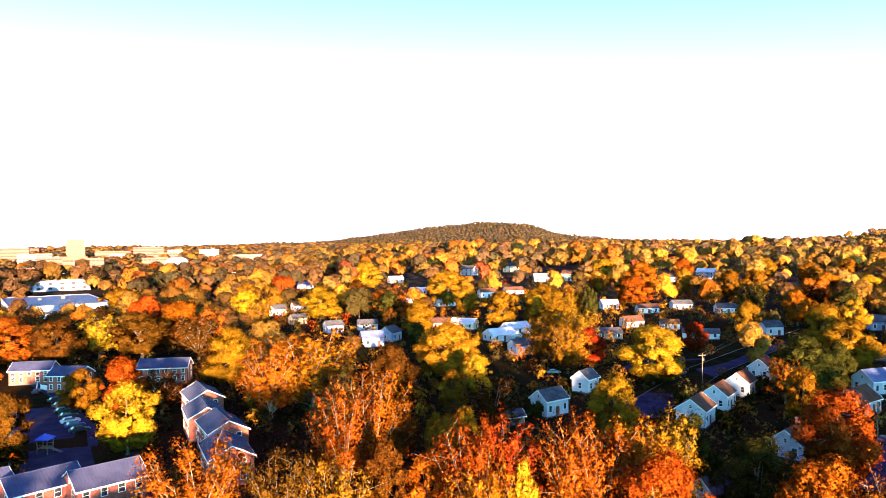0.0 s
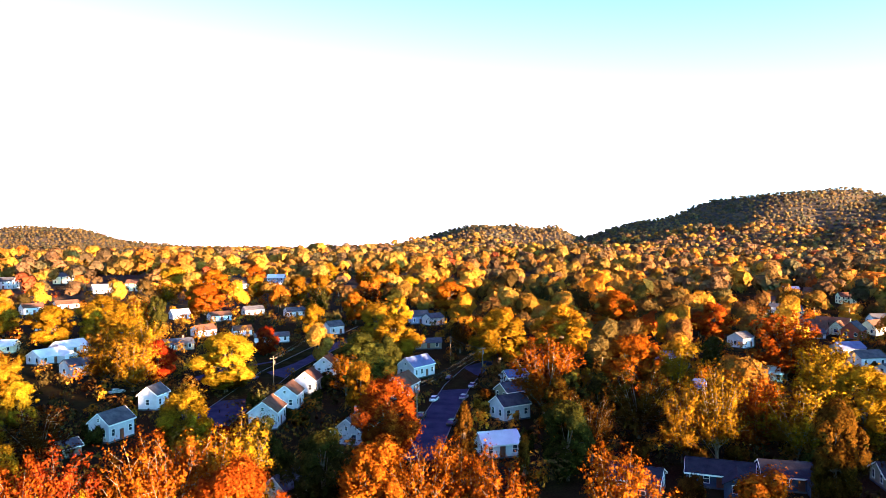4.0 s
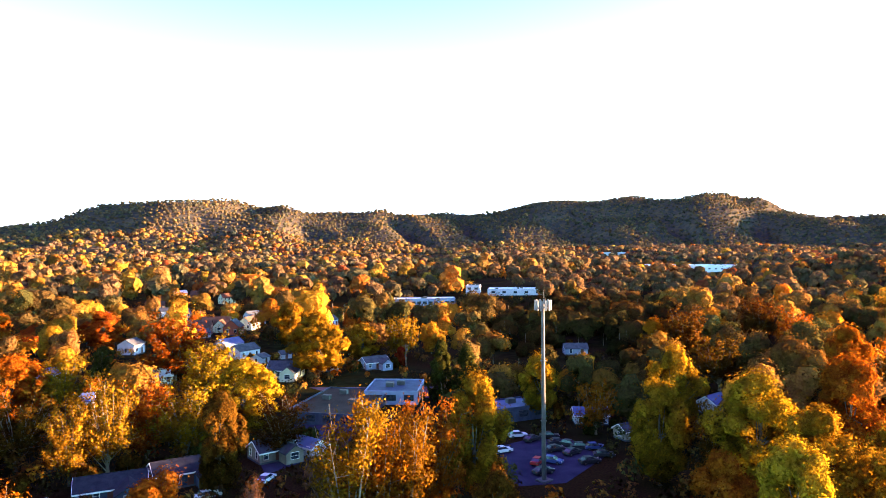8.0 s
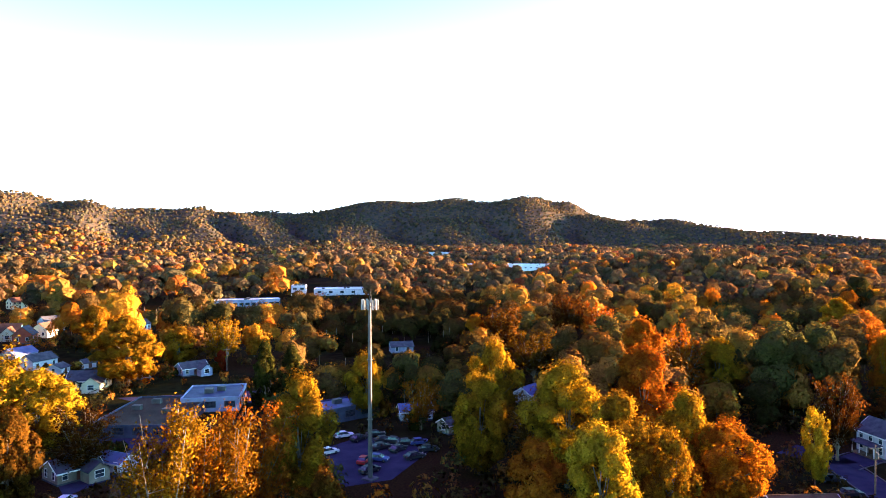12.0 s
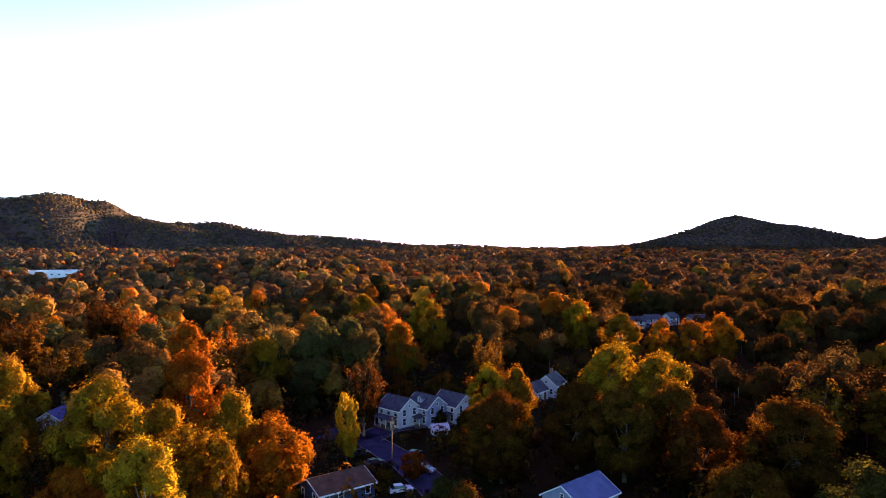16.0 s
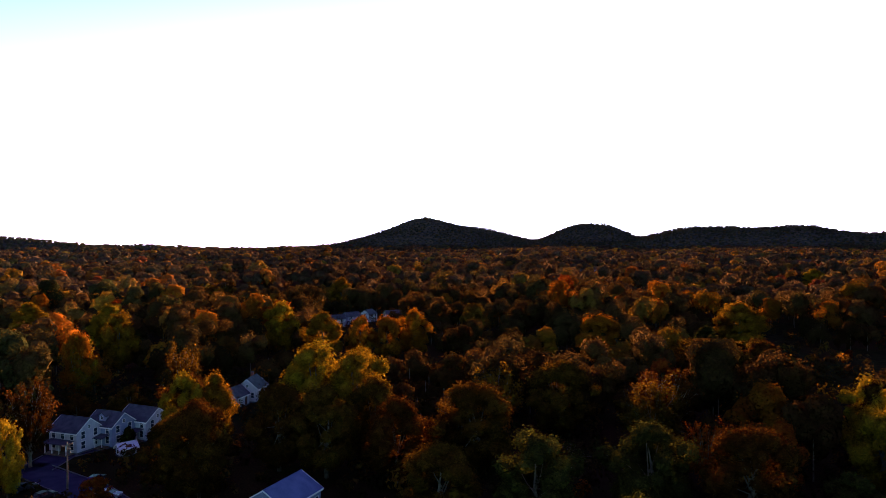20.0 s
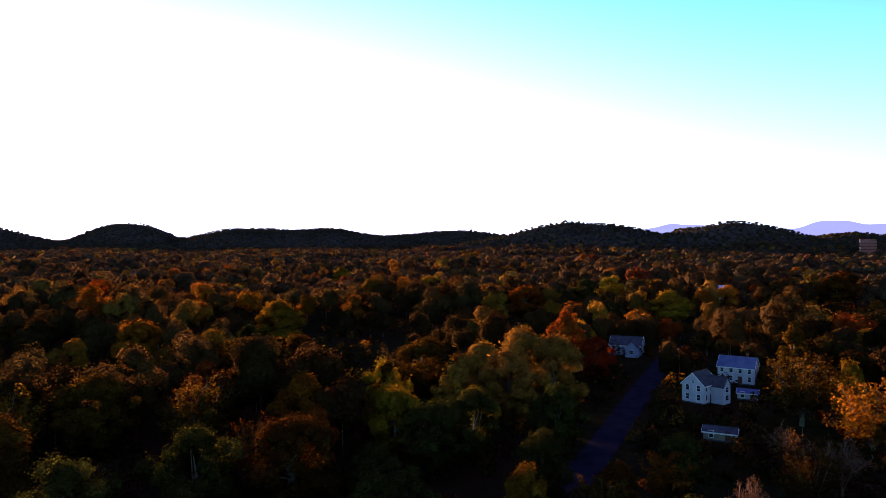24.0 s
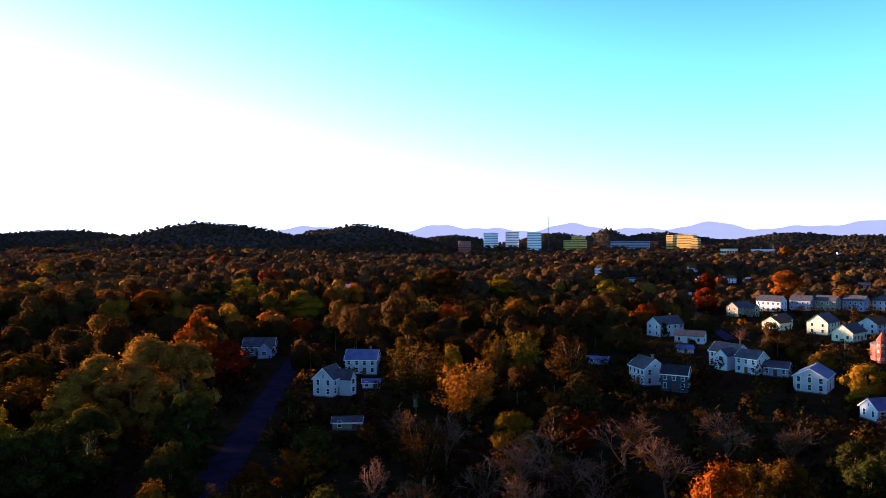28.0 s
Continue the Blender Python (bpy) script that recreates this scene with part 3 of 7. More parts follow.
def house(x, y, rz, w, l, eave, ridge, wall="w", roof="g", chimney=0, porch=0, name="house", detail=2, dormer=0, z=0.0, ell=0):
    """A gabled house, its ridge along its own x: w across, l along; eave and ridge heights."""
    wn_, wm = WALLS[wall]
    rn_, rm = ROOFS[roof]
    st = 2 if eave > 4.4 else 1
    word = "two-storey" if st == 2 else "single-storey"
    z = z + float(land(x, y))
    ob = thing(name, pose(x, y, z, 0, 0, rz), f"{word} {wn_} house with a {rn_} gable roof", "house", "houses of the neighbourhood")
    body = Solid()
    body.add([(sx * l / 2, sy * w / 2, zz) for sx in (-1, 1) for sy in (-1, 1) for zz in (0.3, eave)] + [(-l / 2, 0, ridge - 0.12), (l / 2, 0, ridge - 0.12)],
             [(0, 4, 5, 1), (2, 3, 7, 6), (0, 1, 8, 3, 2), (4, 6, 7, 9, 5), (1, 5, 9, 8), (3, 8, 9, 7), (0, 2, 6, 4)])
    part("wall", body, wm, ob)
    part("foundation", Solid().box(-l / 2 - 0.06, -w / 2 - 0.06, -0.1, l / 2 + 0.06, w / 2 + 0.06, 0.35), CONCRETE, ob)
    o, slope = 0.35, (ridge - eave) / (w / 2)
    for sy in (-1, 1):
        ev = eave - o * slope + 0.1
        c = [(-l / 2 - o, 0, ridge), (l / 2 + o, 0, ridge), (l / 2 + o, sy * (w / 2 + o), ev), (-l / 2 - o, sy * (w / 2 + o), ev)]
        part("roof", Solid().slab(c if sy < 0 else c[::-1], 0.14), rm, ob)
        if roof == "u" and detail > 1:
            seam = Solid()
            for i in range(int(l / 0.55) + 1):
                sx = -l / 2 + i * 0.55
                seam.slab([(sx - 0.035, sy * 0.1, ridge - 0.1 * slope + 0.06), (sx + 0.035, sy * 0.1, ridge - 0.1 * slope + 0.06), (sx + 0.035, sy * (w / 2 + o), ev + 0.06), (sx - 0.035, sy * (w / 2 + o), ev + 0.06)][::-sy], 0.07)
            part("roof_seams", seam, rm, ob)
        if detail > 1:
            part("fascia", Solid().box(-l / 2 - o, sy * (w / 2 + o) - 0.04, ev - 0.30, l / 2 + o, sy * (w / 2 + o) + 0.04, ev - 0.02), TRIM, ob)
    if detail > 1:
        part("ridge_cap", Solid().box(-l / 2 - o, -0.12, ridge - 0.04, l / 2 + o, 0.12, ridge + 0.05), rm, ob)
        for sx in (-1, 1):
            for sy in (-1, 1):
                e = sx * (l / 2 + o)
                part("bargeboard", Solid().slab([(e - 0.03, 0, ridge + 0.02), (e + 0.03, 0, ridge + 0.02), (e + 0.03, sy * (w / 2 + o), eave - o * slope + 0.12), (e - 0.03, sy * (w / 2 + o), eave - o * slope + 0.12)], 0.24), TRIM, ob)
    kind, step = ("tall", 2.1) if detail > 1 else ("plain", 3.0)
    facade(ob, l, lambda u: (u, -w / 2), 0, eave, st, kind, step, True)
    if detail > 1:
        facade(ob, l, lambda u: (u, w / 2), 180, eave, st, kind, step)
    facade(ob, w, lambda u: (l / 2, u), 90, eave, st, kind, step * 1.2)
    facade(ob, w, lambda u: (-l / 2, -u), -90, eave, st, kind, step * 1.2)
    if ridge - eave > 2.2 and detail > 1:
        put_window(ob, "small", l / 2, 0, eave + 0.3, 90)
        put_window(ob, "small", -l / 2, 0, eave + 0.3, -90)
    if chimney:
        cx = l * 0.25 * chimney
        ch = part("chimney", Solid().box(cx - 0.35, 0.2, eave - 0.5, cx + 0.35, 0.9, ridge + 0.9), BRICK, ob)
        part("chimney_cap", Solid().box(cx - 0.42, 0.13, ridge + 0.9, cx + 0.42, 0.97, ridge + 1.0), CONCRETE, ch)
    if porch:
        sy = -1 if porch > 0 else 1
        pr = part("porch", Solid().box(-l * 0.4, min(sy * w / 2, sy * (w / 2 + 2.0)), -0.05, l * 0.4, max(sy * w / 2, sy * (w / 2 + 2.0)), 0.35), WOOD, ob)
        c = [(-l * 0.42, sy * w / 2, 3.0), (l * 0.42, sy * w / 2, 3.0), (l * 0.42, sy * (w / 2 + 2.3), 2.55), (-l * 0.42, sy * (w / 2 + 2.3), 2.55)]
        part("porch_roof", Solid().slab(c if sy < 0 else c[::-1], 0.12), rm, pr)
        for i in range(4):
            px = -l * 0.38 + i * l * 0.76 / 3
            part("post", Solid().box(px - 0.07, sy * (w / 2 + 1.85) - 0.07, 0.35, px + 0.07, sy * (w / 2 + 1.85) + 0.07, 2.52), TRIM, pr)
    if dormer:
        for dx in ((0,) if dormer == 1 else (-l * 0.22, l * 0.22)):
            dz = eave + (ridge - eave) * 0.3
            dm = part("dormer", Solid().add([(dx - 0.9, -w * 0.36, dz), (dx + 0.9, -w * 0.36, dz), (dx + 0.9, -w * 0.36, dz + 1.2), (dx, -w * 0.36, dz + 1.9), (dx - 0.9, -w * 0.36, dz + 1.2),
                                               (dx - 0.9, 0, dz), (dx + 0.9, 0, dz), (dx + 0.9, 0, dz + 1.2), (dx, 0, dz + 1.9), (dx - 0.9, 0, dz + 1.2)],
                                              [(0, 1, 2, 3, 4), (1, 6, 7, 2), (0, 4, 9, 5), (2, 7, 8, 3), (3, 8, 9, 4)]), wm, ob)
            for s in (-1, 1):
                c = [(dx, -w * 0.36 - 0.2, dz + 1.98), (dx, 0, dz + 1.98), (dx + s * 1.15, 0, dz + 1.08), (dx + s * 1.15, -w * 0.36 - 0.2, dz + 1.08)]
                part("dormer_roof", Solid().slab(c if s > 0 else c[::-1], 0.08), rm, dm)
            put_window(ob, "small", dx, -w * 0.36, dz + 0.35, 0)
    if ell:
        # a lower gabled wing at right angles, on the front
        ew, el_, ee, er = w * 0.62, w * 0.55, eave * 0.92, eave * 0.92 + (ridge - eave) * 0.75
        ex, y0, y1 = l * 0.25 * ell, -w / 2 - el_, 0.0
        wing = part("wing", Solid().add([(ex - ew / 2, y0, -0.05), (ex + ew / 2, y0, -0.05), (ex + ew / 2, y0, ee), (ex, y0, er), (ex - ew / 2, y0, ee),
                                         (ex - ew / 2, y1, -0.05), (ex + ew / 2, y1, -0.05), (ex + ew / 2, y1, ee), (ex, y1, er), (ex - ew / 2, y1, ee)],
                                        [(0, 1, 2, 3, 4), (1, 6, 7, 2), (0, 4, 9, 5), (2, 7, 8, 3), (3, 8, 9, 4)]), wm, ob)
        sl = (er - ee) / (ew / 2)
        for s in (-1, 1):
            c = [(ex, y0 - 0.3, er + 0.12), (ex, y1, er + 0.12), (ex + s * (ew / 2 + 0.3), y1, ee - 0.3 * sl + 0.12), (ex + s * (ew / 2 + 0.3), y0 - 0.3, ee - 0.3 * sl + 0.12)]
            part("wing_roof", Solid().slab(c if s > 0 else c[::-1], 0.12), rm, wing)
        for s in range(st):
            put_window(ob, "wide", ex, y0, 0.35 + (s + 0.3) * (ee - 0.4) / st, 0)
    r = math.hypot(w, l) / 2
    d = math.hypot(x, y)
    k = 1 - min(0.18, 55 / d)
    clear(x, y, x * k, y * k, r + 1.5)
    clear(x, y, x * (1 - 6 / d), y * (1 - 6 / d), r, r)
    k = 1 - min(0.28, 75 / d)
    clear(x, y, x * k, y * k, r * 0.5)
    return ob


def block(x, y, rz, l, w, h, wall="w", roof="w", storeys=2, name="commercial_building", label="", z=0.0, parapet=0.5, step=4.0, bands=False):
    """A flat-roofed building with rows of windows and things on its roof."""
    wn_, wm = WALLS[wall]
    z = z + (0 if bands else float(land(x, y)))
    ob = thing(name, pose(x, y, z, 0, 0, rz), label or f"flat-roofed {wn_} building with rows of windows", "building", "larger buildings")
    part("wall", Solid().box(-l / 2, -w / 2, -8, l / 2, w / 2, h), wm, ob)
    part("roof", Solid().box(-l / 2 + 0.2, -w / 2 + 0.2, h, l / 2 - 0.2, w / 2 - 0.2, h + 0.12), ROOFS[roof][1], ob)
    for b in ((-l / 2 - 0.08, -w / 2 - 0.08, l / 2 + 0.08, -w / 2 + 0.2), (-l / 2 - 0.08, w / 2 - 0.2, l / 2 + 0.08, w / 2 + 0.08), (-l / 2 - 0.08, -w / 2 + 0.2, -l / 2 + 0.2, w / 2 - 0.2), (l / 2 - 0.2, -w / 2 + 0.2, l / 2 + 0.08, w / 2 - 0.2)):
        part("parapet", Solid().box(b[0], b[1], h, b[2], b[3], h + parapet), wm, ob)
    sh = h / storeys
    for s in range(storeys if bands else 0):
        part("window_band", Solid().box(-l / 2 - 0.05, -w / 2 - 0.05, (s + 0.45) * sh, l / 2 + 0.05, w / 2 + 0.05, (s + 0.75) * sh), GLASS, ob)
    for i in range(int(l / 5) if bands else 0):
        px = -l / 2 + (i + 0.5) * 5
        part("pier", Solid().box(px - 0.5, -w / 2 - 0.3, -8, px + 0.5, w / 2 + 0.3, h), wm, ob)
    for s in range(0 if bands else storeys):
        for length, place, rot in ((l, lambda u: (u, -w / 2), 0), (w, lambda u: (-l / 2, -u), -90), (w, lambda u: (l / 2, u), 90)):
            n = max(1, int(length / step))
            for i in range(n):
                px, py = place((i + 0.5) / n * length - length / 2)
                put_window(ob, "strip", px, py, s * sh + sh * 0.35, rot)
    rng = random.Random(int(x * 7 + y))
    for i in range(3):
        ux, uy = rng.uniform(-l * 0.35, l * 0.35), rng.uniform(-w * 0.3, w * 0.3)
        part("roof_unit", Solid().box(ux - 1.1, uy - 0.8, h + 0.12, ux + 1.1, uy + 0.8, h + 1.3), STEEL, ob)
    d = math.hypot(x, y)
    k = 1 - min(0.2, (25 if bands else 70) / d)
    clear(x, y, x * k, y * k, w / 2 if bands else math.hypot(w, l) / 2.6)
    clear(x, y, x * (1 - 10 / d), y * (1 - 10 / d), math.hypot(w, l) / 2.2, math.hypot(w, l) / 2.2)
    return ob


# ---- vehicles ----
def car_meshes():
    body = Solid().prism([(-2.2, 0.35), (2.2, 0.35), (2.25, 0.62), (2.1, 0.82), (1.15, 0.95), (-1.65, 0.98), (-2.15, 0.92), (-2.25, 0.6)], -0.88, 0.88)
    cabin = Solid().add([(1.15, -0.8, 0.94), (1.15, 0.8, 0.94), (-1.75, 0.8, 0.97), (-1.75, -0.8, 0.97), (0.35, -0.62, 1.45), (0.35, 0.62, 1.45), (-1.2, 0.62, 1.47), (-1.2, -0.62, 1.47)],
                        [(0, 1, 5, 4), (1, 2, 6, 5), (2, 3, 7, 6), (3, 0, 4, 7)])
    top = Solid().slab([(0.38, -0.64, 1.49), (0.38, 0.64, 1.49), (-1.25, 0.64, 1.51), (-1.25, -0.64, 1.51)], 0.06)
    wheel = Solid().tube([(0, -0.1, 0), (0, 0.1, 0)], [0.33, 0.33], 12)
    rim = Solid().tube([(0, -0.12, 0), (0, 0.12, 0)], [0.19, 0.19], 8)
    lamp = Solid().box(-0.05, -0.22, -0.07, 0.05, 0.22, 0.07)
    return body, cabin.mesh("cabin_glass", GLASS), top, wheel.mesh("tyre", RUBBER), rim.mesh("rim", STEEL), lamp.mesh("headlight", TRIM), lamp.mesh("tail_light", DOOR)


CAR = car_meshes()
CAR_MASTER = {}


def car(x, y, rz, paint="w"):
    m = pose(x, y, 0.03 + float(land(x, y)), 0, 0, rz)
    if paint in CAR_MASTER:
        return copy_thing(CAR_MASTER[paint], m)
    nm, mt = CARS[paint]
    ob = thing("car", m, f"parked {nm} saloon car with dark windows", "car", "parked cars")
    part("body", CAR[0], mt, ob)
    part("cabin_glass", CAR[1], None, ob)
    part("roof", CAR[2], mt, ob)
    for px in (-1.4, 1.4):
        for py in (-0.8, 0.8):
            wh = part("wheel", CAR[3], None, ob, at=pose(px, py, 0.33))
            part("rim", CAR[4], None, wh)
    for py in (-0.6, 0.6):
        part("headlight", CAR[5], None, ob, at=pose(2.2, py, 0.7))
        part("tail_light", CAR[6], None, ob, at=pose(-2.2, py, 0.78))
    CAR_MASTER[paint] = ob
    return ob


# ---- poles, tower ----
POLES = []


def utility_pole(x, y, rz, h=10.5, lamp=False):
    ob = thing("utility_pole", pose(x, y, float(land(x, y)), 0, 0, rz), "weathered wooden utility pole with a crossarm", "utility pole", "poles along the streets")
    part("post", Solid().tube([(0, 0, -0.2), (0, 0, h)], [0.17, 0.11], 8), WOOD, ob)
    arm = part("crossarm", Solid().box(-1.2, -0.06, h - 0.75, 1.2, 0.06, h - 0.6), WOOD, ob)
    for dx in (-1.1, -0.5, 0.5, 1.1):
        part("insulator", Solid().tube([(dx, 0, h - 0.6), (dx, 0, h - 0.42)], [0.05, 0.04], 6), STEEL, arm)
    part("transformer", Solid().tube([(0.35, 0, h - 2.4), (0.35, 0, h - 1.4)], [0.24, 0.24], 10), STEEL, ob)
    if lamp:
        part("lamp_arm", Solid().tube([(0, 0, h - 1.9), (-1.2, 0, h - 1.5), (-2.0, 0, h - 1.45)], [0.04, 0.04, 0.04], 6), STEEL, ob)
        part("lamp_head", Solid().box(-2.5, -0.14, h - 1.55, -1.9, 0.14, h - 1.38), STEEL, ob)
    POLES.append((x, y, rz, h))
    clear(x, y, x, y, 2.5)
    return ob


def wires(a, b):
    """Three sagging cables between the crossarms of two poles."""
    for k in (-1.1, 0.5, 1.1):
        pts = []
        for i in range(9):
            t = i / 8
            px, py = a[0] + (b[0] - a[0]) * t, a[1] + (b[1] - a[1]) * t
            za, zb = a[3] - 0.4, b[3] - 0.4
            d = Vector((b[1] - a[1], a[0] - b[0])).normalized()
            pts.append((px + d.x * k, py + d.y * k, za + (zb - za) * t - 4 * t * (1 - t) * 0.8))
        s = Solid().tube(pts, [0.025] * 9, 4)
        tagged(new("power_line", s.mesh("power_line", CABLE)), "black power line sagging between two poles", "cable", "power lines")


def monopole(x, y, h):
    ob = thing("cell_tower", pose(x, y, 0), "tall galvanised steel monopole with mobile antennas on top", "cell tower")
    part("base", Solid().box(-1.2, -1.2, -0.2, 1.2, 1.2, 0.3), CONCRETE, ob)
    part("mast", Solid().tube([(0, 0, 0.3), (0, 0, h * 0.33), (0, 0, h * 0.66), (0, 0, h - 1.0)], [0.46, 0.40, 0.34, 0.28], 12), STEEL, ob)
    for k in (0.33, 0.66):
        part("flange", Solid().tube([(0, 0, h * k - 0.08), (0, 0, h * k + 0.08)], [0.58, 0.58], 12), STEEL, ob)
    ring = part("platform", Solid().tube([(0, 0, h - 1.75), (0, 0, h - 1.65)], [1.25, 1.25], 12), STEEL, ob)
    for i in range(12):
        a = i * math.tau / 12
        r = 1.55
        px, py = r * math.cos(a), r * math.sin(a)
        part("antenna", Solid().box(-0.10, -0.16, -0.95, 0.10, 0.16, 0.95), GREY_PANEL, ring, at=pose(px, py, h - 1.2, 0, 0, math.degrees(a)))
        part("bracket", Solid().tube([(0, 0, h - 1.7), (px, py, h - 1.3)], [0.05, 0.05], 5), STEEL, ring)
    part("lightning_rod", Solid().tube([(0, 0, h - 1.0), (0.2, 0, h + 1.6)], [0.06, 0.03], 5), STEEL, ob)
    part("whip_antenna", Solid().tube([(0.6, 0, h - 1.0), (0.6, 0, h + 0.7)], [0.04, 0.03], 5), STEEL, ob)
    clear(x, y, x, y, 5)
    return ob


# ---- trees ----
RNG = np.random.default_rng(7)


def leaf_cards(centres, normals, size, rng, loose=0.38):
    """Bent-free leaf clumps: small three-cornered faces round the given centres."""
    n = len(centres)
    nrm = normals + rng.normal(0, loose, (n, 3))
    nrm /= np.linalg.norm(nrm, axis=1, keepdims=True) + 1e-9
    ref = rng.normal(0, 1, (n, 3))
    u = np.cross(nrm, ref)
    u /= np.linalg.norm(u, axis=1, keepdims=True) + 1e-9
    w = np.cross(nrm, u)
    s = size * rng.uniform(0.6, 1.35, (n, 1))
    e = rng.uniform(0.55, 0.95, (n, 1))
    return np.stack([centres - u * s * 0.6, centres + u * s * 0.42 + w * s * 0.52 * e, centres + u * s * 0.42 - w * s * 0.52 * e], 1)


def unit_ball():
    """The twenty three-cornered faces of a rough ball."""
    g = (1 + 5 ** 0.5) / 2
    v = np.array([(-1, g, 0), (1, g, 0), (-1, -g, 0), (1, -g, 0), (0, -1, g), (0, 1, g), (0, -1, -g), (0, 1, -g), (g, 0, -1), (g, 0, 1), (-g, 0, -1), (-g, 0, 1)]) / math.sqrt(1 + g * g)
    f = [(i, j, k) for i, j, k in itertools.combinations(range(12), 3) if max(np.linalg.norm(v[i] - v[j]), np.linalg.norm(v[j] - v[k]), np.linalg.norm(v[i] - v[k])) < 1.1]
    return v[np.array(f)]


BALL = unit_ball()
DOME = BALL[BALL.mean(1)[:, 2] > -0.3]      # the same without its underside


def leaf_cores(c, size, out, ball, rng):
    """The dense hearts of leaf clumps at c, so many wide (n x 3): faces and the way they face."""
    n, m = len(c), len(ball)
    turn = rng.uniform(0, math.tau, n)
    rot = np.zeros((n, 3, 3))
    rot[:, 0, 0], rot[:, 0, 1], rot[:, 1, 0], rot[:, 1, 1], rot[:, 2, 2] = np.cos(turn), -np.sin(turn), np.sin(turn), np.cos(turn), 1
    b = np.einsum("nij,mkj->nmki", rot, ball)
    v = c[:, None, None, :] + b * size[:, None, None, :] * (1 + rng.normal(0, 0.07, (n, m, 1, 1)))
    face = b.mean(2) * 0.8 + out[:, None, :] * 0.7 + rng.normal(0, 0.12, (n, m, 3))
    return v.reshape(-1, 3, 3), face.reshape(-1, 3)


def crown_points(shape, clumps, rng):
    """Centres of the leaf clumps of a crown of unit half width, its foot at 0 and its top at 1 in z, and their radii."""
    pts, rad = [], []
    turn = rng.uniform(0, math.tau, 3)
    for i in range(clumps):
        t = rng.uniform(0.04, 0.97) ** (0.85 if shape != "cone" else 1.3)
        if shape == "round":
            r = math.sqrt(max(0, 1 - (2 * t - 0.95) ** 2)) * 0.86
        elif shape == "oval":
            r = 0.92 * min(1, 0.42 + 0.95 * t) * math.sqrt(max(0.02, 1 - max(0, (t - 0.5) / 0.5) ** 2))
        elif shape == "cone":
            r = 0.95 * (1 - t) + 0.05
        else:
            r = 0.5 * (0.3 + 0.9 * math.sin(math.pi * min(1, 0.15 + t * 0.8)))
        a = i * 2.39996 + rng.uniform(-0.4, 0.4)
        lobe = 1 + 0.16 * math.sin(2 * a + turn[0] + 4 * t) + 0.14 * math.sin(5 * a + turn[1] + 9 * t) + 0.10 * math.sin(9 * t + turn[2])
        k = r * rng.uniform(0.42, 0.96) * lobe
        pts.append((k * math.cos(a), k * math.sin(a), t))
        rad.append(rng.uniform(0.12, 0.36) * (0.6 if shape == "cone" else 1))
    return np.array(pts), np.array(rad)


def make_crown(shape, half, z0, z1, clumps, count, size, rng, gaps=0.0):
    """Leaf faces heaped round the clumps of a crown, the way they face, and the clumps' centres."""
    pts, rad = crown_points(shape, clumps, rng)
    c = pts * (half, half, z1 - z0) + (0, 0, z0)
    k = rng.choice(clumps, count, p=rad ** 1.6 / (rad ** 1.6).sum())
    d = rng.normal(0, 1, (count, 3))
    d /= np.linalg.norm(d, axis=1, keepdims=True)
    d[:, 2] = np.where(d[:, 2] < -0.75, -d[:, 2], d[:, 2])
    r = rad[k, None] * half * rng.uniform(0.5, 1.0, (count, 1)) ** 0.7 * np.where(rng.uniform(0, 1, (count, 1)) < 0.12, 1.35, 1)
    p = c[k] + d * r * (1, 1, 1.2)
    mid_ = np.array([0, 0, z0 + (z1 - z0) * 0.4])
    out = (p - mid_)
    out /= np.linalg.norm(out, axis=1, keepdims=True)
    face = (d * 0.75 + out * 0.6) * (1, 1, 0.6) + rng.normal(0, 0.24, d.shape)
    aim = c - mid_
    aim /= np.linalg.norm(aim, axis=1, keepdims=True) + 1e-9
    core, core_face = leaf_cores(c, rad[:, None] * half * np.array((0.82, 0.82, 0.92)), aim, BALL, rng)
    return (np.concatenate([leaf_cards(p, d * 0.6 + out * 0.8, size, rng, 0.7), core]), np.concatenate([face, core_face])), c


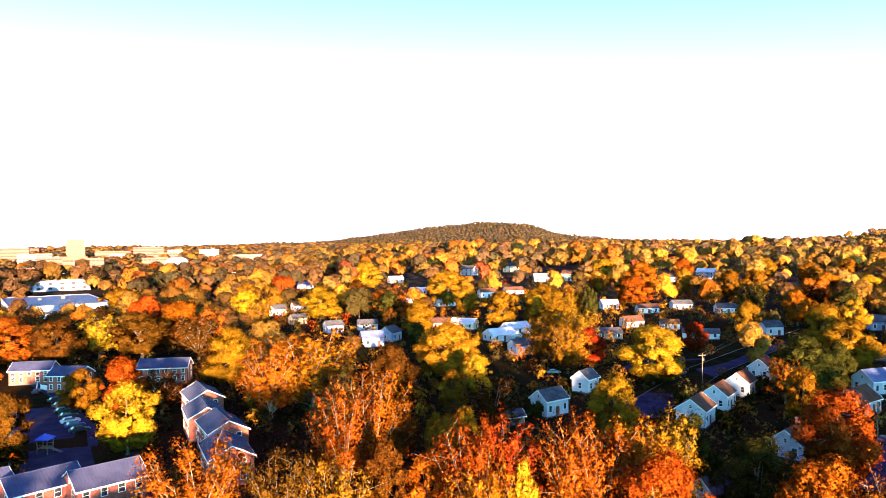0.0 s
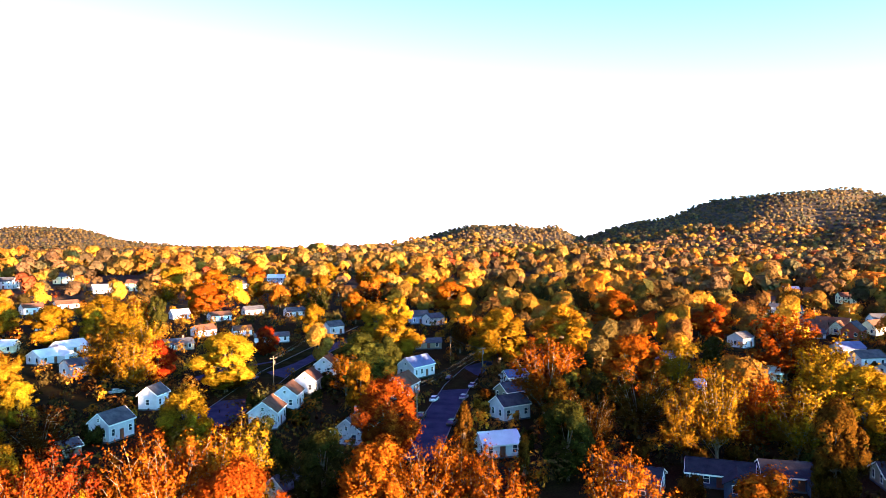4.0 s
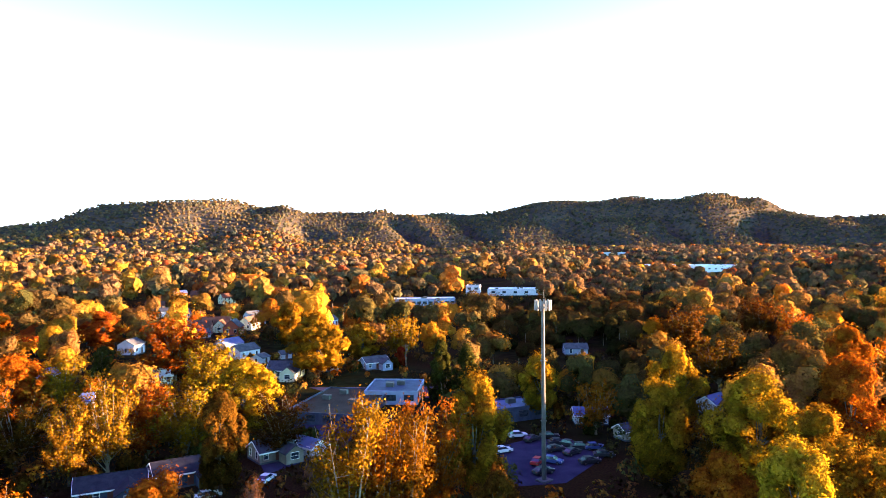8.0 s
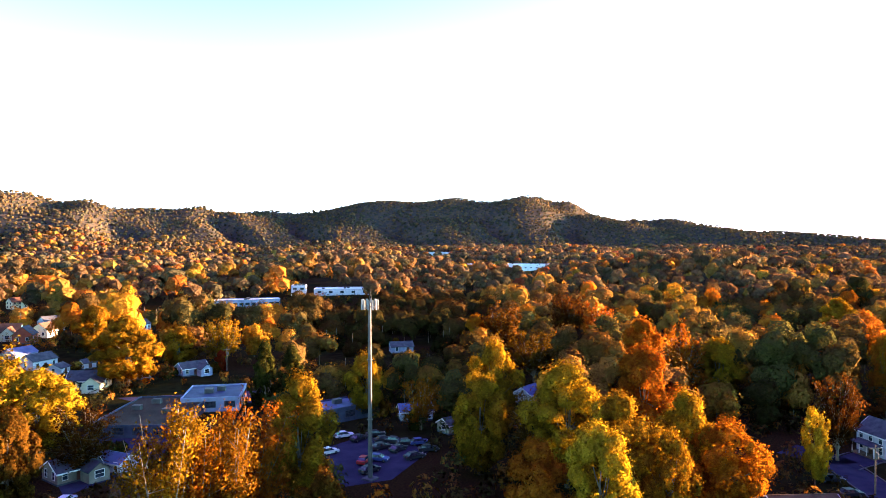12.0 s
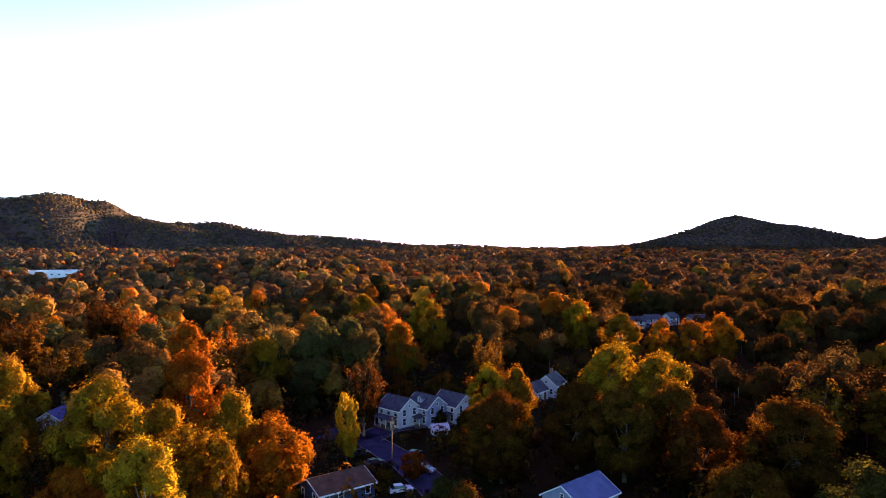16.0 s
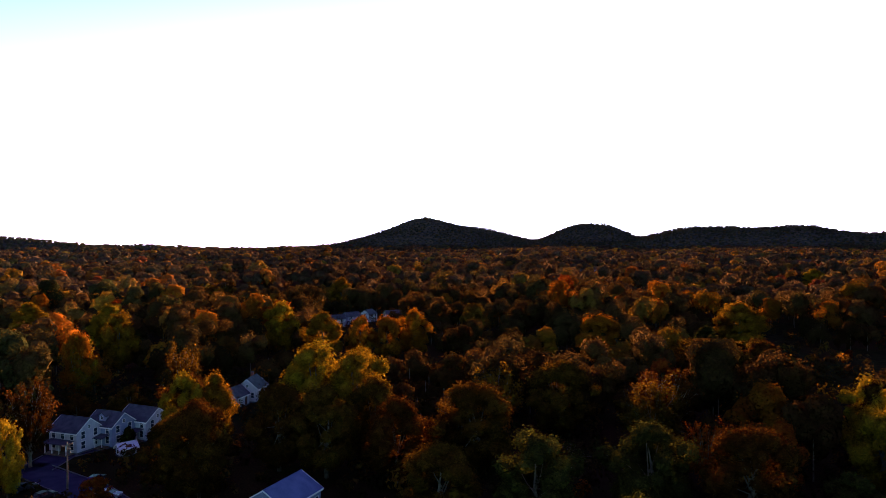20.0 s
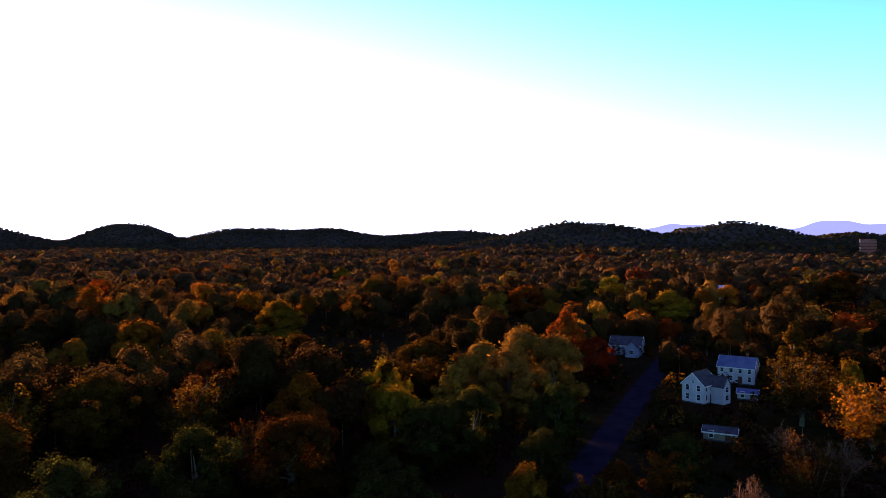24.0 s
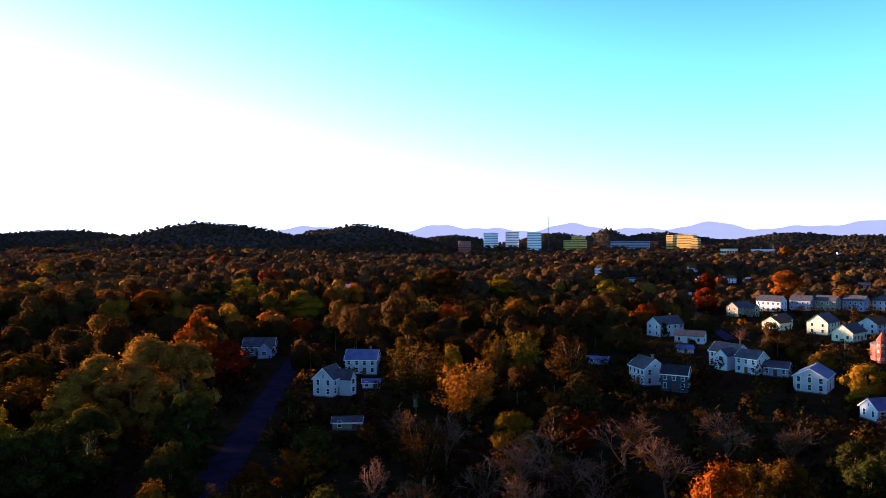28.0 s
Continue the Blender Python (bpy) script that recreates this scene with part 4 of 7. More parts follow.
def make_spray(h, half, limbs, count, size, rng, mat, spread=1.0, low=0.32, dense=1.0):
    """A tree of rising limbs that part low down, each with side boughs in sprays of leaves up to a ragged top."""
    s, leaf, face, hearts = Solid(), [], [], []
    s.tube([(0, 0, -0.3), (0, 0, h * 0.10), (0.1, 0, h * 0.26)], [0.34, 0.27, 0.17], 7)
    boughs = 9
    skirt = limbs // 2
    each = max(4, count // ((limbs + skirt) * boughs))
    for i in range(limbs + skirt):
        a = i * 2.39996 + rng.uniform(-0.35, 0.35)
        if i < limbs:
            reach = half * spread * (0.22 + 0.78 * math.sqrt((i + 0.5) / limbs)) * rng.uniform(0.75, 1.08)
            top = h * (1.0 - 0.34 * (reach / half) ** 2) * rng.uniform(0.86, 1.03)
        else:
            reach, top = half * spread * rng.uniform(0.6, 1.0), h * rng.uniform(0.26, 0.52)
        end = np.array((reach * math.cos(a), reach * math.sin(a), top))
        root = np.array((0.1 * math.cos(a), 0.1 * math.sin(a), h * rng.uniform(0.06, 0.24)))
        bow = root + (end - root) * (0.45, 0.45, 0.52) + rng.normal(0, 0.22, 3)
        s.tube([root, bow, end], [0.085, 0.055, 0.012], 4)
        for j in range(boughs):
            t = low + (1.0 - low) * (j + rng.uniform(0, 1)) / boughs
            p = root * (1 - t) ** 2 + bow * 2 * t * (1 - t) + end * t * t
            side = np.array((math.cos(a), math.sin(a), 0)) * 0.45 + rng.normal(0, 0.62, 3)
            long = half * rng.uniform(0.20, 0.46) * (1.2 - 0.55 * t)
            q = p + (side + (0, 0, 0.7)) * long
            s.tube([p, p + (q - p) * 0.85], [0.03, 0.008], 3)
            w = rng.uniform(0.0, 1.1, (each, 1))
            puff = rng.normal(0, 1, (each, 3))
            puff /= np.linalg.norm(puff, axis=1, keepdims=True)
            pts = p + (q - p) * w + puff * half * rng.uniform(0.05, 0.17, (each, 1)) * (1, 1, 1.3)
            leaf.append(pts)
            hearts.append(p + (q - p) * 0.6)
            out = pts - (0, 0, h * 0.45)
            out /= np.linalg.norm(out, axis=1, keepdims=True)
            face.append((puff * 0.7 + out * 0.7) * (1, 1, 0.6) + rng.normal(0, 0.25, puff.shape))
    leaf, face, hearts = np.concatenate(leaf), np.concatenate(face), np.array(hearts)[rng.uniform(0, 1, len(hearts)) < dense]
    aim = hearts - (0, 0, h * 0.45)
    aim /= np.linalg.norm(aim, axis=1, keepdims=True)
    core, core_face = leaf_cores(hearts, half * rng.uniform(0.045, 0.085, (len(hearts), 1)) * np.array((1, 1, 1.15)), aim, BALL, rng)
    return (np.concatenate([leaf_cards(leaf, face, size, rng, 0.7), core]), np.concatenate([face, core_face])), s.mesh("trunk", mat)


def make_trunk(h, top, ends, rng, r0=0.26, name="trunk", mat=None):
    s = Solid()
    bend = [(0, 0, -0.3), (rng.uniform(-.2, .2), rng.uniform(-.2, .2), h * 0.2), (rng.uniform(-.4, .4), rng.uniform(-.4, .4), h * 0.5), (rng.uniform(-.4, .4), rng.uniform(-.4, .4), top)]
    s.tube(bend, [r0 * 1.25, r0, r0 * 0.7, r0 * 0.15], 7)
    for e in ends:
        t = rng.uniform(0.22, 0.6)
        p = Vector(bend[1]).lerp(Vector(bend[3]), t)
        q = Vector(e)
        m = p.lerp(q, 0.5) + Vector((0, 0, -0.10 * (q - p).length))
        s.tube([p, m, q], [r0 * 0.42, r0 * 0.25, 0.03], 5)
    return s.mesh(name, mat or BARK)


def make_bare(h, half, rng, r0=0.2, levels=4):
    """A leafless tree: limbs that fork again and again into twigs."""
    s = Solid()

    def grow(p, d, length, r, lvl):
        q = p + d * length
        m = p.lerp(q, 0.5) + Vector(rng.normal(0, 0.05 * length, 3))
        s.tube([p, m, q] if lvl > 1 else [p, q], [r, r * 0.75, r * 0.5] if lvl > 1 else [r, r * 0.5], 5 if lvl > 2 else 3)
        if lvl == 0:
            return
        for _ in range((0, 4, 4, 5, 8)[lvl]):
            t = rng.uniform(0.4, 1.0)
            nd = (d + Vector(rng.normal(0, 0.52, 3)) + Vector((0, 0, 0.12))).normalized()
            grow(p.lerp(q, t), nd, length * rng.uniform(0.5, 0.74), max(r * 0.5, 0.016), lvl - 1)

    grow(Vector((0, 0, -0.3)), Vector((0, 0, 1)), h * 0.36, r0, levels)
    return s


# each kind of tree is drawn 14 m high with a crown 10 m wide and then set to its own size
KINDS = {}


def tree_kind(kind, seed, fine):
    """Leaf faces and trunk of one kind; fine: how finely its leaves are drawn."""
    rng = np.random.default_rng(seed)
    count, size = ((9500, 0.31), (5600, 0.43), (3000, 0.62), (14500, 0.245))[fine]
    if kind == "m":
        cards, c = make_crown("round", 5.0, 0.9, 14.0, 74, count, size, rng)
        return cards, make_trunk(14, 11, c[:12], rng)
    if kind == "o":
        return make_spray(14, 5.0, 17, int(count * 1.3), size, rng, BARK, 0.9, 0.15, 0.6)
    if kind == "c":
        cards, c = make_crown("oval", 5.0, 0.4, 14.0, 60, count, size, rng)
        return cards, make_trunk(14, 12, c[:8], rng, 0.2)
    if kind == "s":
        return make_spray(14, 5.0, 14, int(count * 1.1), size * 0.95, rng, PALE_BARK, 0.95, 0.2, 0.35)
    if kind == "p":
        cards, c = make_crown("cone", 5.0, 0.8, 14.0, 130, count, size, rng)
        return cards, make_trunk(14, 13.5, c[:20], rng, 0.24)
    if kind == "t":
        s, leaf = Solid(), []
        for i in range(9):
            a = i * 2.4 + rng.uniform(-0.3, 0.3)
            reach, top = rng.uniform(0.25, 0.85) * 4.2, rng.uniform(9.5, 14)
            end = (reach * math.cos(a), reach * math.sin(a), top)
            s.tube([(0.3 * math.cos(a), 0.3 * math.sin(a), -0.3), (end[0] * 0.45, end[1] * 0.45, top * 0.5), end], [0.13, 0.09, 0.02], 5)
            for b_ in range(9):
                t = rng.uniform(0.4, 1.0)
                p = np.array(end) * (t, t, t)
                q = p + rng.normal(0, 1, 3) * (0.8, 0.8, 0.4) + (0, 0, 0.9)
                s.tube([p, q], [0.035, 0.012], 3)
                leaf.append(p + (q - p) * rng.uniform(0.2, 1.1, (int(count * 0.012), 1)) + rng.normal(0, 0.42, (int(count * 0.012), 3)))
        leaf = np.concatenate(leaf)
        face = leaf - (0, 0, 7.5) + rng.normal(0, 1.6, leaf.shape)
        return (leaf_cards(leaf, rng.normal(0, 1, leaf.shape), size * 0.85, rng), face), s.mesh("trunk", PALE_BARK)
    s = make_bare(14, 5.0, rng)
    ends = np.array(s.v)[RNG.integers(len(s.v) // 2, len(s.v), 1300)]
    return (leaf_cards(ends + rng.normal(0, 0.12, ends.shape), rng.normal(0, 1, ends.shape), 0.26, rng), ends - (0, 0, 6)), s.mesh("trunk", TWIG)


def shrub(x, y, h, width, hue="G"):
    """A low rounded bush."""
    v = int(abs(x * 2.3 + y)) % 2
    m = Matrix.LocRotScale((x, y, float(land(x, y))), Euler((0, 0, x)), (width / 10, width / 10, h / 5))
    if ("shrub", v, hue) in MASTER:
        first = MASTER[("shrub", v, hue)]
        return copy_thing(first, m @ Matrix.Diagonal((1 / first.scale.x, 1 / first.scale.y, 1 / first.scale.z, 1)))
    rng = np.random.default_rng(90 + v)
    cards, c = make_crown("round", 5.0, 0.1, 5.0, 26, 520, 1.5, rng)
    ob = thing("shrub", pose(0, 0, 0), f"dense {HUES[hue][0]} bush beside a house", "shrub", "garden shrubs")
    part("stems", make_trunk(5, 3.5, c[:6], rng, 0.12, "stems"), None, ob)
    part("foliage", quads_mesh("foliage", cards[0], LEAF[hue], cards[1]), None, ob)
    ob.matrix_basis = m
    MASTER[("shrub", v, hue)] = ob
    return ob


FORM = {"m": "broad rounded", "t": "many-stemmed slender", "o": "tall oval", "c": "narrow upright", "s": "thin-leaved, pale-limbed", "p": "conical needle-leaved", "b": "nearly bare, many-twigged"}
MASTER = {}


def tree(x, y, h, width, hue="g", kind="m", turn=0.0):
    """A tree h high with a crown that wide."""
    v = int(abs(x * 3.1 + y * 1.7)) % 3
    far_off = math.hypot(x, y)
    fine = 3 if far_off < 118 and width > 10.5 else 0 if far_off < 150 else 1 if far_off < 230 else 2
    key = (kind, v, hue, fine)
    if (kind, v, fine) not in KINDS:
        KINDS[(kind, v, fine)] = tree_kind(kind, 11 + 7 * v + ord(kind), fine)
    width = min(width, 1.35 * h)
    if kind in "sot":
        width = max(width, 0.62 * h)
    m = Matrix.LocRotScale((x, y, float(land(x, y))), Euler((0, 0, turn + x)), (width / 10, width / 10, h / 14))
    clear(x, y, x * 0.9, y * 0.9, width * 0.42)
    if key in MASTER:
        first = MASTER[key]
        return copy_thing(first, m @ Matrix.Diagonal((1 / first.scale.x, 1 / first.scale.y, 1 / first.scale.z, 1)))
    cards, trunk = KINDS[(kind, v, fine)]
    ob = thing("tree", pose(0, 0, 0), f"{FORM[kind]} tree with {HUES[hue][0]} autumn leaves" if kind != "p" else f"{FORM[kind]} tree, {HUES[hue][0]}", "tree", "trees")
    part("trunk", trunk, None, ob)
    if not isinstance(cards, bpy.types.Mesh):
        cards = quads_mesh("crown", cards[0], LEAF[hue], cards[1])
        KINDS[(kind, v, fine)] = (cards, trunk)
    slot = part("crown", cards, None, ob).material_slots[0]
    slot.link, slot.material = "OBJECT", LEAF[hue]
    ob.matrix_basis = m
    MASTER[key] = ob
    return ob


# ---- streets and lots ----
road([(-77.0, 162.8), (-80.1, 195.6), (-82.8, 230.4), (-80.4, 270.6), (-74.3, 339.0)], 11, True)
road([(-20.8, 140.3), (-20.2, 180.5), (-18.8, 214.5), (-14.6, 245.5), (-3.1, 286.1)], 8, True)
road([(35.8, -118.1), (36.5, -151.0), (40.2, -226.0), (41.6, -268.2), (43.0, -312.0)], 7, False, SHADED_ASPHALT)
road([(-208.0, -495.9), (-161.8, -353.2), (-146.5, -292.2), (-142.2, -265.3)], 6, False)
road([(120.9, -5.7), (140.9, 1.3), (158.9, 11.2), (167.8, 7.0), (174.9, -6.8)], 7, True)
road([(158.9, 11.2), (163.0, 16.2), (164.8, 21.8)], 9, False)
road([(118.9, 170.4), (130.5, 169.1), (110.1, 174.7)], 5, False)
road([(-91.5, 249.1), (-103.5, 232.8), (-107.0, 201.7)], 5, False)
road([(-147.1, 68.3), (-131.4, 62.6), (-118.3, 57.5)], 2, False)
road([(-240.8, 80.7), (-205.5, 77.4), (-175.7, 71.3), (-158.1, 64.6)], 2, False)
road([(-280.9, 284.6), (-262.8, 303.7), (-224.8, 302.2)], 7, False)
lot([(-250.6, 65.0), (-238.0, 79.7), (-182.5, 72.6), (-168.7, 64.6), (-175.8, 45.3)])
lot([(-166.0, 53.2), (-158.6, 64.2), (-141.9, 58.4), (-147.0, 46.0)])
lot([(109.2, 105.4), (121.9, 104.7), (121.7, 85.5), (102.2, 80.9), (92.8, 86.7)])
lot([(91.2, 166.3), (97.6, 138.8), (83.3, 127.8), (63.0, 123.7), (68.1, 138.6)])
lot([(111.7, 165.5), (111.9, 190.0), (142.6, 161.8), (130.0, 152.5)])

# ---- houses ----
house(-119.5, 50.6, 85, 8, 11, 5.4, 7.7, "b", "u", name="townhouse")
house(-125.4, 42.6, 89, 8, 11, 5.4, 7.5, "b", "u", name="townhouse")
house(-131.1, 34.1, 93, 8, 11, 5.4, 7.5, "b", "u", name="townhouse")
for k, rise in enumerate((0.5, 0.0, 0.5, 0.0)):
    house(-163.0 + 15.2 * k + rise, 92.0 - 6.5 * k + 3.2 * rise, -23 + 8 * rise, 8, 12.5, 5.4 + rise, 7.6 + rise, "b", "u", name="townhouse")
house(-212.3, 109.5, 49, 8, 15, 5.2, 7.6, "b", "u", name="townhouse")
house(-223.6, 85.2, 37, 8, 10, 5.2, 7.4, "b", "u", name="townhouse")
house(-245.5, 82.4, 51, 8, 12, 4.6, 6.8, "b", "u", name="townhouse")
house(112.3, -27.2, -49, 8, 10, 4, 6.4, "u", "m")
house(-390.9, -1266.5, 158, 8, 12, 5.6, 8.5, "v", "g", detail=1)
house(-510.0, -1488.7, 187, 8, 10, 5.6, 8.5, "v", "g", detail=1)
house(-613.2, -1574.5, 126, 8, 12, 5.6, 8.5, "c", "n", detail=1)
house(-494.9, -1076.3, 166, 8, 12, 5.6, 8.5, "v", "g", detail=1)
house(-790.7, -1605.2, 152, 8, 10, 5.6, 8.5, "v", "n", detail=1)
house(-886.1, -1694.8, 151, 8, 10, 5.6, 8.5, "v", "n", detail=1)
house(-603.2, -1010.6, 151, 8, 13, 5.6, 8.5, "t", "n", detail=1)
house(-978.9, -1497.0, 176, 8, 10, 5.6, 8.5, "v", "g", detail=1)
house(-781.5, -1126.8, 170, 8, 12, 5.6, 8.5, "v", "k", detail=1)
house(-999.7, -1409.0, 148, 8, 10, 5.6, 8.5, "u", "k", detail=1)
house(-1072.3, -1922.9, 155, 8, 13, 5.6, 8.5, "v", "g", detail=1)
house(-353.3, -825.5, 179, 8, 10, 5.6, 8.5, "v", "n", detail=1)
house(-449.4, -726.3, 146, 8, 10, 5.6, 8.5, "v", "g", detail=1)
house(-637.8, -988.7, 171, 8, 13, 5.6, 8.5, "u", "k", detail=1)
house(-362.2, -748.4, 187, 8, 13, 5.6, 8.5, "v", "n", detail=1)
house(-392.6, -677.5, 167, 8, 10, 5.6, 8.5, "t", "g", detail=1)
house(-430.3, -620.4, 145, 8, 10, 5.6, 8.5, "u", "g", detail=1)
house(-389.7, -544.4, 150, 8, 13, 5.6, 8.5, "c", "g", detail=1)
house(-271.9, -604.9, 162, 8, 10, 5.6, 8.5, "v", "g", detail=1)
house(-260.1, 448.0, 10, 8, 12, 5.6, 8.2, "c", "n", detail=1)
house(-234.6, 497.9, 0, 8, 12, 5.6, 8.2, "t", "n", detail=1)
house(-187.3, 522.5, 4, 8, 13, 5.6, 8.2, "u", "w", detail=1)
house(-121.5, 486.7, 35, 8, 12, 5.6, 8.2, "c", "n", detail=1)
house(-346.0, 435.3, 4, 8, 12, 5.6, 8.2, "w", "g", detail=1)
house(-324.9, 464.6, 12, 8, 12, 5.6, 8.2, "c", "g", detail=1)
house(-715.8, 460.1, 29, 8, 13, 5.6, 8.2, "c", "w", detail=1)
house(-623.3, 546.4, 76, 8, 13, 5.6, 8.2, "c", "n", detail=1)
house(-857.2, 450.3, 79, 8, 13, 5.6, 8.2, "c", "g", detail=1)
house(215.1, 532.2, -32, 8, 10, 5.2, 8, "t", "n", detail=1)
house(222.9, 496.9, 3, 8, 10, 5.2, 8, "c", "n", detail=1)
house(153.4, 406.2, 0, 8, 10, 5.2, 8, "t", "g", detail=1)
house(180.9, 366.7, 2, 8, 10, 5.2, 8, "w", "g", detail=1)
house(161.0, 469.9, -22, 8, 12, 5.2, 8, "c", "n", detail=1)
house(-94.1, 150.8, 77, 5.9, 7.7, 4.4, 6.7, "w", "g")
house(-99.8, 179.8, 89, 5.4, 6.3, 4.3, 6.5, "w", "g")
house(-64.3, 227.7, 90, 6.3, 8.1, 4.3, 6.8, "w", "n")
house(-63.1, 203.0, 91, 6.3, 8.1, 4.3, 6.8, "w", "n")
house(-62.7, 183.5, 93, 6.3, 8.1, 4.3, 6.8, "w", "n")
house(-61.8, 164.9, 95, 6.8, 9, 4.3, 6.8, "w", "n")
house(-34.2, 200.1, 76, 7.2, 10.8, 3.6, 6.5, "w", "n")
house(-33.9, 228.4, 58, 7.2, 10.8, 4.1, 6.8, "w", "m")
house(-37.2, 153.9, 82, 7.2, 9.9, 3.2, 6.1, "w", "g", chimney=1)
house(-39.5, 115.4, 69, 6.3, 8.1, 3.2, 5.9, "w", "g")
house(-95.9, 137.2, 65, 3.6, 4.5, 2.3, 3.6, "t", "g")
house(-207.8, 196.4, 57, 7.2, 9, 4.1, 6.5, "u", "m", detail=1)
house(-211.4, 210.5, 105, 7.2, 8.1, 4.1, 6.5, "u", "g", detail=1)
house(-333.4, 240.8, 84, 6.3, 8.1, 4.3, 6.7, "w", "g", detail=1)
house(-338.6, 260.2, 72, 6.3, 9, 4, 6.3, "w", "n", detail=1)
house(-290.1, 221.7, 83, 5.4, 8.1, 3.6, 5.6, "t", "g", detail=1)
house(-249.4, 211.1, 70, 6.3, 8.1, 4, 5.9, "u", "g", detail=1)
house(-242.0, 225.8, 57, 6.3, 9, 3.2, 5.2, "w", "g", detail=1)
house(-298.8, 320.7, 63, 7.2, 10.8, 2.9, 5, "w", "g", detail=1)
sunny(-298.8, 320.7)
house(-321.3, 347.8, 58, 7.2, 10.8, 2.9, 5, "w", "w", detail=1)
house(-269.7, 315.4, 61, 7.2, 11.7, 3.2, 5.4, "w", "w", detail=1)
sunny(-269.7, 315.4)
house(-268.8, 356.6, 57, 7.2, 10.8, 4.1, 6.3, "w", "n", detail=1)
sunny(-268.8, 356.6)
house(-262.3, 376.6, 55, 7.2, 12.6, 3.1, 5.2, "w", "n", detail=1)
sunny(-262.3, 376.6)
house(-222.8, 304.7, 66, 6.3, 6.3, 4.9, 5.9, "w", "w", detail=1)
house(-204.8, 253.7, 19, 7.2, 11.7, 3.1, 5.2, "c", "w", detail=1)
sunny(-204.8, 253.7)
house(-215.9, 248.6, 61, 7.2, 9.9, 3.1, 5.2, "c", "n", detail=1)
sunny(-215.9, 248.6)
house(-172.5, 237.3, 71, 8.1, 11.7, 3.1, 5.4, "w", "w", ell=1, detail=1)
sunny(-172.5, 237.3)
house(-176.6, 255.1, 70, 7.2, 11.7, 3.1, 5.4, "w", "w", detail=1)
sunny(-176.6, 255.1)
house(-148.2, 217.6, 64, 6.3, 8.1, 4, 6.1, "w", "g", detail=1)
sunny(-148.2, 217.6)
house(-180.0, 351.6, 47, 6.3, 9, 3.2, 5.4, "w", "w", detail=1)
sunny(-180.0, 351.6)
house(-142.6, 301.0, 55, 7.2, 9, 3.2, 5.4, "w", "n", detail=1)
sunny(-142.6, 301.0)
house(-156.5, 348.7, 44, 7.2, 10.8, 3.1, 5, "w", "n", detail=1)
house(-138.9, 267.0, 42, 7.2, 13.5, 2.7, 4.7, "t", "g", chimney=1, detail=1)
house(-106.5, 290.0, 25, 7.2, 14.4, 2.7, 4.3, "w", "g", detail=1)
house(-126.6, 306.1, 32, 6.3, 8.1, 2.7, 4.5, "w", "n", detail=1)
house(-85.9, 315.2, 50, 6.3, 8.1, 4, 6.3, "w", "g", detail=1)
house(-274.4, 433.3, 42, 7.2, 14.4, 4.1, 6.3, "w", "w", detail=1)
house(-123.5, 373.2, 38, 7.2, 10.8, 3.2, 5.2, "w", "g", detail=1)
house(-148.2, 374.2, 42, 7.2, 10.8, 3.2, 5.2, "w", "g", detail=1)
house(-426.5, 237.4, 81, 7.2, 9.9, 3.2, 5.6, "w", "g", detail=1)
house(-52.4, 357.7, 38, 7.2, 10.8, 4.1, 6.3, "u", "g", detail=1)
house(-375.4, 380.7, 65, 7.2, 10.8, 3.6, 5.6, "w", "w", detail=1)
house(-436.6, 370.3, 70, 7.2, 10.8, 3.6, 5.6, "u", "g", detail=1)
house(-425.7, 332.8, 72, 7.2, 10.8, 3.6, 5.6, "u", "m", detail=1)
house(-276.0, 865.1, 38, 8.1, 12.6, 3.6, 5.6, "w", "g", detail=1)
house(-203.2, 487.0, 43, 8.1, 12.6, 3.6, 5.6, "w", "g", detail=1)
house(-707.5, 1219.0, 30, 8.1, 14.4, 3.6, 5.6, "w", "w", detail=1)
house(-900.6, 1233.9, 36, 10.8, 27, 5.4, 8.1, "w", "w", detail=1)
house(-962.7, 1463.6, 33, 10.8, 27, 5.4, 8.1, "w", "w", detail=1)
house(-1.1, 218.1, 30, 5.4, 7.2, 2.9, 4.7, "w", "m")
house(-1.5, 196.8, 35, 6.3, 8.1, 3.1, 5.2, "t", "g")
house(-2.1, 176.4, 36, 6.3, 8.1, 4, 6.1, "w", "g")
house(-4.4, 145.9, 22, 6.3, 8.1, 3.1, 5, "w", "w")
house(40.3, 516.9, 46, 7.2, 9.9, 4.1, 6.3, "w", "g", detail=1)
house(121.6, 477.9, 6, 7.2, 10.8, 4.1, 6.1, "w", "w", detail=1)
house(119.6, 437.9, 5, 6.3, 8.1, 3.6, 5.4, "w", "m", detail=1)
house(147.4, 435.9, -29, 8.1, 21.6, 4.9, 6.8, "w", "g", detail=1)
sunny(147.4, 435.9)
house(92.2, 298.1, 43, 7.2, 8.1, 4.3, 6.5, "w", "g", detail=1)
sunny(92.2, 298.1)
house(53.1, 254.7, 3, 6.3, 8.1, 3.2, 5, "c", "m")
house(79.3, 228.8, -19, 6.3, 8.1, 3.1, 4.9, "c", "w")
house(48.3, 206.4, -13, 7.2, 10.8, 3.1, 4.9, "u", "m")
house(211.2, 561.8, -6, 7.2, 11.7, 4.3, 6.3, "w", "w", detail=1)
house(220.1, 544.6, -32, 7.2, 9, 4.3, 6.3, "w", "g", detail=1)
house(133.6, 342.1, -31, 9.9, 21.6, 4, 7.4, "b", "n", detail=1)
house(151.4, 350.2, -38, 9, 14.4, 4.1, 7.6, "c", "n", ell=1, detail=1)
sunny(151.4, 350.2)
house(151.6, 330.4, 50, 8.1, 9, 4.1, 7.7, "r", "g", detail=1)
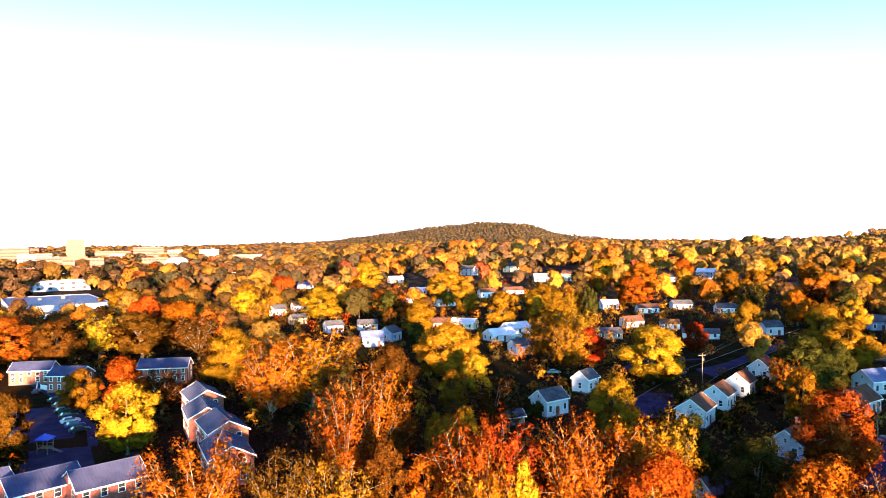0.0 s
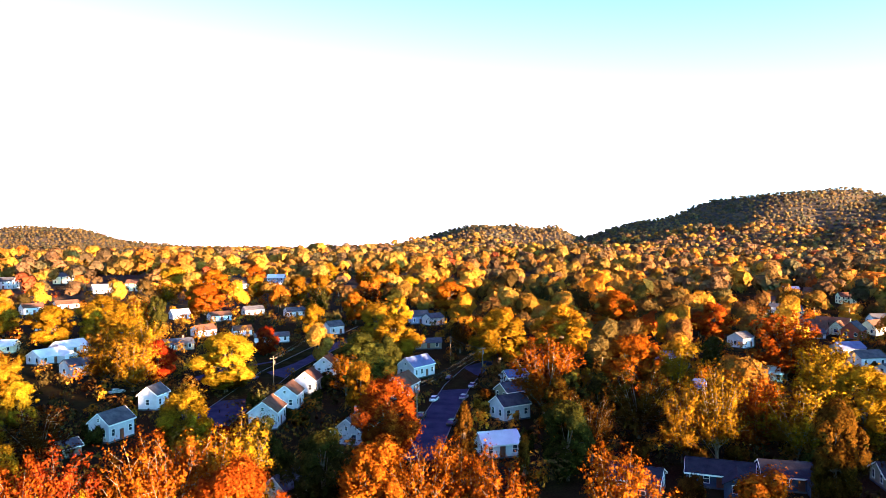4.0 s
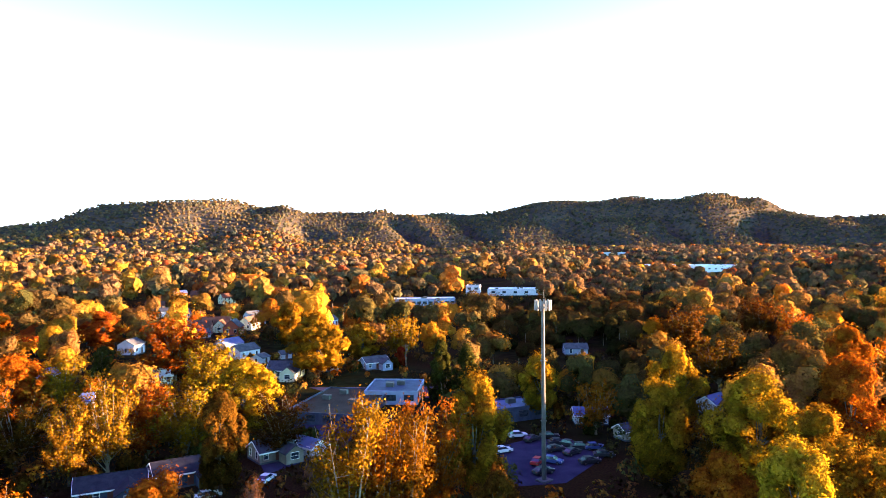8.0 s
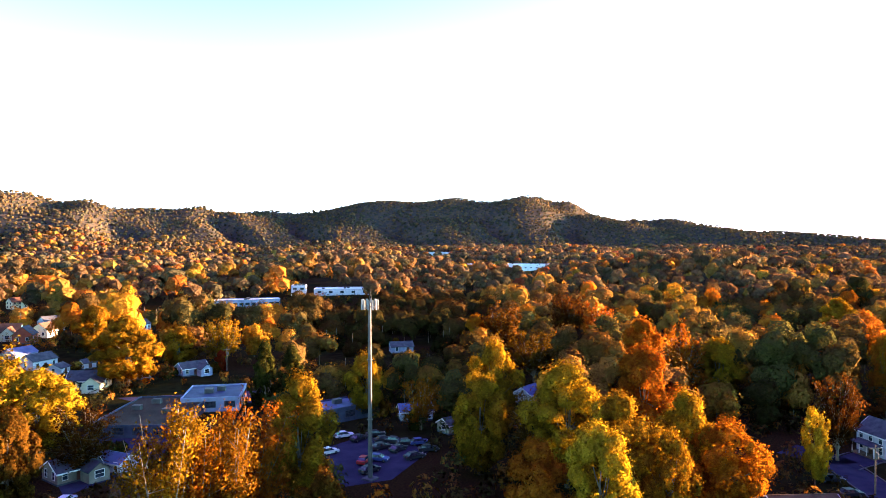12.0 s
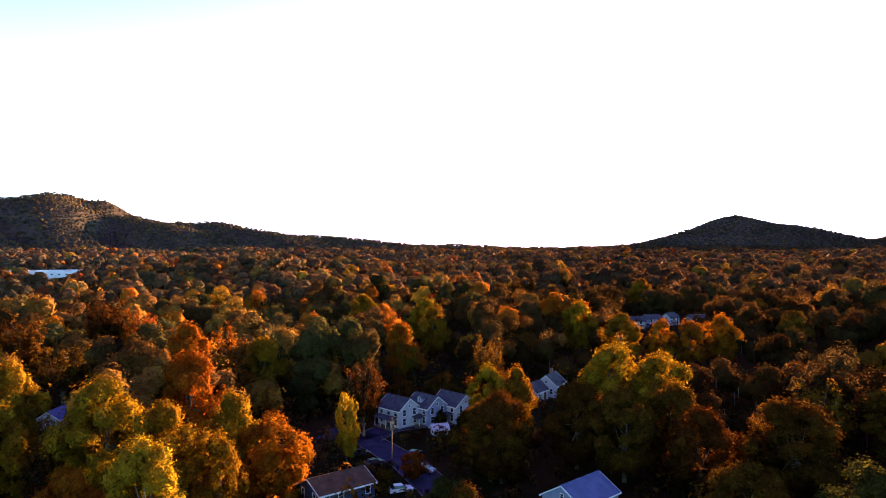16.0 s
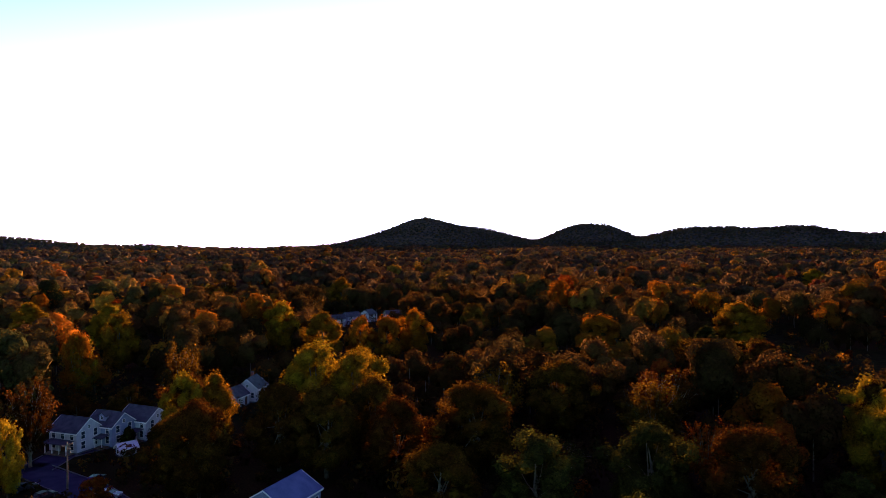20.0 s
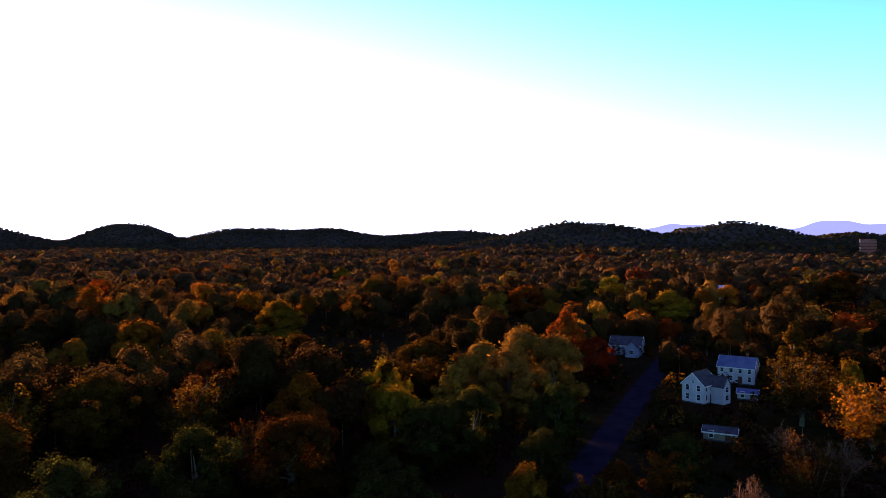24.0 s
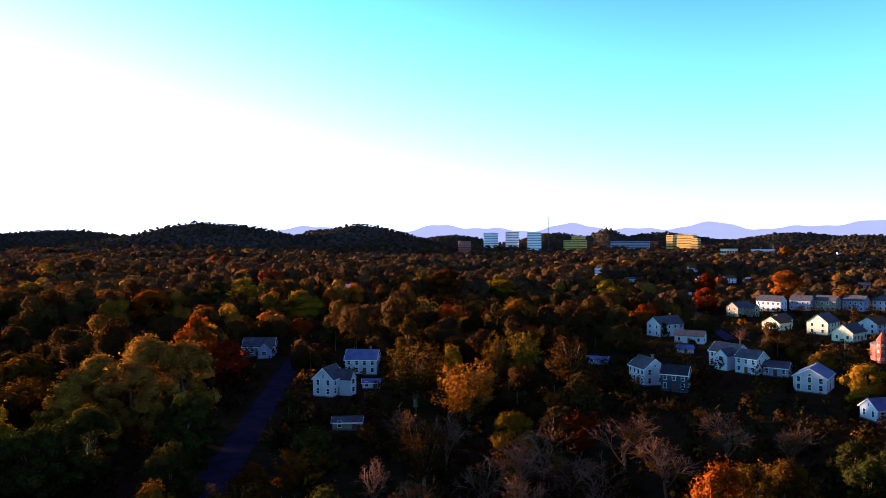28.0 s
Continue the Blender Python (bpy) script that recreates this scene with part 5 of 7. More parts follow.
house(166.2, 343.4, 34, 8.1, 9, 4.1, 7.2, "c", "n", detail=1)
house(133.6, 327.3, -2, 5.4, 7.2, 2.7, 4.5, "w", "g", detail=1)
house(-53.5, 365.8, 18, 7.2, 10.8, 4, 5.9, "u", "g", detail=1)
house(-43.3, 353.0, 47, 7.2, 9, 4, 6.1, "w", "g", detail=1)
house(-37.1, 283.6, 12, 6.3, 10.8, 2.7, 4.3, "t", "g", detail=1)
house(-26.6, 1213.3, 11, 10.8, 19.8, 5.4, 8.1, "w", "w", detail=1)
house(124.9, 276.9, 16, 7.2, 9.9, 3.6, 5.8, "u", "m", detail=1)
house(121.9, 256.5, 15, 7.2, 9.9, 3.6, 5.8, "w", "g", detail=1)
house(120.4, 239.8, 33, 5.4, 5.4, 2.7, 4.1, "w", "g", detail=1)
house(132.6, 243.5, 1, 3.6, 4.5, 2.3, 3.6, "w", "g", detail=1)
house(114.8, 209.9, -44, 8.1, 10.8, 3.1, 5.6, "c", "g", ell=1)
sunny(114.8, 209.9)
house(131.7, 210.5, -27, 4.5, 7.2, 2.2, 3.2, "w", "g")
house(146.3, 202.6, -11, 6.3, 9, 2.7, 4.5, "u", "g", ell=1)
house(69.1, 132.7, -3, 6.3, 8.1, 2.5, 4.3, "t", "g", ell=1)
# the tree shade over these three is put into navy walls and darkest shingles
house(50.3, 131.0, -9, 7.2, 12.5, 2.8, 4.6, "k", "d", ell=1)
house(37.0, 131.6, -16, 7.2, 11.5, 2.7, 4.4, "k", "d", ell=1)
house(20.5, 127.5, -20, 6.8, 10.5, 2.7, 4.4, "k", "d", ell=1)
house(76.3, 129.8, -80, 4.5, 7.2, 2.3, 3.6, "w", "m")
house(141.0, 104.1, -44, 5.4, 8.1, 2.5, 4, "w", "m")
house(173.4, 88.4, -3, 5.4, 7.2, 2.9, 4.7, "w", "m")
house(136.7, 89.6, -17, 4.5, 6.3, 2.3, 3.6, "t", "g")
house(223.1, 171.7, -42, 6.3, 9, 2.7, 4.5, "u", "g", detail=1)
house(207.5, 328.3, 28, 5.4, 7.2, 3.6, 5.9, "w", "g", detail=1)
house(171.6, 4.1, -137, 6.6, 7.9, 4.7, 7.2, "w", "g", porch=1)
open_sightline(171.6, 4.1)
house(173.5, -2.9, -139, 6.6, 7.9, 4.7, 7.2, "u", "g", porch=1, dormer=1)
open_sightline(173.5, -2.9)
house(175.5, -9.9, -141, 6.6, 8.8, 4.7, 7.2, "w", "g", porch=1)
open_sightline(175.5, -9.9)
house(202.6, -40.2, -31, 6.2, 7.9, 4, 6.7, "w", "g", chimney=1)
open_sightline(202.6, -40.2)
house(196.2, -34.1, -40, 5.3, 7, 3.2, 5.5, "w", "g")
house(161.6, -5.7, -72, 2.6, 3.5, 1.9, 2.8, "w", "w")
house(122.6, 14.0, -53, 7.9, 11, 2.8, 4.6, "k", "n")
house(366.7, -137.6, -51, 7, 7.9, 4.6, 7, "w", "g", detail=1)
house(362.8, -126.3, -79, 7, 8.8, 4.6, 6.7, "u", "g", detail=1)
house(354.9, -115.0, -98, 7, 8.8, 4.6, 6.7, "w", "g", detail=1)
house(359.4, -149.9, -93, 7, 9.7, 4.6, 6.7, "t", "g", detail=1)
house(691.1, -477.0, -105, 8, 11, 5.2, 8, "w", "g", detail=1)
house(712.2, -519.9, -106, 8, 11, 5.2, 8, "w", "g", detail=1)
house(717.9, -555.3, -108, 8, 11, 5.2, 8, "u", "g", detail=1)
house(717.6, -592.1, -110, 8, 11, 5.2, 8, "w", "g", detail=1)
house(712.5, -621.1, -111, 8, 11, 5.2, 8, "w", "g", detail=1)
house(22.2, -206.8, -112, 6.6, 7.8, 5.4, 8.6, "w", "g", ell=1)
open_sightline(22.2, -206.8)
house(14.2, -240.0, -189, 7.1, 10.9, 5.4, 8.3, "w", "m", chimney=1)
open_sightline(14.2, -240.0)
house(10.1, -215.1, -182, 3.5, 5.3, 2.1, 3, "w", "m")
# tan instead of a paler wall: the garage's shade is put into its colour
house(13.7, -168.6, -180, 4.4, 7, 2.1, 3, "t", "g")
house(58.0, -281.8, -178, 8, 12.3, 4.1, 7.2, "u", "g", ell=1)
open_sightline(58.0, -281.8)
house(44.6, -569.5, -186, 7, 11, 4.4, 6.5, "w", "w", detail=1)
house(44.1, -510.9, -135, 6.2, 7, 3.9, 5.8, "w", "g", detail=1)
house(9.2, -532.4, -159, 7, 8.8, 4.4, 6.5, "u", "g", detail=1)
house(20.3, -420.4, -177, 9.1, 23.5, 4.6, 6.3, "w", "m", detail=1)
house(185.3, -959.0, -169, 7.9, 18, 4.4, 6.7, "u", "g", detail=1)
house(-126.2, -326.0, 203, 9, 15, 6.2, 9.6, "w", "g", chimney=1, detail=1)
open_sightline(-129.2, -331.7)
house(-128.4, -301.8, 147, 8, 12.3, 3.7, 5.8, "w", "g", detail=1)
house(-114.2, -273.9, 167, 4.4, 6.2, 2.3, 3.5, "w", "m", detail=1)
house(-77.7, -216.1, 101, 7.6, 9.4, 5.6, 8.6, "w", "g", chimney=1)
open_sightline(-243.8, -444.0)
open_sightline(-77.7, -216.1)
house(-82.8, -205.5, 148, 6.1, 7.8, 5.4, 7.7, "k", "d")
open_sightline(-82.8, -205.5)
house(-117.8, -243.4, 119, 8, 10.9, 5.6, 8.6, "w", "g", ell=1)
open_sightline(-117.8, -243.4)
house(-119.4, -230.2, 123, 7.1, 7.8, 5.6, 8.1, "w", "g")
house(-125.8, -225.5, 141, 6.1, 7.8, 3.2, 5, "u", "g")
house(-124.9, -203.1, 228, 9, 12.5, 4.8, 7.4, "w", "m")
open_sightline(-124.9, -201.1)
house(-257.4, -613.8, 177, 7, 7.9, 4, 6.3, "v", "w", detail=1)
house(-205.7, -410.3, 203, 8.4, 14, 5.8, 8.8, "t", "g", ell=1, detail=1)
house(-243.8, -444.0, 128, 10, 16, 7.2, 10.6, "w", "g", detail=1)
sunny(-241.8, -440.4)
house(-266.5, -446.5, 131, 9.5, 13, 7.0, 10.2, "u", "g", detail=1)
open_sightline(-266.5, -446.5)
house(-279.2, -438.7, 127, 9.5, 13, 7.0, 10.2, "t", "g", detail=1)
open_sightline(-279.2, -438.7)
house(-295.4, -434.0, 124, 9.5, 13, 7.0, 10.2, "u", "g", detail=1)
open_sightline(-295.4, -434.0)
house(-311.8, -428.0, 120, 9.5, 13, 7.0, 10.2, "w", "g", detail=1)
open_sightline(-311.8, -428.0)
house(-197.5, -350.4, 215, 8, 9.9, 4.2, 7, "c", "g", detail=1)
sunny(-197.5, -350.4)
house(-188.9, -338.7, 213, 9.1, 12.3, 4.2, 7.3, "c", "n", detail=1)
sunny(-188.9, -338.7)
house(-203.2, -322.9, 217, 9.6, 14, 6.0, 10.0, "c", "g", detail=1)
sunny(-203.2, -322.9)
house(-200.9, -299.8, 214, 9, 14.5, 4.4, 8.0, "c", "g", detail=1)
house(-226.1, -318.5, 206, 9.1, 12.3, 5.3, 8.3, "w", "n", detail=1)
house(-120.9, -167.3, 184, 6.1, 7.8, 3.3, 5.6, "w", "m")
house(-224.3, -780.2, 184, 7, 7.9, 7.5, 8.8, "v", "w", detail=1)
house(-244.1, -730.8, 182, 7, 11, 3.5, 5.5, "u", "g", detail=1)
house(-247.1, -695.3, 180, 7, 8.8, 3.5, 5.5, "v", "g", detail=1)
house(-391.1, -760.6, 183, 7, 11, 3.5, 5.5, "u", "w", detail=1)
house(-615.6, -1711.9, 170, 8.8, 14, 4.4, 6.5, "u", "g", detail=1)
house(-333.5, -756.6, 176, 7, 8.8, 3.5, 5.5, "c", "w", detail=1)
house(-650.3, -974.7, 151, 7.9, 19, 4.4, 5.8, "u", "m", detail=1)
house(-715.9, -1002.7, 149, 8.8, 14, 4.4, 5.8, "v", "m", detail=1)
house(-72.0, -252.2, 159, 4.4, 7.9, 2.1, 3, "u", "m", detail=1)
house(-75.8, -325.9, 167, 3.5, 5.3, 1.9, 2.6, "t", "g", detail=1)

# ---- larger buildings ----
block(122.5, 159.3, -46, 15, 17, 3.4, "u", "u", 1)
block(102.4, 157.0, -55, 19, 30, 2.6, "k", "k", 1)
block(131.7, 121.2, -17, 14, 10, 3.2, "k", "m", 1)
block(414.6, 378.2, -50, 44, 24, 4.2, "w", "w", 1, step=8)
clear(414, 378, 414 * 0.74, 378 * 0.80, 28)
block(386.0, 398.0, -50, 11, 12, 8.5, "w", "n", 2)
block(322.1, 383.4, -38, 44, 14, 5, "u", "w", 1)
clear(322, 383, 322 * 0.78, 383 * 0.78, 21)
block(978.0, 497.5, -68, 70, 25, 9, "v", "w", 1, step=8)
clear(978, 497, 978 * 0.8, 497 * 0.8, 34)
block(997.7, 597.5, -54, 46, 20, 8, "v", "w", 1, step=8)
clear(997, 597, 997 * 0.8, 597 * 0.8, 24)
block(1427.3, 973.8, -51, 60, 30, 8, "w", "w", 1, step=8)
block(-605.6, 223.1, 82, 42, 18, 7.5, "u", "m", 2, step=8)
block(-488.2, 176.1, 76, 54, 90, 7, "u", "m", 1)
block(-2213.9, 748.5, 71, 50, 20, 10, "b", "k", 3, step=8)
block(-2295.0, 1011.6, 66, 50, 20, 10, "b", "k", 3, step=8)
block(-1444.4, 772.2, 62, 30, 20, 9, "w", "w", 2, step=8)
block(-2153.5, 1285.6, 59, 40, 20, 12, "c", "k", 3, step=8)
block(-1000.0, 2304.4, 23, 90, 30, 14, "c", "k", 3, step=8)
block(-285, -2231, 168, 46, 30, 78.0, "v", "w", 10, name="hospital", bands=True)
block(-358, -2251, 166, 42, 30, 82.0, "v", "w", 10, name="hospital", bands=True)
block(-418, -2182, 164, 42, 30, 79.0, "v", "w", 10, name="hospital", bands=True)
block(-528, -2094, 125, 62, 37.5, 52.3, "d", "k", 7, name="office_building", bands=True)
block(-549, -2135, 125, 36, 24, 66.6, "d", "k", 8, name="office_building", bands=True)
block(-774, -1952, 128, 21, 21, 65.8, "d", "k", 9, name="apartment_tower", bands=True)
block(-840, -2006, 128, 57, 21, 67.9, "d", "k", 9, name="apartment_tower", bands=True)
block(-824, -1899, 128, 18, 18, 57.1, "d", "k", 8, name="apartment_tower", bands=True)
block(-173, -1942, 185, 34, 14, 50.0, "b", "k", 7, name="office_building", bands=True)
block(-713, -2134, 162, 120, 37.5, 48.4, "u", "k", 6, name="office_building", bands=True)
block(-804, -2261, 160, 90, 37.5, 48.5, "b", "k", 6, name="office_building", bands=True)
block(-1398, 545, 69, 32, 22, 51.2, "d", "k", 12, name="apartment_tower", bands=True)
block(-2087, 695, 72, 42, 18, 30.5, "b", "k", 4, name="office_building", bands=True)
block(-2061, 1020, 64, 42, 18, 29.9, "b", "k", 4, name="office_building", bands=True)
block(-1541, 717, 65, 47.6, 18, 20.5, "w", "w", 2, name="commercial_building", bands=True)
block(-1384, 578, 67, 61.6, 18, 16.8, "b", "w", 2, name="commercial_building", bands=True)
block(-1404, 528, 79, 42, 18, 20.1, "w", "w", 2, name="commercial_building", bands=True)
block(-1443, 898, 58, 42, 18, 18.2, "c", "w", 2, name="commercial_building", bands=True)
block(-1975, 1179, 59, 39.2, 16, 27.3, "c", "w", 4, name="commercial_building", bands=True)
block(-853, 288, 71, 36.4, 14, 16.8, "b", "w", 2, name="commercial_building", bands=True)
block(-1692, 1558, 47, 42, 16, 15.4, "w", "w", 2, name="commercial_building", bands=True)
block(-1286, 2026, 32, 47.6, 16, 11.4, "w", "w", 2, name="commercial_building", bands=True)
block(-1431, 451, 68, 48, 22, 36.5, "b", "k", 6, bands=True)
block(-1231, 418, 64, 49, 22, 27.6, "t", "g", 5, bands=True)
block(-1078, 402, 68, 65, 29, 24.5, "b", "n", 4, bands=True)
block(-1360, 600, 61, 62, 28, 28.1, "b", "g", 5, bands=True)
block(-928, 373, 60, 47, 21, 24.9, "b", "n", 4, bands=True)
block(-800, 287, 69, 24, 11, 18.2, "w", "n", 3, bands=True)
block(-1184, 536, 73, 37, 17, 24.3, "t", "n", 4, bands=True)
block(-1436, 707, 69, 60, 27, 34.0, "b", "k", 6, bands=True)
block(-1113, 570, 68, 52, 23, 26.8, "b", "n", 5, bands=True)
block(-938, 472, 58, 34, 15, 22.8, "b", "n", 4, bands=True)
block(-1291, 764, 60, 37, 17, 28.1, "w", "g", 5, bands=True)
block(-1041, 692, 52, 59, 27, 21.0, "t", "n", 4, bands=True)
block(-653, -1350, 154, 33, 21, 31.8, "c", "w", 2, name="commercial_building", bands=True)
block(-744, -1388, 152, 45, 21, 30.0, "w", "w", 2, name="commercial_building", bands=True)


# ---- the far town ----
def smokestack(x, y, top):
    ob = thing("smokestack", pose(x, y, 0), "slim pale concrete smokestack above the trees", "chimney", "smokestacks")
    part("shaft", Solid().tube([(0, 0, -2), (0, 0, top)], [2.0, 1.4], 10), CONCRETE, ob)
    part("rim", Solid().tube([(0, 0, top), (0, 0, top + 0.8)], [1.7, 1.7], 10), DARK_TRIM, ob)


def tower_crane(x, y, top):
    ob = thing("tower_crane", pose(x, y, 0, 0, 0, 75), "tall steel tower crane over the town", "crane")
    part("mast", Solid().box(-0.9, -0.9, -2, 0.9, 0.9, top), STEEL, ob)
    part("jib", Solid().box(-14, -0.5, top - 2, 2, 0.5, top - 0.6), STEEL, ob)
    part("counterweight", Solid().box(-14, -1.2, top - 4, -10, 1.2, top - 2), CONCRETE, ob)
    part("cab", Solid().box(-1.4, -1.6, top - 4.5, 1.4, 0, top - 2), TRIM, ob)


def lattice_mast(x, y, top):
    ob = thing("radio_mast", pose(x, y, 0), "slender lattice radio mast with small dishes", "radio mast")
    for a in (90, 210, 330):
        c, s_ = math.cos(radians(a)), math.sin(radians(a))
        part("leg", Solid().tube([(c * 2.4, s_ * 2.4, -2), (c * 0.5, s_ * 0.5, top)], [0.22, 0.16], 5), STEEL, ob)
    for k in range(1, 9):
        z, r = top * k / 9, 2.4 - 1.9 * k / 9
        part("brace", Solid().box(-r, -r, z - 0.12, r, r, z + 0.12), STEEL, ob)
    for z in (top - 3, top - 12, top - 16):
        part("antenna", Solid().box(-1.4, -0.6, z - 0.8, 1.4, 0.6, z + 0.8), TRIM, ob)


def arched_hall(x, y, rz, w, l, h):
    ob = thing("arched_hall", pose(x, y, 0, 0, 0, rz), "white hall with an arched roof", "building")
    pts = [(w / 2 * math.cos(a), h * 0.35 + h * 0.65 * math.sin(a)) for a in [math.pi * i / 14 for i in range(15)]]
    part("wall", Solid().prism([(-w / 2, -6)] + pts[::-1] + [(w / 2, -6)], -l / 2, l / 2), WALLS["w"][1], ob)
    part("roof", Solid().prism([(p[0] * 1.03, p[1] + 0.4) for p in pts] + [(p[0], p[1] + 0.02) for p in pts[::-1]], -l / 2 - 1, l / 2 + 1), ROOFS["w"][1], ob)


tower_crane(-479, -2250, 129.5)
lattice_mast(-1062, -1926, 112.0)
smokestack(530, -2084, 83.7)
smokestack(503, -2090, 85.4)
smokestack(402, -2112, 87.4)
smokestack(379, -2116, 87.4)
arched_hall(*Vector((-881, 473, 28.8)).xy, 45, 26, 30, 24)


def play_tower(x, y, rz):
    """A small playground tower with a canopy and a slide."""
    ob = thing("play_tower", pose(x, y, 0.03, 0, 0, rz), "wooden playground tower under a blue canopy", "playground")
    for px in (-1.1, 1.1):
        for py in (-1.1, 1.1):
            part("post", Solid().box(px - 0.08, py - 0.08, -0.05, px + 0.08, py + 0.08, 3.2), WOOD, ob)
    part("deck", Solid().box(-1.1, -1.1, 1.2, 1.1, 1.1, 1.35), WOOD, ob)
    part("canopy", Solid().add([(-1.6, -1.6, 3.2), (1.6, -1.6, 3.2), (1.6, 1.6, 3.2), (-1.6, 1.6, 3.2), (0, 0, 4.3)], [(0, 1, 4), (1, 2, 4), (2, 3, 4), (3, 0, 4), (3, 2, 1, 0)]), PLASTIC, ob)
    part("slide", Solid().slab([(1.1, -0.5, 1.35), (3.6, -0.5, 0.25), (3.6, 0.5, 0.25), (1.1, 0.5, 1.35)], 0.1), STEEL, ob)
    for k in (-1, 1):
        part("rail", Solid().box(-1.1, k * 1.1 - 0.04, 1.9, 1.1, k * 1.1 + 0.04, 2.0), WOOD, ob)


play_tower(-160.8, 55.8, 40)


def turret_house(x, y, rz):
    """A brick house with a round corner tower."""
    ob = thing("brick_house", pose(x, y, float(land(x, y)), 0, 0, rz), "red brick house with a pointed corner turret", "house")
    part("wall", Solid().box(-5, -4, -0.1, 5, 4, 6.2), BRICK, ob)
    part("roof", Solid().add([(-5.4, -4.4, 6.2), (5.4, -4.4, 6.2), (5.4, 4.4, 6.2), (-5.4, 4.4, 6.2), (-2, 0, 9), (2, 0, 9)], [(0, 1, 5, 4), (1, 2, 5), (2, 3, 4, 5), (3, 0, 4), (3, 2, 1, 0)]), ROOFS["g"][1], ob)
    part("turret", Solid().tube([(-5, -4, -0.1), (-5, -4, 8.4)], [1.7, 1.7], 10), WALLS["r"][1], ob)
    part("turret_roof", Solid().tube([(-5, -4, 8.4), (-5, -4, 11.6)], [2.0, 0.08], 10), WALLS["r"][1], ob)
    for u in (-2.2, 0.8, 3.4):
        for z in (1.2, 4.0):
            put_window(ob, "tall", u, -4, z, 0)
    for a in (200, 250, 300):
        for z in (1.2, 4.0, 6.4):
            put_window(ob, "small", -5 + 1.7 * math.cos(radians(a)), -4 + 1.7 * math.sin(radians(a)), z, a + 90)
    clear(x, y, x * 0.75, y * 0.75, 7, 6)
    sunny(x, y)


def board_fence(x, y, rz, n):
    ob = thing("board_fence", pose(x, y, 0, 0, 0, rz), "white painted board fence round a yard", "fence")
    for i in range(n + 1):
        part("post", Solid().box(i * 2.0 - 0.06, -0.06, -0.1, i * 2.0 + 0.06, 0.06, 1.75), TRIM, ob)
    for i in range(n):
        for k in range(8):
            part("board", Solid().box(i * 2.0 + 0.08 + k * 0.23, -0.03, 0.08, i * 2.0 + 0.28 + k * 0.23, 0.0, 1.65), TRIM, ob)


turret_house(-182.8, -249.2, 30 + 143)
board_fence(-238.1, 80.7, -20, 5)
board_fence(-231.8, 79.5, 15, 4)


# ---- cars ----
car(-25.5, 161.6, 79, "w")
car(-86.7, 217.8, 72, "b")
car(-210.2, 76.1, 82, "k")
car(-202.8, 74.6, 82, "k")
car(-195.6, 72.5, 82, "k")
car(-188.9, 71.1, 81, "k")
car(-183.1, 69.4, 81, "w")
car(-177.8, 68.4, 81, "b")
car(-172.6, 67.4, 81, "k")
car(-226.6, 76.8, 141, "k")
car(-120.0, 195.2, 52, "s")
car(-23.6, 193.3, 82, "w")
car(-25.1, 162.1, 84, "w")
car(-13.9, 212.3, 79, "s")
car(-15.4, 196.2, 79, "s")
car(-24.6, 174.4, 83, "k")
car(-16.2, 168.1, 80, "k")
car(-22.2, 223.2, 81, "k")
car(49.6, 119.2, -3, "w")
car(61.4, 120.1, 33, "w")
car(72.9, 128.9, 51, "k")
car(114.1, 254.0, 6, "s")
car(117.7, 266.8, 6, "w")
car(118.1, 107.5, -28, "w")
car(118.2, 103.2, 1, "k")
car(122.9, 102.1, -40, "k")
car(120.4, 97.6, -31, "k")
car(121.0, 94.9, -72, "k")
car(121.4, 92.0, -43, "k")
car(123.3, 89.9, -34, "b")
car(120.4, 85.3, -45, "k")
car(109.3, 90.1, -70, "b")
car(106.8, 91.8, 21, "r")
car(106.9, 101.8, -16, "w")
car(116.0, 94.8, -21, "k")
car(116.9, 90.9, -2, "k")
car(114.7, 84.8, -24, "k")
car(103.0, 87.1, -10, "k")
car(146.7, 11.9, -65, "k")
car(140.0, 8.4, -47, "k")
car(124.7, 2.7, -69, "w")
car(145.5, 0.2, -30, "k")
car(135.7, -1.8, -121, "s")
car(178.3, -7.7, -82, "w")

# ---- poles and the tower ----
utility_pole(-74.3, 203.6, 50, 10.5, False)
utility_pole(-80.3, 267.9, 47, 10.5, True)
utility_pole(-11.6, 228.8, 63, 10, True)
utility_pole(-24.6, 251.8, 66, 10, False)
utility_pole(-24.8, 167.8, 68, 10, False)
utility_pole(143.0, 4.8, -48, 9, False)
utility_pole(137.9, -18.4, -58, 7, True)
utility_pole(153.2, 192.9, -38, 9, False)
utility_pole(-162.2, -244.6, 166, 8, False)
wires(POLES[0], POLES[1])
wires(POLES[2], POLES[3])
wires(POLES[2], POLES[4])
monopole(100.1, 84.5, 34.4)

# ---- single trees ----
tree(-146.0, 66.6, 14.8, 14.5, "y", "m")
tree(-179.1, 80.6, 14.5, 13.0, "o", "m")
clear(64, -170, 64 + SUN_DIR.x * 200, -170 + SUN_DIR.y * 200, 17)
tree(64.5, -178.5, 20.5, 19.0, "z", "m")
tree(54.0, -172.0, 20.0, 16.0, "z", "m")
tree(73.0, -168.0, 17.5, 17.0, "z", "m")
tree(61.5, -160.0, 17.0, 18.0, "z", "m")
tree(75.0, -158.0, 13.5, 13.0, "z", "m")
tree(64.0, -144.5, 11.0, 11.5, "g", "m")
tree(-87.5, 49.2, 18.9, 17.4, "o", "s")
tree(-193.6, 75.9, 10.7, 11.2, "g", "m")
tree(-174.2, 88.7, 11.8, 12.3, "n", "s")
tree(-157.6, 48.1, 14.2, 10.4, "n", "m")
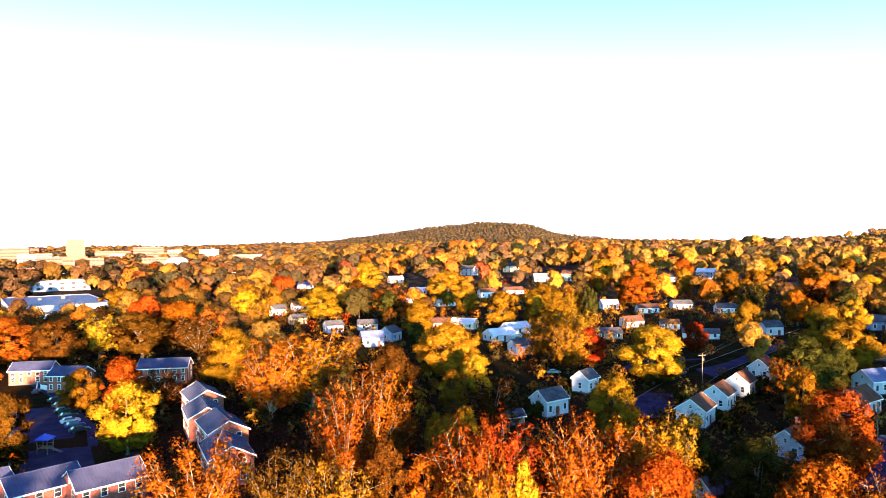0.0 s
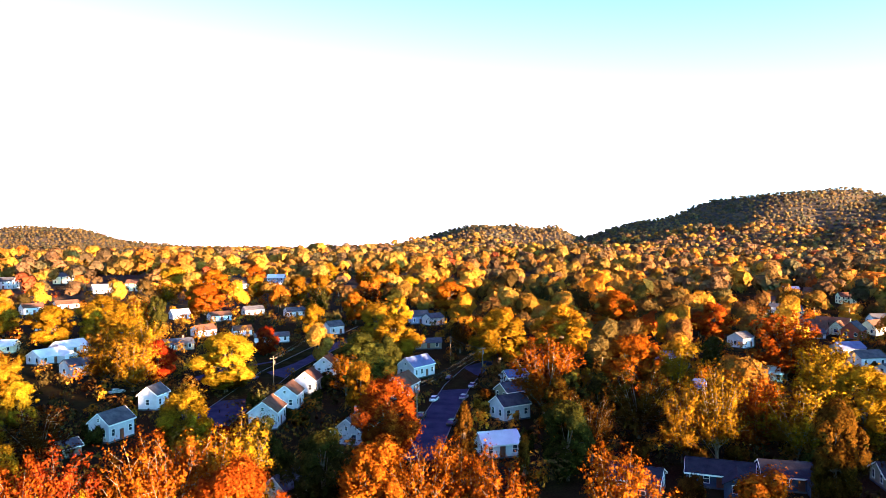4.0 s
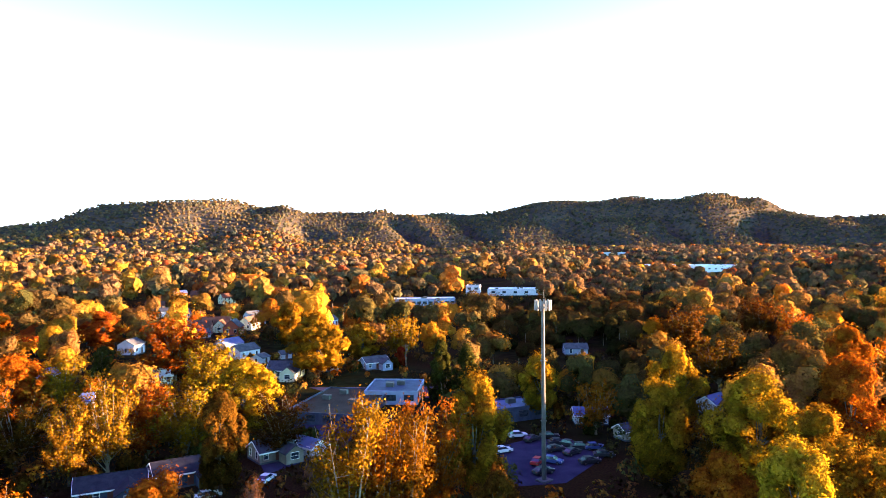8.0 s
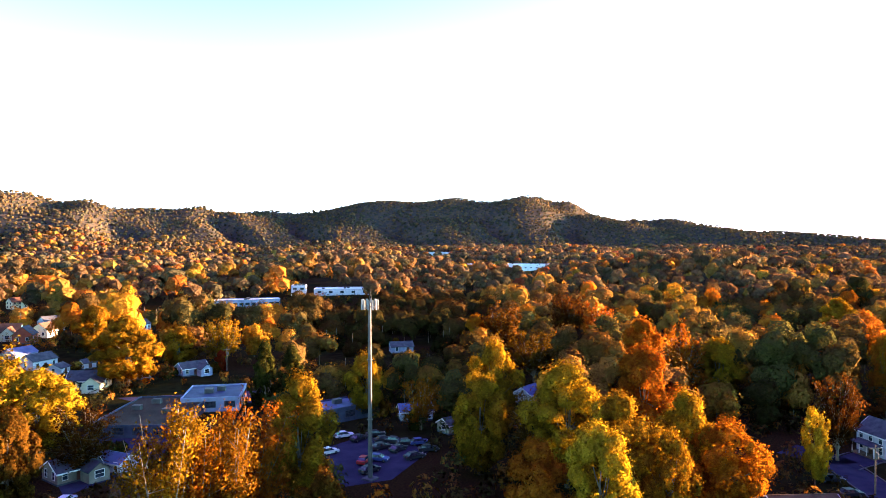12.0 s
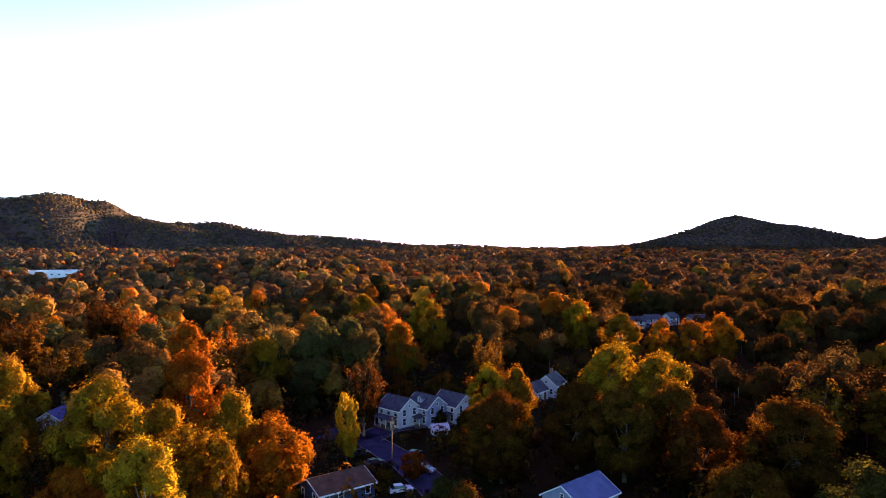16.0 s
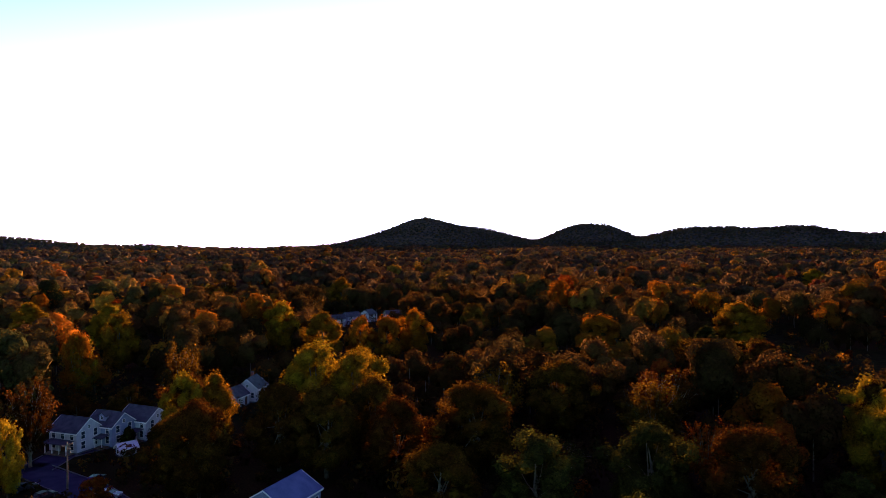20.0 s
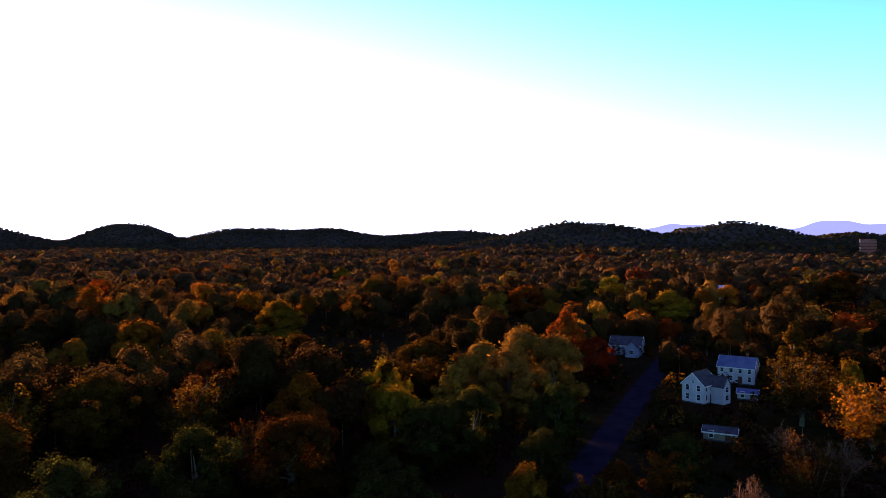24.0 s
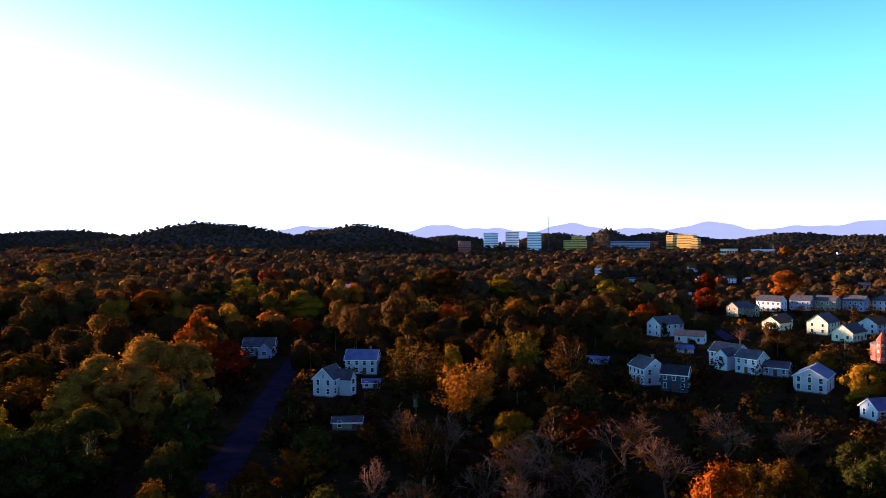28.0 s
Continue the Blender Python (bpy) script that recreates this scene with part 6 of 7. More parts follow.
tree(-282.7, 86.7, 17, 23.7, "r", "m")
tree(-272.8, 114.5, 17, 18.4, "y", "o")
tree(-263.8, 96.0, 17, 20.0, "n", "m")
tree(-141.8, 113.4, 22.4, 24.3, "o", "s")
tree(-144.9, 102.2, 21.2, 17.4, "o", "s")
tree(-94.4, 89.4, 21.2, 17.5, "o", "s")
tree(-89.7, 77.6, 20.1, 10.7, "o", "s")
tree(-184.6, 116.4, 17.7, 17.5, "g", "m")
tree(-151.1, 102.4, 9.4, 8.2, "G", "m")
tree(-74.1, 53.9, 18.9, 12.7, "n", "o")
tree(-69.1, 58.2, 17.7, 9.2, "g", "s")
tree(-74.6, 72.8, 14.2, 7.7, "n", "m")
tree(-60.1, 75.3, 20.1, 7.9, "o", "s")
tree(-57.7, 80.0, 20.1, 9.9, "r", "o")
tree(-55.1, 71.9, 16.5, 7.6, "o", "o")
tree(-52.0, 77.2, 14.2, 4.3, "y", "m")
tree(-49.2, 85.9, 20.1, 9.0, "o", "s")
tree(-46.4, 87.3, 20.1, 8.1, "o", "s")
tree(-44.6, 94.3, 18.9, 10.5, "o", "s")
tree(-42.7, 100.9, 18.9, 7.0, "g", "o")
tree(-36.4, 85.1, 16.5, 12.0, "o", "m")
tree(-44.5, 115.2, 14.2, 10.7, "G", "m")
tree(-31.5, 109.0, 14.2, 13.0, "G", "m")
tree(-19.8, 94.6, 16.5, 13.4, "o", "m")
tree(-26.4, 136.6, 17, 16.1, "r", "m")
tree(-88.0, 200.1, 17, 21.1, "y", "m")
tree(-116.3, 197.5, 17.7, 16.4, "y", "o")
tree(-131.4, 205.8, 16.5, 13.1, "g", "o")
tree(-114.5, 210.0, 13, 11.8, "r", "m")
tree(-164.4, 300.2, 17.7, 9.7, "G", "c")
tree(-70.0, 138.3, 13.9, 13.3, "g", "m")
tree(-44.6, 247.5, 17, 20.2, "g", "m")
tree(-46.5, 202.9, 17, 17.7, "G", "m")
tree(-50.3, 198.4, 13, 11.0, "o", "s")
tree(-120.0, 154.4, 11.8, 10.5, "y", "m")
tree(-114.8, 136.8, 10.6, 9.7, "g", "m")
tree(-143.3, 168.3, 17, 21.7, "y", "m")
tree(-211.2, 228.6, 15.3, 15.2, "g", "m")
tree(-289.4, 236.7, 17.7, 23.9, "g", "m")
tree(-129.7, 129.1, 15.9, 14.8, "n", "m")
tree(-95.5, 128.2, 12.7, 13.0, "n", "s")
tree(-98.7, 111.5, 7.1, 4.1, "y", "m")
tree(-173.6, 368.4, 17, 32.5, "o", "m")
tree(-230.9, 444.9, 17.7, 22.2, "y", "m")
tree(-175.9, 303.9, 15.3, 12.5, "y", "o")
tree(-190.6, 299.9, 17, 22.1, "g", "m")
tree(-189.6, 263.9, 17, 20.2, "g", "m")
tree(-369.9, 343.2, 20.1, 40.3, "y", "m")
tree(-269.0, 316.5, 20.1, 29.5, "y", "m")
tree(-249.7, 249.1, 17, 21.9, "o", "s")
tree(-97.4, 259.6, 10.6, 9.9, "r", "m")
tree(-402.1, 237.7, 16.5, 16.6, "n", "b")
tree(-768.4, 386.5, 18.9, 53.3, "o", "m")
tree(-279.1, 151.4, 17.7, 22.6, "o", "m")
tree(-409.6, 185.1, 17.7, 23.9, "g", "m")
tree(-258.5, 124.1, 17, 23.0, "n", "m")
tree(-239.7, 136.8, 17, 24.6, "n", "s")
tree(6.7, 175.1, 21.2, 18.8, "o", "s")
tree(15.7, 248.6, 21.2, 21.1, "y", "m")
tree(46.2, 335.5, 18.9, 22.6, "o", "m")
tree(12.7, 88.9, 18.9, 9.1, "o", "o")
tree(30.5, 89.4, 15.3, 13.1, "o", "m")
tree(23.7, 98.2, 11.8, 7.5, "n", "m")
tree(-20.0, 94.8, 16.5, 8.9, "o", "o")
tree(-12.5, 94.7, 17.7, 7.9, "o", "s")
tree(-7.8, 96.4, 16.5, 7.6, "o", "o")
tree(-2.5, 93.2, 16.5, 7.3, "o", "o")
tree(-10.5, 132.4, 14.2, 7.2, "n", "p")
tree(0.9, 111.6, 14.2, 5.6, "n", "p")
tree(84.6, 229.4, 21.2, 23.9, "o", "o")
tree(75.0, 179.9, 18.9, 19.2, "g", "o")
tree(39.5, 142.7, 20.1, 12.0, "g", "s")
tree(48.6, 147.6, 17.7, 11.9, "o", "o")
tree(27.3, 160.0, 16.7, 17.5, "n", "s")
tree(14.5, 140.0, 15.3, 11.5, "n", "s")
tree(32.9, 143.1, 16.5, 9.3, "y", "o")
tree(9.2, 130.5, 14.2, 10.7, "G", "m")
tree(55.1, 142.9, 16.5, 15.2, "g", "s")
tree(71.9, 151.3, 17.7, 18.0, "g", "m")
tree(70.2, 131.5, 14.2, 13.5, "n", "s")
tree(149.0, 267.6, 18.9, 17.7, "g", "m")
tree(122.4, 201.7, 20.1, 21.0, "g", "m")
tree(84.1, 307.6, 16.9, 17.6, "r", "m")
tree(150.7, 216.8, 14.2, 12.9, "y", "m")
tree(166.6, 216.1, 16.5, 12.1, "g", "s")
tree(43.9, 91.2, 15.3, 4.7, "n", "b")
tree(51.6, 118.8, 17.7, 10.5, "n", "m")
tree(-39.8, 405.0, 17.7, 36.1, "o", "m")
tree(-195.5, 428.4, 18.9, 45.9, "o", "m")
tree(-6.6, 249.7, 18.9, 24.5, "g", "m")
tree(31.7, 195.4, 17.7, 17.7, "o", "m")
tree(42.9, 193.6, 17.7, 16.0, "g", "o")
tree(51.6, 77.2, 23.6, 7.6, "g", "t")
sunny(51.6, 77.2)
tree(56.7, 77.3, 23.6, 7.8, "o", "t")
sunny(56.7, 77.3)
tree(60.8, 76.8, 23.6, 8.0, "g", "t")
sunny(60.8, 76.8)
tree(56.8, 78.8, 16.5, 8.1, "o", "s")
tree(55.5, 91.9, 18.9, 7.8, "n", "b")
tree(44.8, 92.0, 15.3, 5.7, "n", "b")
tree(72.0, 84.2, 21.2, 8.0, "o", "o")
sunny(72.0, 84.2)
tree(82.7, 85.4, 21.2, 12.9, "g", "m")
tree(69.0, 66.6, 13, 8.1, "n", "m")
tree(135.6, 115.9, 15.3, 11.2, "g", "m")
tree(133.1, 96.6, 13, 10.4, "o", "s")
tree(233.2, 142.3, 15.3, 12.2, "o", "m")
tree(137.8, 79.0, 21.2, 12.8, "g", "m")
tree(113.8, 68.3, 18.9, 13.2, "g", "m")
tree(118.6, 59.3, 16.5, 9.6, "n", "s")
tree(116.8, 51.6, 21.4, 17.5, "g", "m")
tree(139.4, 44.8, 22.4, 15.5, "o", "m")
tree(103.4, 36.8, 20.1, 16.0, "g", "m")
tree(119.0, 31.6, 18.5, 11.0, "g", "m")
tree(89.8, 34.8, 18.9, 11.5, "y", "m")
tree(102.3, 28.9, 16.5, 8.3, "g", "m")
tree(89.7, 44.5, 15.3, 11.1, "o", "m")
tree(118.3, 24.5, 15, 14.3, "o", "m")
tree(196.3, 63.8, 21.2, 14.7, "o", "m")
tree(188.4, 50.6, 22.4, 13.9, "o", "s")
tree(196.0, 42.4, 17.7, 14.3, "g", "m")
tree(164.2, 207.1, 17.7, 11.8, "g", "s")
tree(155.1, 198.1, 7.1, 5.0, "r", "m")
tree(128.6, 145.9, 17.7, 12.2, "G", "p")
tree(129.6, 136.5, 17.7, 11.8, "G", "p")
tree(158.2, 226.2, 11.8, 11.1, "y", "m")
tree(262.2, 102.4, 20.1, 12.5, "o", "s")
tree(293.0, 129.2, 21.2, 19.9, "n", "o")
tree(237.6, 132.5, 20.1, 19.4, "n", "o")
tree(198.9, 99.4, 17, 17.9, "n", "s")
tree(141.5, 14.0, 14.2, 5.8, "y", "c")
tree(128.5, -16.2, 16.5, 11.7, "n", "m")
tree(158.6, -16.9, 16.5, 10.0, "g", "m")
tree(158.9, -23.7, 15.3, 9.4, "g", "m")
tree(154.5, -44.7, 21.2, 17.3, "g", "m")
tree(147.9, -52.3, 20.1, 14.1, "g", "m")
tree(136.2, -32.3, 16.5, 13.9, "n", "m")
tree(133.0, -51.2, 16.5, 11.6, "n", "m")
tree(128.0, -39.4, 16.5, 14.6, "n", "m")
tree(281.2, -67.6, 20.1, 16.7, "g", "m")
tree(254.1, -77.3, 17.7, 17.7, "g", "m")
tree(249.0, -90.3, 16.5, 11.8, "o", "m")
tree(242.3, -98.4, 16.5, 14.0, "o", "m")
tree(249.9, -113.1, 17.7, 14.6, "o", "m")
tree(130.9, 0.4, 5.2, 5.5, "r", "m")
tree(195.7, -20.8, 18.9, 7.0, "n", "s")
tree(221.5, 4.7, 18.9, 9.9, "o", "m")
tree(267.3, -7.3, 20.1, 14.3, "g", "m")
tree(161.7, 12.0, 17.7, 8.7, "n", "s")
tree(182.0, 3.9, 9.4, 9.9, "n", "m")
tree(186.2, -7.3, 9.6, 10.1, "n", "m")
tree(196.4, -234.9, 18.9, 21.8, "g", "m")
tree(160.3, -176.1, 17.7, 25.5, "G", "p")
tree(130.8, -164.3, 16.9, 16.9, "n", "m")
tree(116.3, -115.3, 16.7, 16.2, "n", "s")
tree(116.8, -65.8, 17, 18.2, "n", "m")
tree(130.5, -96.0, 16.7, 17.5, "n", "m")
tree(119.4, -50.2, 14.8, 15.3, "n", "m")
tree(86.2, -141.1, 16.5, 11.9, "g", "m")
tree(78.5, -130.2, 13, 11.0, "g", "m")
tree(83.2, -78.8, 15.7, 15.7, "G", "m")
tree(73.0, -89.8, 15.9, 15.9, "n", "m")
tree(87.3, -60.0, 15.3, 15.6, "G", "m")
tree(95.3, -47.6, 13.1, 13.8, "n", "m")
sunny(62.0, -173.4)
sunny(64.8, -154.8)
tree(67.3, -226.5, 20.1, 14.7, "r", "m")
sunny(67.3, -226.5)
tree(55.4, -219.9, 13.8, 14.2, "r", "m")
sunny(55.4, -219.9)
tree(57.7, -129.3, 14.2, 12.8, "G", "m")
sunny(57.7, -129.3)
tree(60.8, -116.8, 14.1, 14.4, "G", "m")
tree(92.8, -173.4, 17, 19.4, "n", "m")
tree(678.5, -1537.8, 20.1, 134.0, "o", "m")
tree(-2.1, -241.3, 20.1, 16.1, "n", "p")
tree(-3.2, -189.6, 17.7, 20.4, "n", "s")
tree(-13.5, -112.6, 15.3, 15.6, "n", "b")
tree(-24.8, -122.2, 17.7, 16.9, "n", "b")
tree(-45.9, -117.8, 15.3, 16.1, "n", "b")
tree(-0.4, -103.1, 14.2, 11.4, "n", "b")
tree(-8.1, -130.9, 16.5, 14.3, "n", "b")
tree(-30.9, -107.4, 15, 15.4, "n", "b")
tree(-17.6, -99.1, 15.1, 14.9, "n", "b")
tree(-16.0, -168.1, 16.5, 16.7, "o", "s")
sunny(-16.0, -168.1)
tree(-13.1, -186.3, 16.5, 9.2, "g", "m")
tree(-38.7, -222.4, 16.5, 12.1, "g", "s")
tree(-30.1, -220.3, 16.5, 9.9, "g", "s")
tree(-49.6, -205.6, 16.5, 16.1, "n", "s")
sunny(-49.6, -205.6)
tree(-33.1, -531.6, 21.2, 51.9, "n", "m")
tree(-76.0, -539.2, 17.7, 29.0, "g", "m")
tree(-196.8, -437.8, 15.5, 20.0, "r", "m")
tree(-303.3, -531.5, 25.0, 32.0, "o", "m")
sunny(-303.3, -531.5)
tree(-167.1, -556.8, 17, 38.6, "y", "m")
tree(-736.7, -1290.9, 20.1, 92.1, "o", "m")
tree(-306.3, -681.5, 17, 36.4, "r", "m")
tree(109.3, -476.9, 17.7, 39.0, "y", "m")
tree(121.8, -459.7, 17, 21.1, "G", "m")
tree(57.5, -395.7, 17, 31.9, "y", "m")
tree(246.2, -471.1, 18.9, 37.7, "y", "m")
tree(139.4, -387.6, 17.7, 25.6, "o", "m")
tree(4.9, -108.8, 14.2, 9.0, "n", "b")
tree(17.7, -99.0, 14.2, 6.5, "n", "b")
tree(-19.1, -112.4, 16.5, 15.6, "n", "b")
tree(-42.2, -131.3, 17, 18.7, "n", "b")
tree(-28.3, -115.5, 15.7, 16.3, "n", "b")
tree(-65.0, -134.3, 15.4, 16.2, "n", "b")
tree(-74.7, -128.9, 14.2, 12.1, "n", "b")
tree(-38.1, -79.4, 17.7, 9.0, "o", "m")
tree(-124.9, -179.9, 11.4, 11.8, "y", "m")
tree(-140.7, -280.7, 13.3, 12.6, "n", "b")
tree(-123.1, -319.6, 7.1, 6.7, "G", "p")
tree(-3.7, -127.6, 13, 10.5, "n", "s")
tree(34.1, -95.4, 11.8, 8.5, "g", "m")
tree(28.4, -171.1, 9.4, 3.1, "G", "p")
tree(36.5, -109.5, 13, 11.7, "G", "m")
tree(84.8, -139.7, 16.5, 10.3, "n", "p")
tree(72.9, -123.3, 14.2, 11.7, "g", "m")
tree(146.7, -161.4, 17.7, 23.4, "n", "o")
tree(206.6, -245.4, 17.7, 22.8, "g", "m")
tree(128.9, -163.2, 16.5, 16.7, "n", "m")
tree(682.3, -1522.1, 20.1, 118.2, "g", "m")
tree(142.5, -402.5, 17, 22.7, "o", "m")
tree(-27.0, -501.1, 20.1, 48.9, "n", "m")
tree(-1.4, -142.6, 15.3, 12.9, "n", "b")
tree(110.1, -104.8, 15.9, 16.4, "n", "o")
tree(133.8, -130.6, 14.2, 10.1, "r", "m")
tree(164.0, -48.0, 18.9, 16.8, "g", "m")
tree(159.6, -58.8, 17.7, 15.3, "g", "m")
tree(162.3, -18.5, 15.3, 14.7, "n", "m")
tree(130.0, -14.3, 15, 15.4, "n", "m")
tree(222.6, 4.3, 18.9, 11.9, "g", "s")
tree(313.7, -4.3, 18.9, 15.3, "g", "m")
tree(340.2, 25.5, 18.9, 18.2, "g", "m")
tree(295.0, -70.4, 18.9, 17.5, "o", "m")
tree(430.7, -143.4, 18.9, 18.1, "g", "m")
tree(467.0, -72.8, 18.9, 29.3, "n", "o")
tree(143.6, -87.2, 15.3, 13.6, "g", "s")
tree(122.8, -65.2, 15.3, 11.3, "n", "o")
tree(198.9, -164.1, 17.7, 18.4, "o", "m")
tree(439.7, -629.1, 18.9, 61.2, "g", "m")
tree(44.0, -142.1, 14.2, 12.1, "G", "m")
tree(-307.4, 278.7, 17, 17.7, "n", "m")
tree(-387.3, 255.9, 15.9, 16.5, "g", "m")
tree(-385.1, 352.7, 15.3, 15.7, "y", "m")
tree(-178.6, 308.6, 15.3, 15.5, "o", "o")
tree(-57.5, 332.9, 15.3, 13.5, "y", "m")
tree(-77.1, 492.5, 15.7, 16.4, "y", "m")
tree(-132.8, 454.8, 17, 19.8, "g", "m")
tree(-306.5, 363.7, 15.3, 14.8, "y", "o")
tree(-68.8, 329.8, 15.3, 14.7, "g", "o")
tree(-184.4, 382.0, 15.3, 14.3, "y", "m")
tree(-204.1, 220.5, 15.3, 13.4, "g", "m")
tree(-670.9, 483.2, 17, 27.1, "n", "m")
tree(-232.5, 449.5, 15.4, 16.2, "g", "o")
tree(-95.9, 470.3, 17, 19.2, "o", "m")
tree(-159.2, 262.3, 15.8, 16.4, "g", "m")
tree(-277.2, 188.8, 15.3, 13.7, "g", "o")
tree(-89.4, 296.1, 15.3, 12.9, "g", "m")
tree(-105.9, 592.4, 17, 17.6, "g", "m")
tree(-213.5, 401.9, 15.4, 16.2, "g", "o")
tree(-110.2, 374.5, 15.6, 16.3, "G", "o")
tree(-192.7, 490.2, 17, 17.3, "o", "m")
tree(-231.6, 288.8, 15.3, 13.8, "y", "m")
tree(-124.0, 552.6, 16.6, 17.1, "g", "m")
tree(-141.9, 436.3, 16.9, 17.1, "g", "m")
tree(-318.7, 209.8, 17, 19.3, "y", "m")
tree(-68.2, 374.8, 15.3, 15.9, "G", "m")
tree(-516.9, 576.1, 17, 21.9, "o", "m")
tree(-136.6, 241.6, 15.7, 16.3, "g", "o")
tree(-174.0, 445.4, 15.3, 15.3, "y", "m")
tree(-245.9, 244.5, 15.8, 16.3, "G", "m")
tree(-152.4, 551.1, 16.1, 16.7, "g", "m")
tree(-85.1, 399.2, 15.7, 16.3, "n", "o")
tree(-60.0, 288.7, 16.4, 16.8, "y", "m")
tree(-203.5, 460.5, 17, 16.5, "G", "o")
tree(-83.4, 349.5, 15.3, 14.0, "o", "m")
tree(-179.6, 275.6, 15.3, 14.6, "y", "m")
# from here on: trees added on the sun's side of houses to shade them
tree(-42.6, 220.5, 13.5, 10.2, "G", "m")
tree(-41.0, 176.4, 13.1, 8.9, "g", "m")
tree(-25.0, 104.7, 13.6, 9.6, "G", "o")
tree(-17.8, 108.3, 10.1, 8.4, "G", "o")
tree(-189.1, 203.6, 10.2, 9.1, "G", "m")
tree(-219.7, 219.0, 12.2, 8.8, "n", "m")
tree(-64.3, 308.0, 10.5, 9.2, "n", "m")
tree(13.1, 207.5, 10.1, 9.4, "g", "m")
tree(20.3, 211.0, 10.1, 8.1, "G", "m")
tree(10.2, 199.7, 11.7, 8.6, "g", "m")
tree(12.6, 186.1, 10.9, 9.1, "n", "m")
tree(19.9, 189.6, 11.3, 8.0, "g", "o")
tree(12.0, 165.6, 13.3, 9.8, "G", "m")
tree(19.3, 169.2, 12.1, 8.4, "G", "m")
tree(9.2, 157.9, 13.1, 9.1, "n", "m")
tree(67.0, 244.0, 11.3, 9.1, "G", "m")
tree(64.2, 236.2, 12.4, 8.4, "G", "o")
tree(-22.8, 272.8, 13.7, 9.3, "n", "o")
tree(-15.6, 276.4, 10.0, 8.3, "n", "o")

# ---- shrubs by the houses ----
shrub(-100.7, 154.6, 3.8, 6.3, "g")
shrub(-100.6, 153.6, 3.9, 5.8, "G")
shrub(-107.1, 183.7, 2.4, 4.9, "G")
shrub(-100.0, 185.6, 2.7, 5.7, "n")
shrub(-59.7, 234.7, 3.7, 4.0, "G")
shrub(-57.1, 231.3, 2.5, 3.5, "G")
shrub(-58.2, 207.3, 4.2, 6.1, "G")
shrub(-60.4, 208.5, 4.0, 5.4, "G")
shrub(-70.6, 180.1, 4.1, 6.2, "G")
shrub(-54.9, 184.4, 4.1, 4.3, "G")
shrub(-58.7, 171.6, 2.2, 5.5, "G")
shrub(-54.5, 167.0, 2.8, 5.6, "G")
shrub(-34.9, 207.2, 2.3, 6.4, "G")
shrub(-41.5, 197.7, 3.0, 5.1, "n")
shrub(-31.2, 234.8, 2.2, 3.6, "G")
shrub(-38.7, 234.8, 2.4, 4.2, "n")
shrub(-34.6, 159.7, 3.2, 5.8, "G")
shrub(-41.4, 160.1, 2.9, 4.4, "n")
shrub(-45.7, 112.4, 2.9, 5.3, "G")
shrub(-37.2, 123.3, 3.3, 4.4, "G")
shrub(-95.1, 145.5, 3.5, 5.7, "G")
shrub(-100.7, 132.0, 2.3, 6.5, "n")
shrub(-211.9, 191.2, 3.7, 4.5, "G")
shrub(-211.5, 201.5, 2.3, 6.2, "G")
shrub(-217.7, 207.7, 2.6, 6.4, "n")
shrub(-216.6, 203.8, 3.8, 3.8, "n")
shrub(-172.8, 242.5, 3.0, 3.9, "n")
shrub(-180.6, 233.6, 3.1, 5.0, "g")
shrub(-147.3, 223.9, 3.1, 6.2, "G")
shrub(-149.2, 225.9, 4.1, 5.4, "n")
shrub(-145.1, 264.6, 3.2, 5.0, "n")
shrub(-145.7, 264.5, 3.8, 5.8, "g")
shrub(-3.0, 223.3, 2.8, 5.2, "g")
shrub(4.3, 222.8, 3.7, 5.6, "G")
shrub(-9.0, 195.7, 2.6, 6.1, "n")
shrub(-2.7, 202.7, 3.5, 4.9, "n")
shrub(-6.4, 182.9, 2.9, 5.4, "g")
shrub(-9.8, 175.7, 4.0, 4.0, "g")
shrub(-3.3, 152.2, 2.9, 3.9, "G")
shrub(2.0, 148.8, 3.9, 4.3, "G")
shrub(48.4, 260.9, 2.5, 5.8, "n")
shrub(54.3, 262.7, 2.8, 5.2, "g")
shrub(87.4, 231.8, 2.6, 5.3, "n")
shrub(77.6, 234.7, 3.6, 5.4, "G")
shrub(38.6, 206.4, 2.5, 6.2, "G")
shrub(53.2, 209.6, 2.6, 3.6, "n")
shrub(-33.8, 290.2, 2.3, 4.1, "g")
shrub(-43.4, 282.8, 3.0, 4.3, "n")
shrub(115.1, 261.1, 3.3, 6.4, "n")
shrub(121.7, 261.9, 3.3, 4.5, "n")
shrub(126.9, 241.8, 2.5, 4.7, "n")
shrub(119.8, 246.4, 2.5, 5.3, "n")
shrub(136.1, 248.8, 2.5, 3.8, "g")
shrub(137.8, 238.9, 3.3, 5.3, "G")
shrub(122.1, 212.6, 3.3, 4.8, "G")
shrub(118.0, 215.3, 3.6, 4.7, "G")
shrub(132.9, 216.8, 4.2, 5.0, "n")
shrub(138.8, 204.3, 2.8, 6.3, "G")
shrub(150.0, 206.8, 3.4, 4.8, "G")
shrub(151.2, 197.5, 3.0, 4.9, "n")
shrub(77.3, 134.5, 3.8, 4.2, "G")
shrub(63.0, 138.3, 2.8, 5.0, "n")
shrub(55.6, 138.2, 4.0, 6.2, "G")
shrub(49.1, 136.1, 3.3, 4.5, "G")
shrub(35.9, 140.6, 2.9, 5.5, "n")
shrub(45.6, 135.1, 3.3, 5.6, "G")
shrub(17.7, 135.1, 2.2, 5.8, "n")
shrub(23.9, 140.1, 4.1, 5.4, "n")
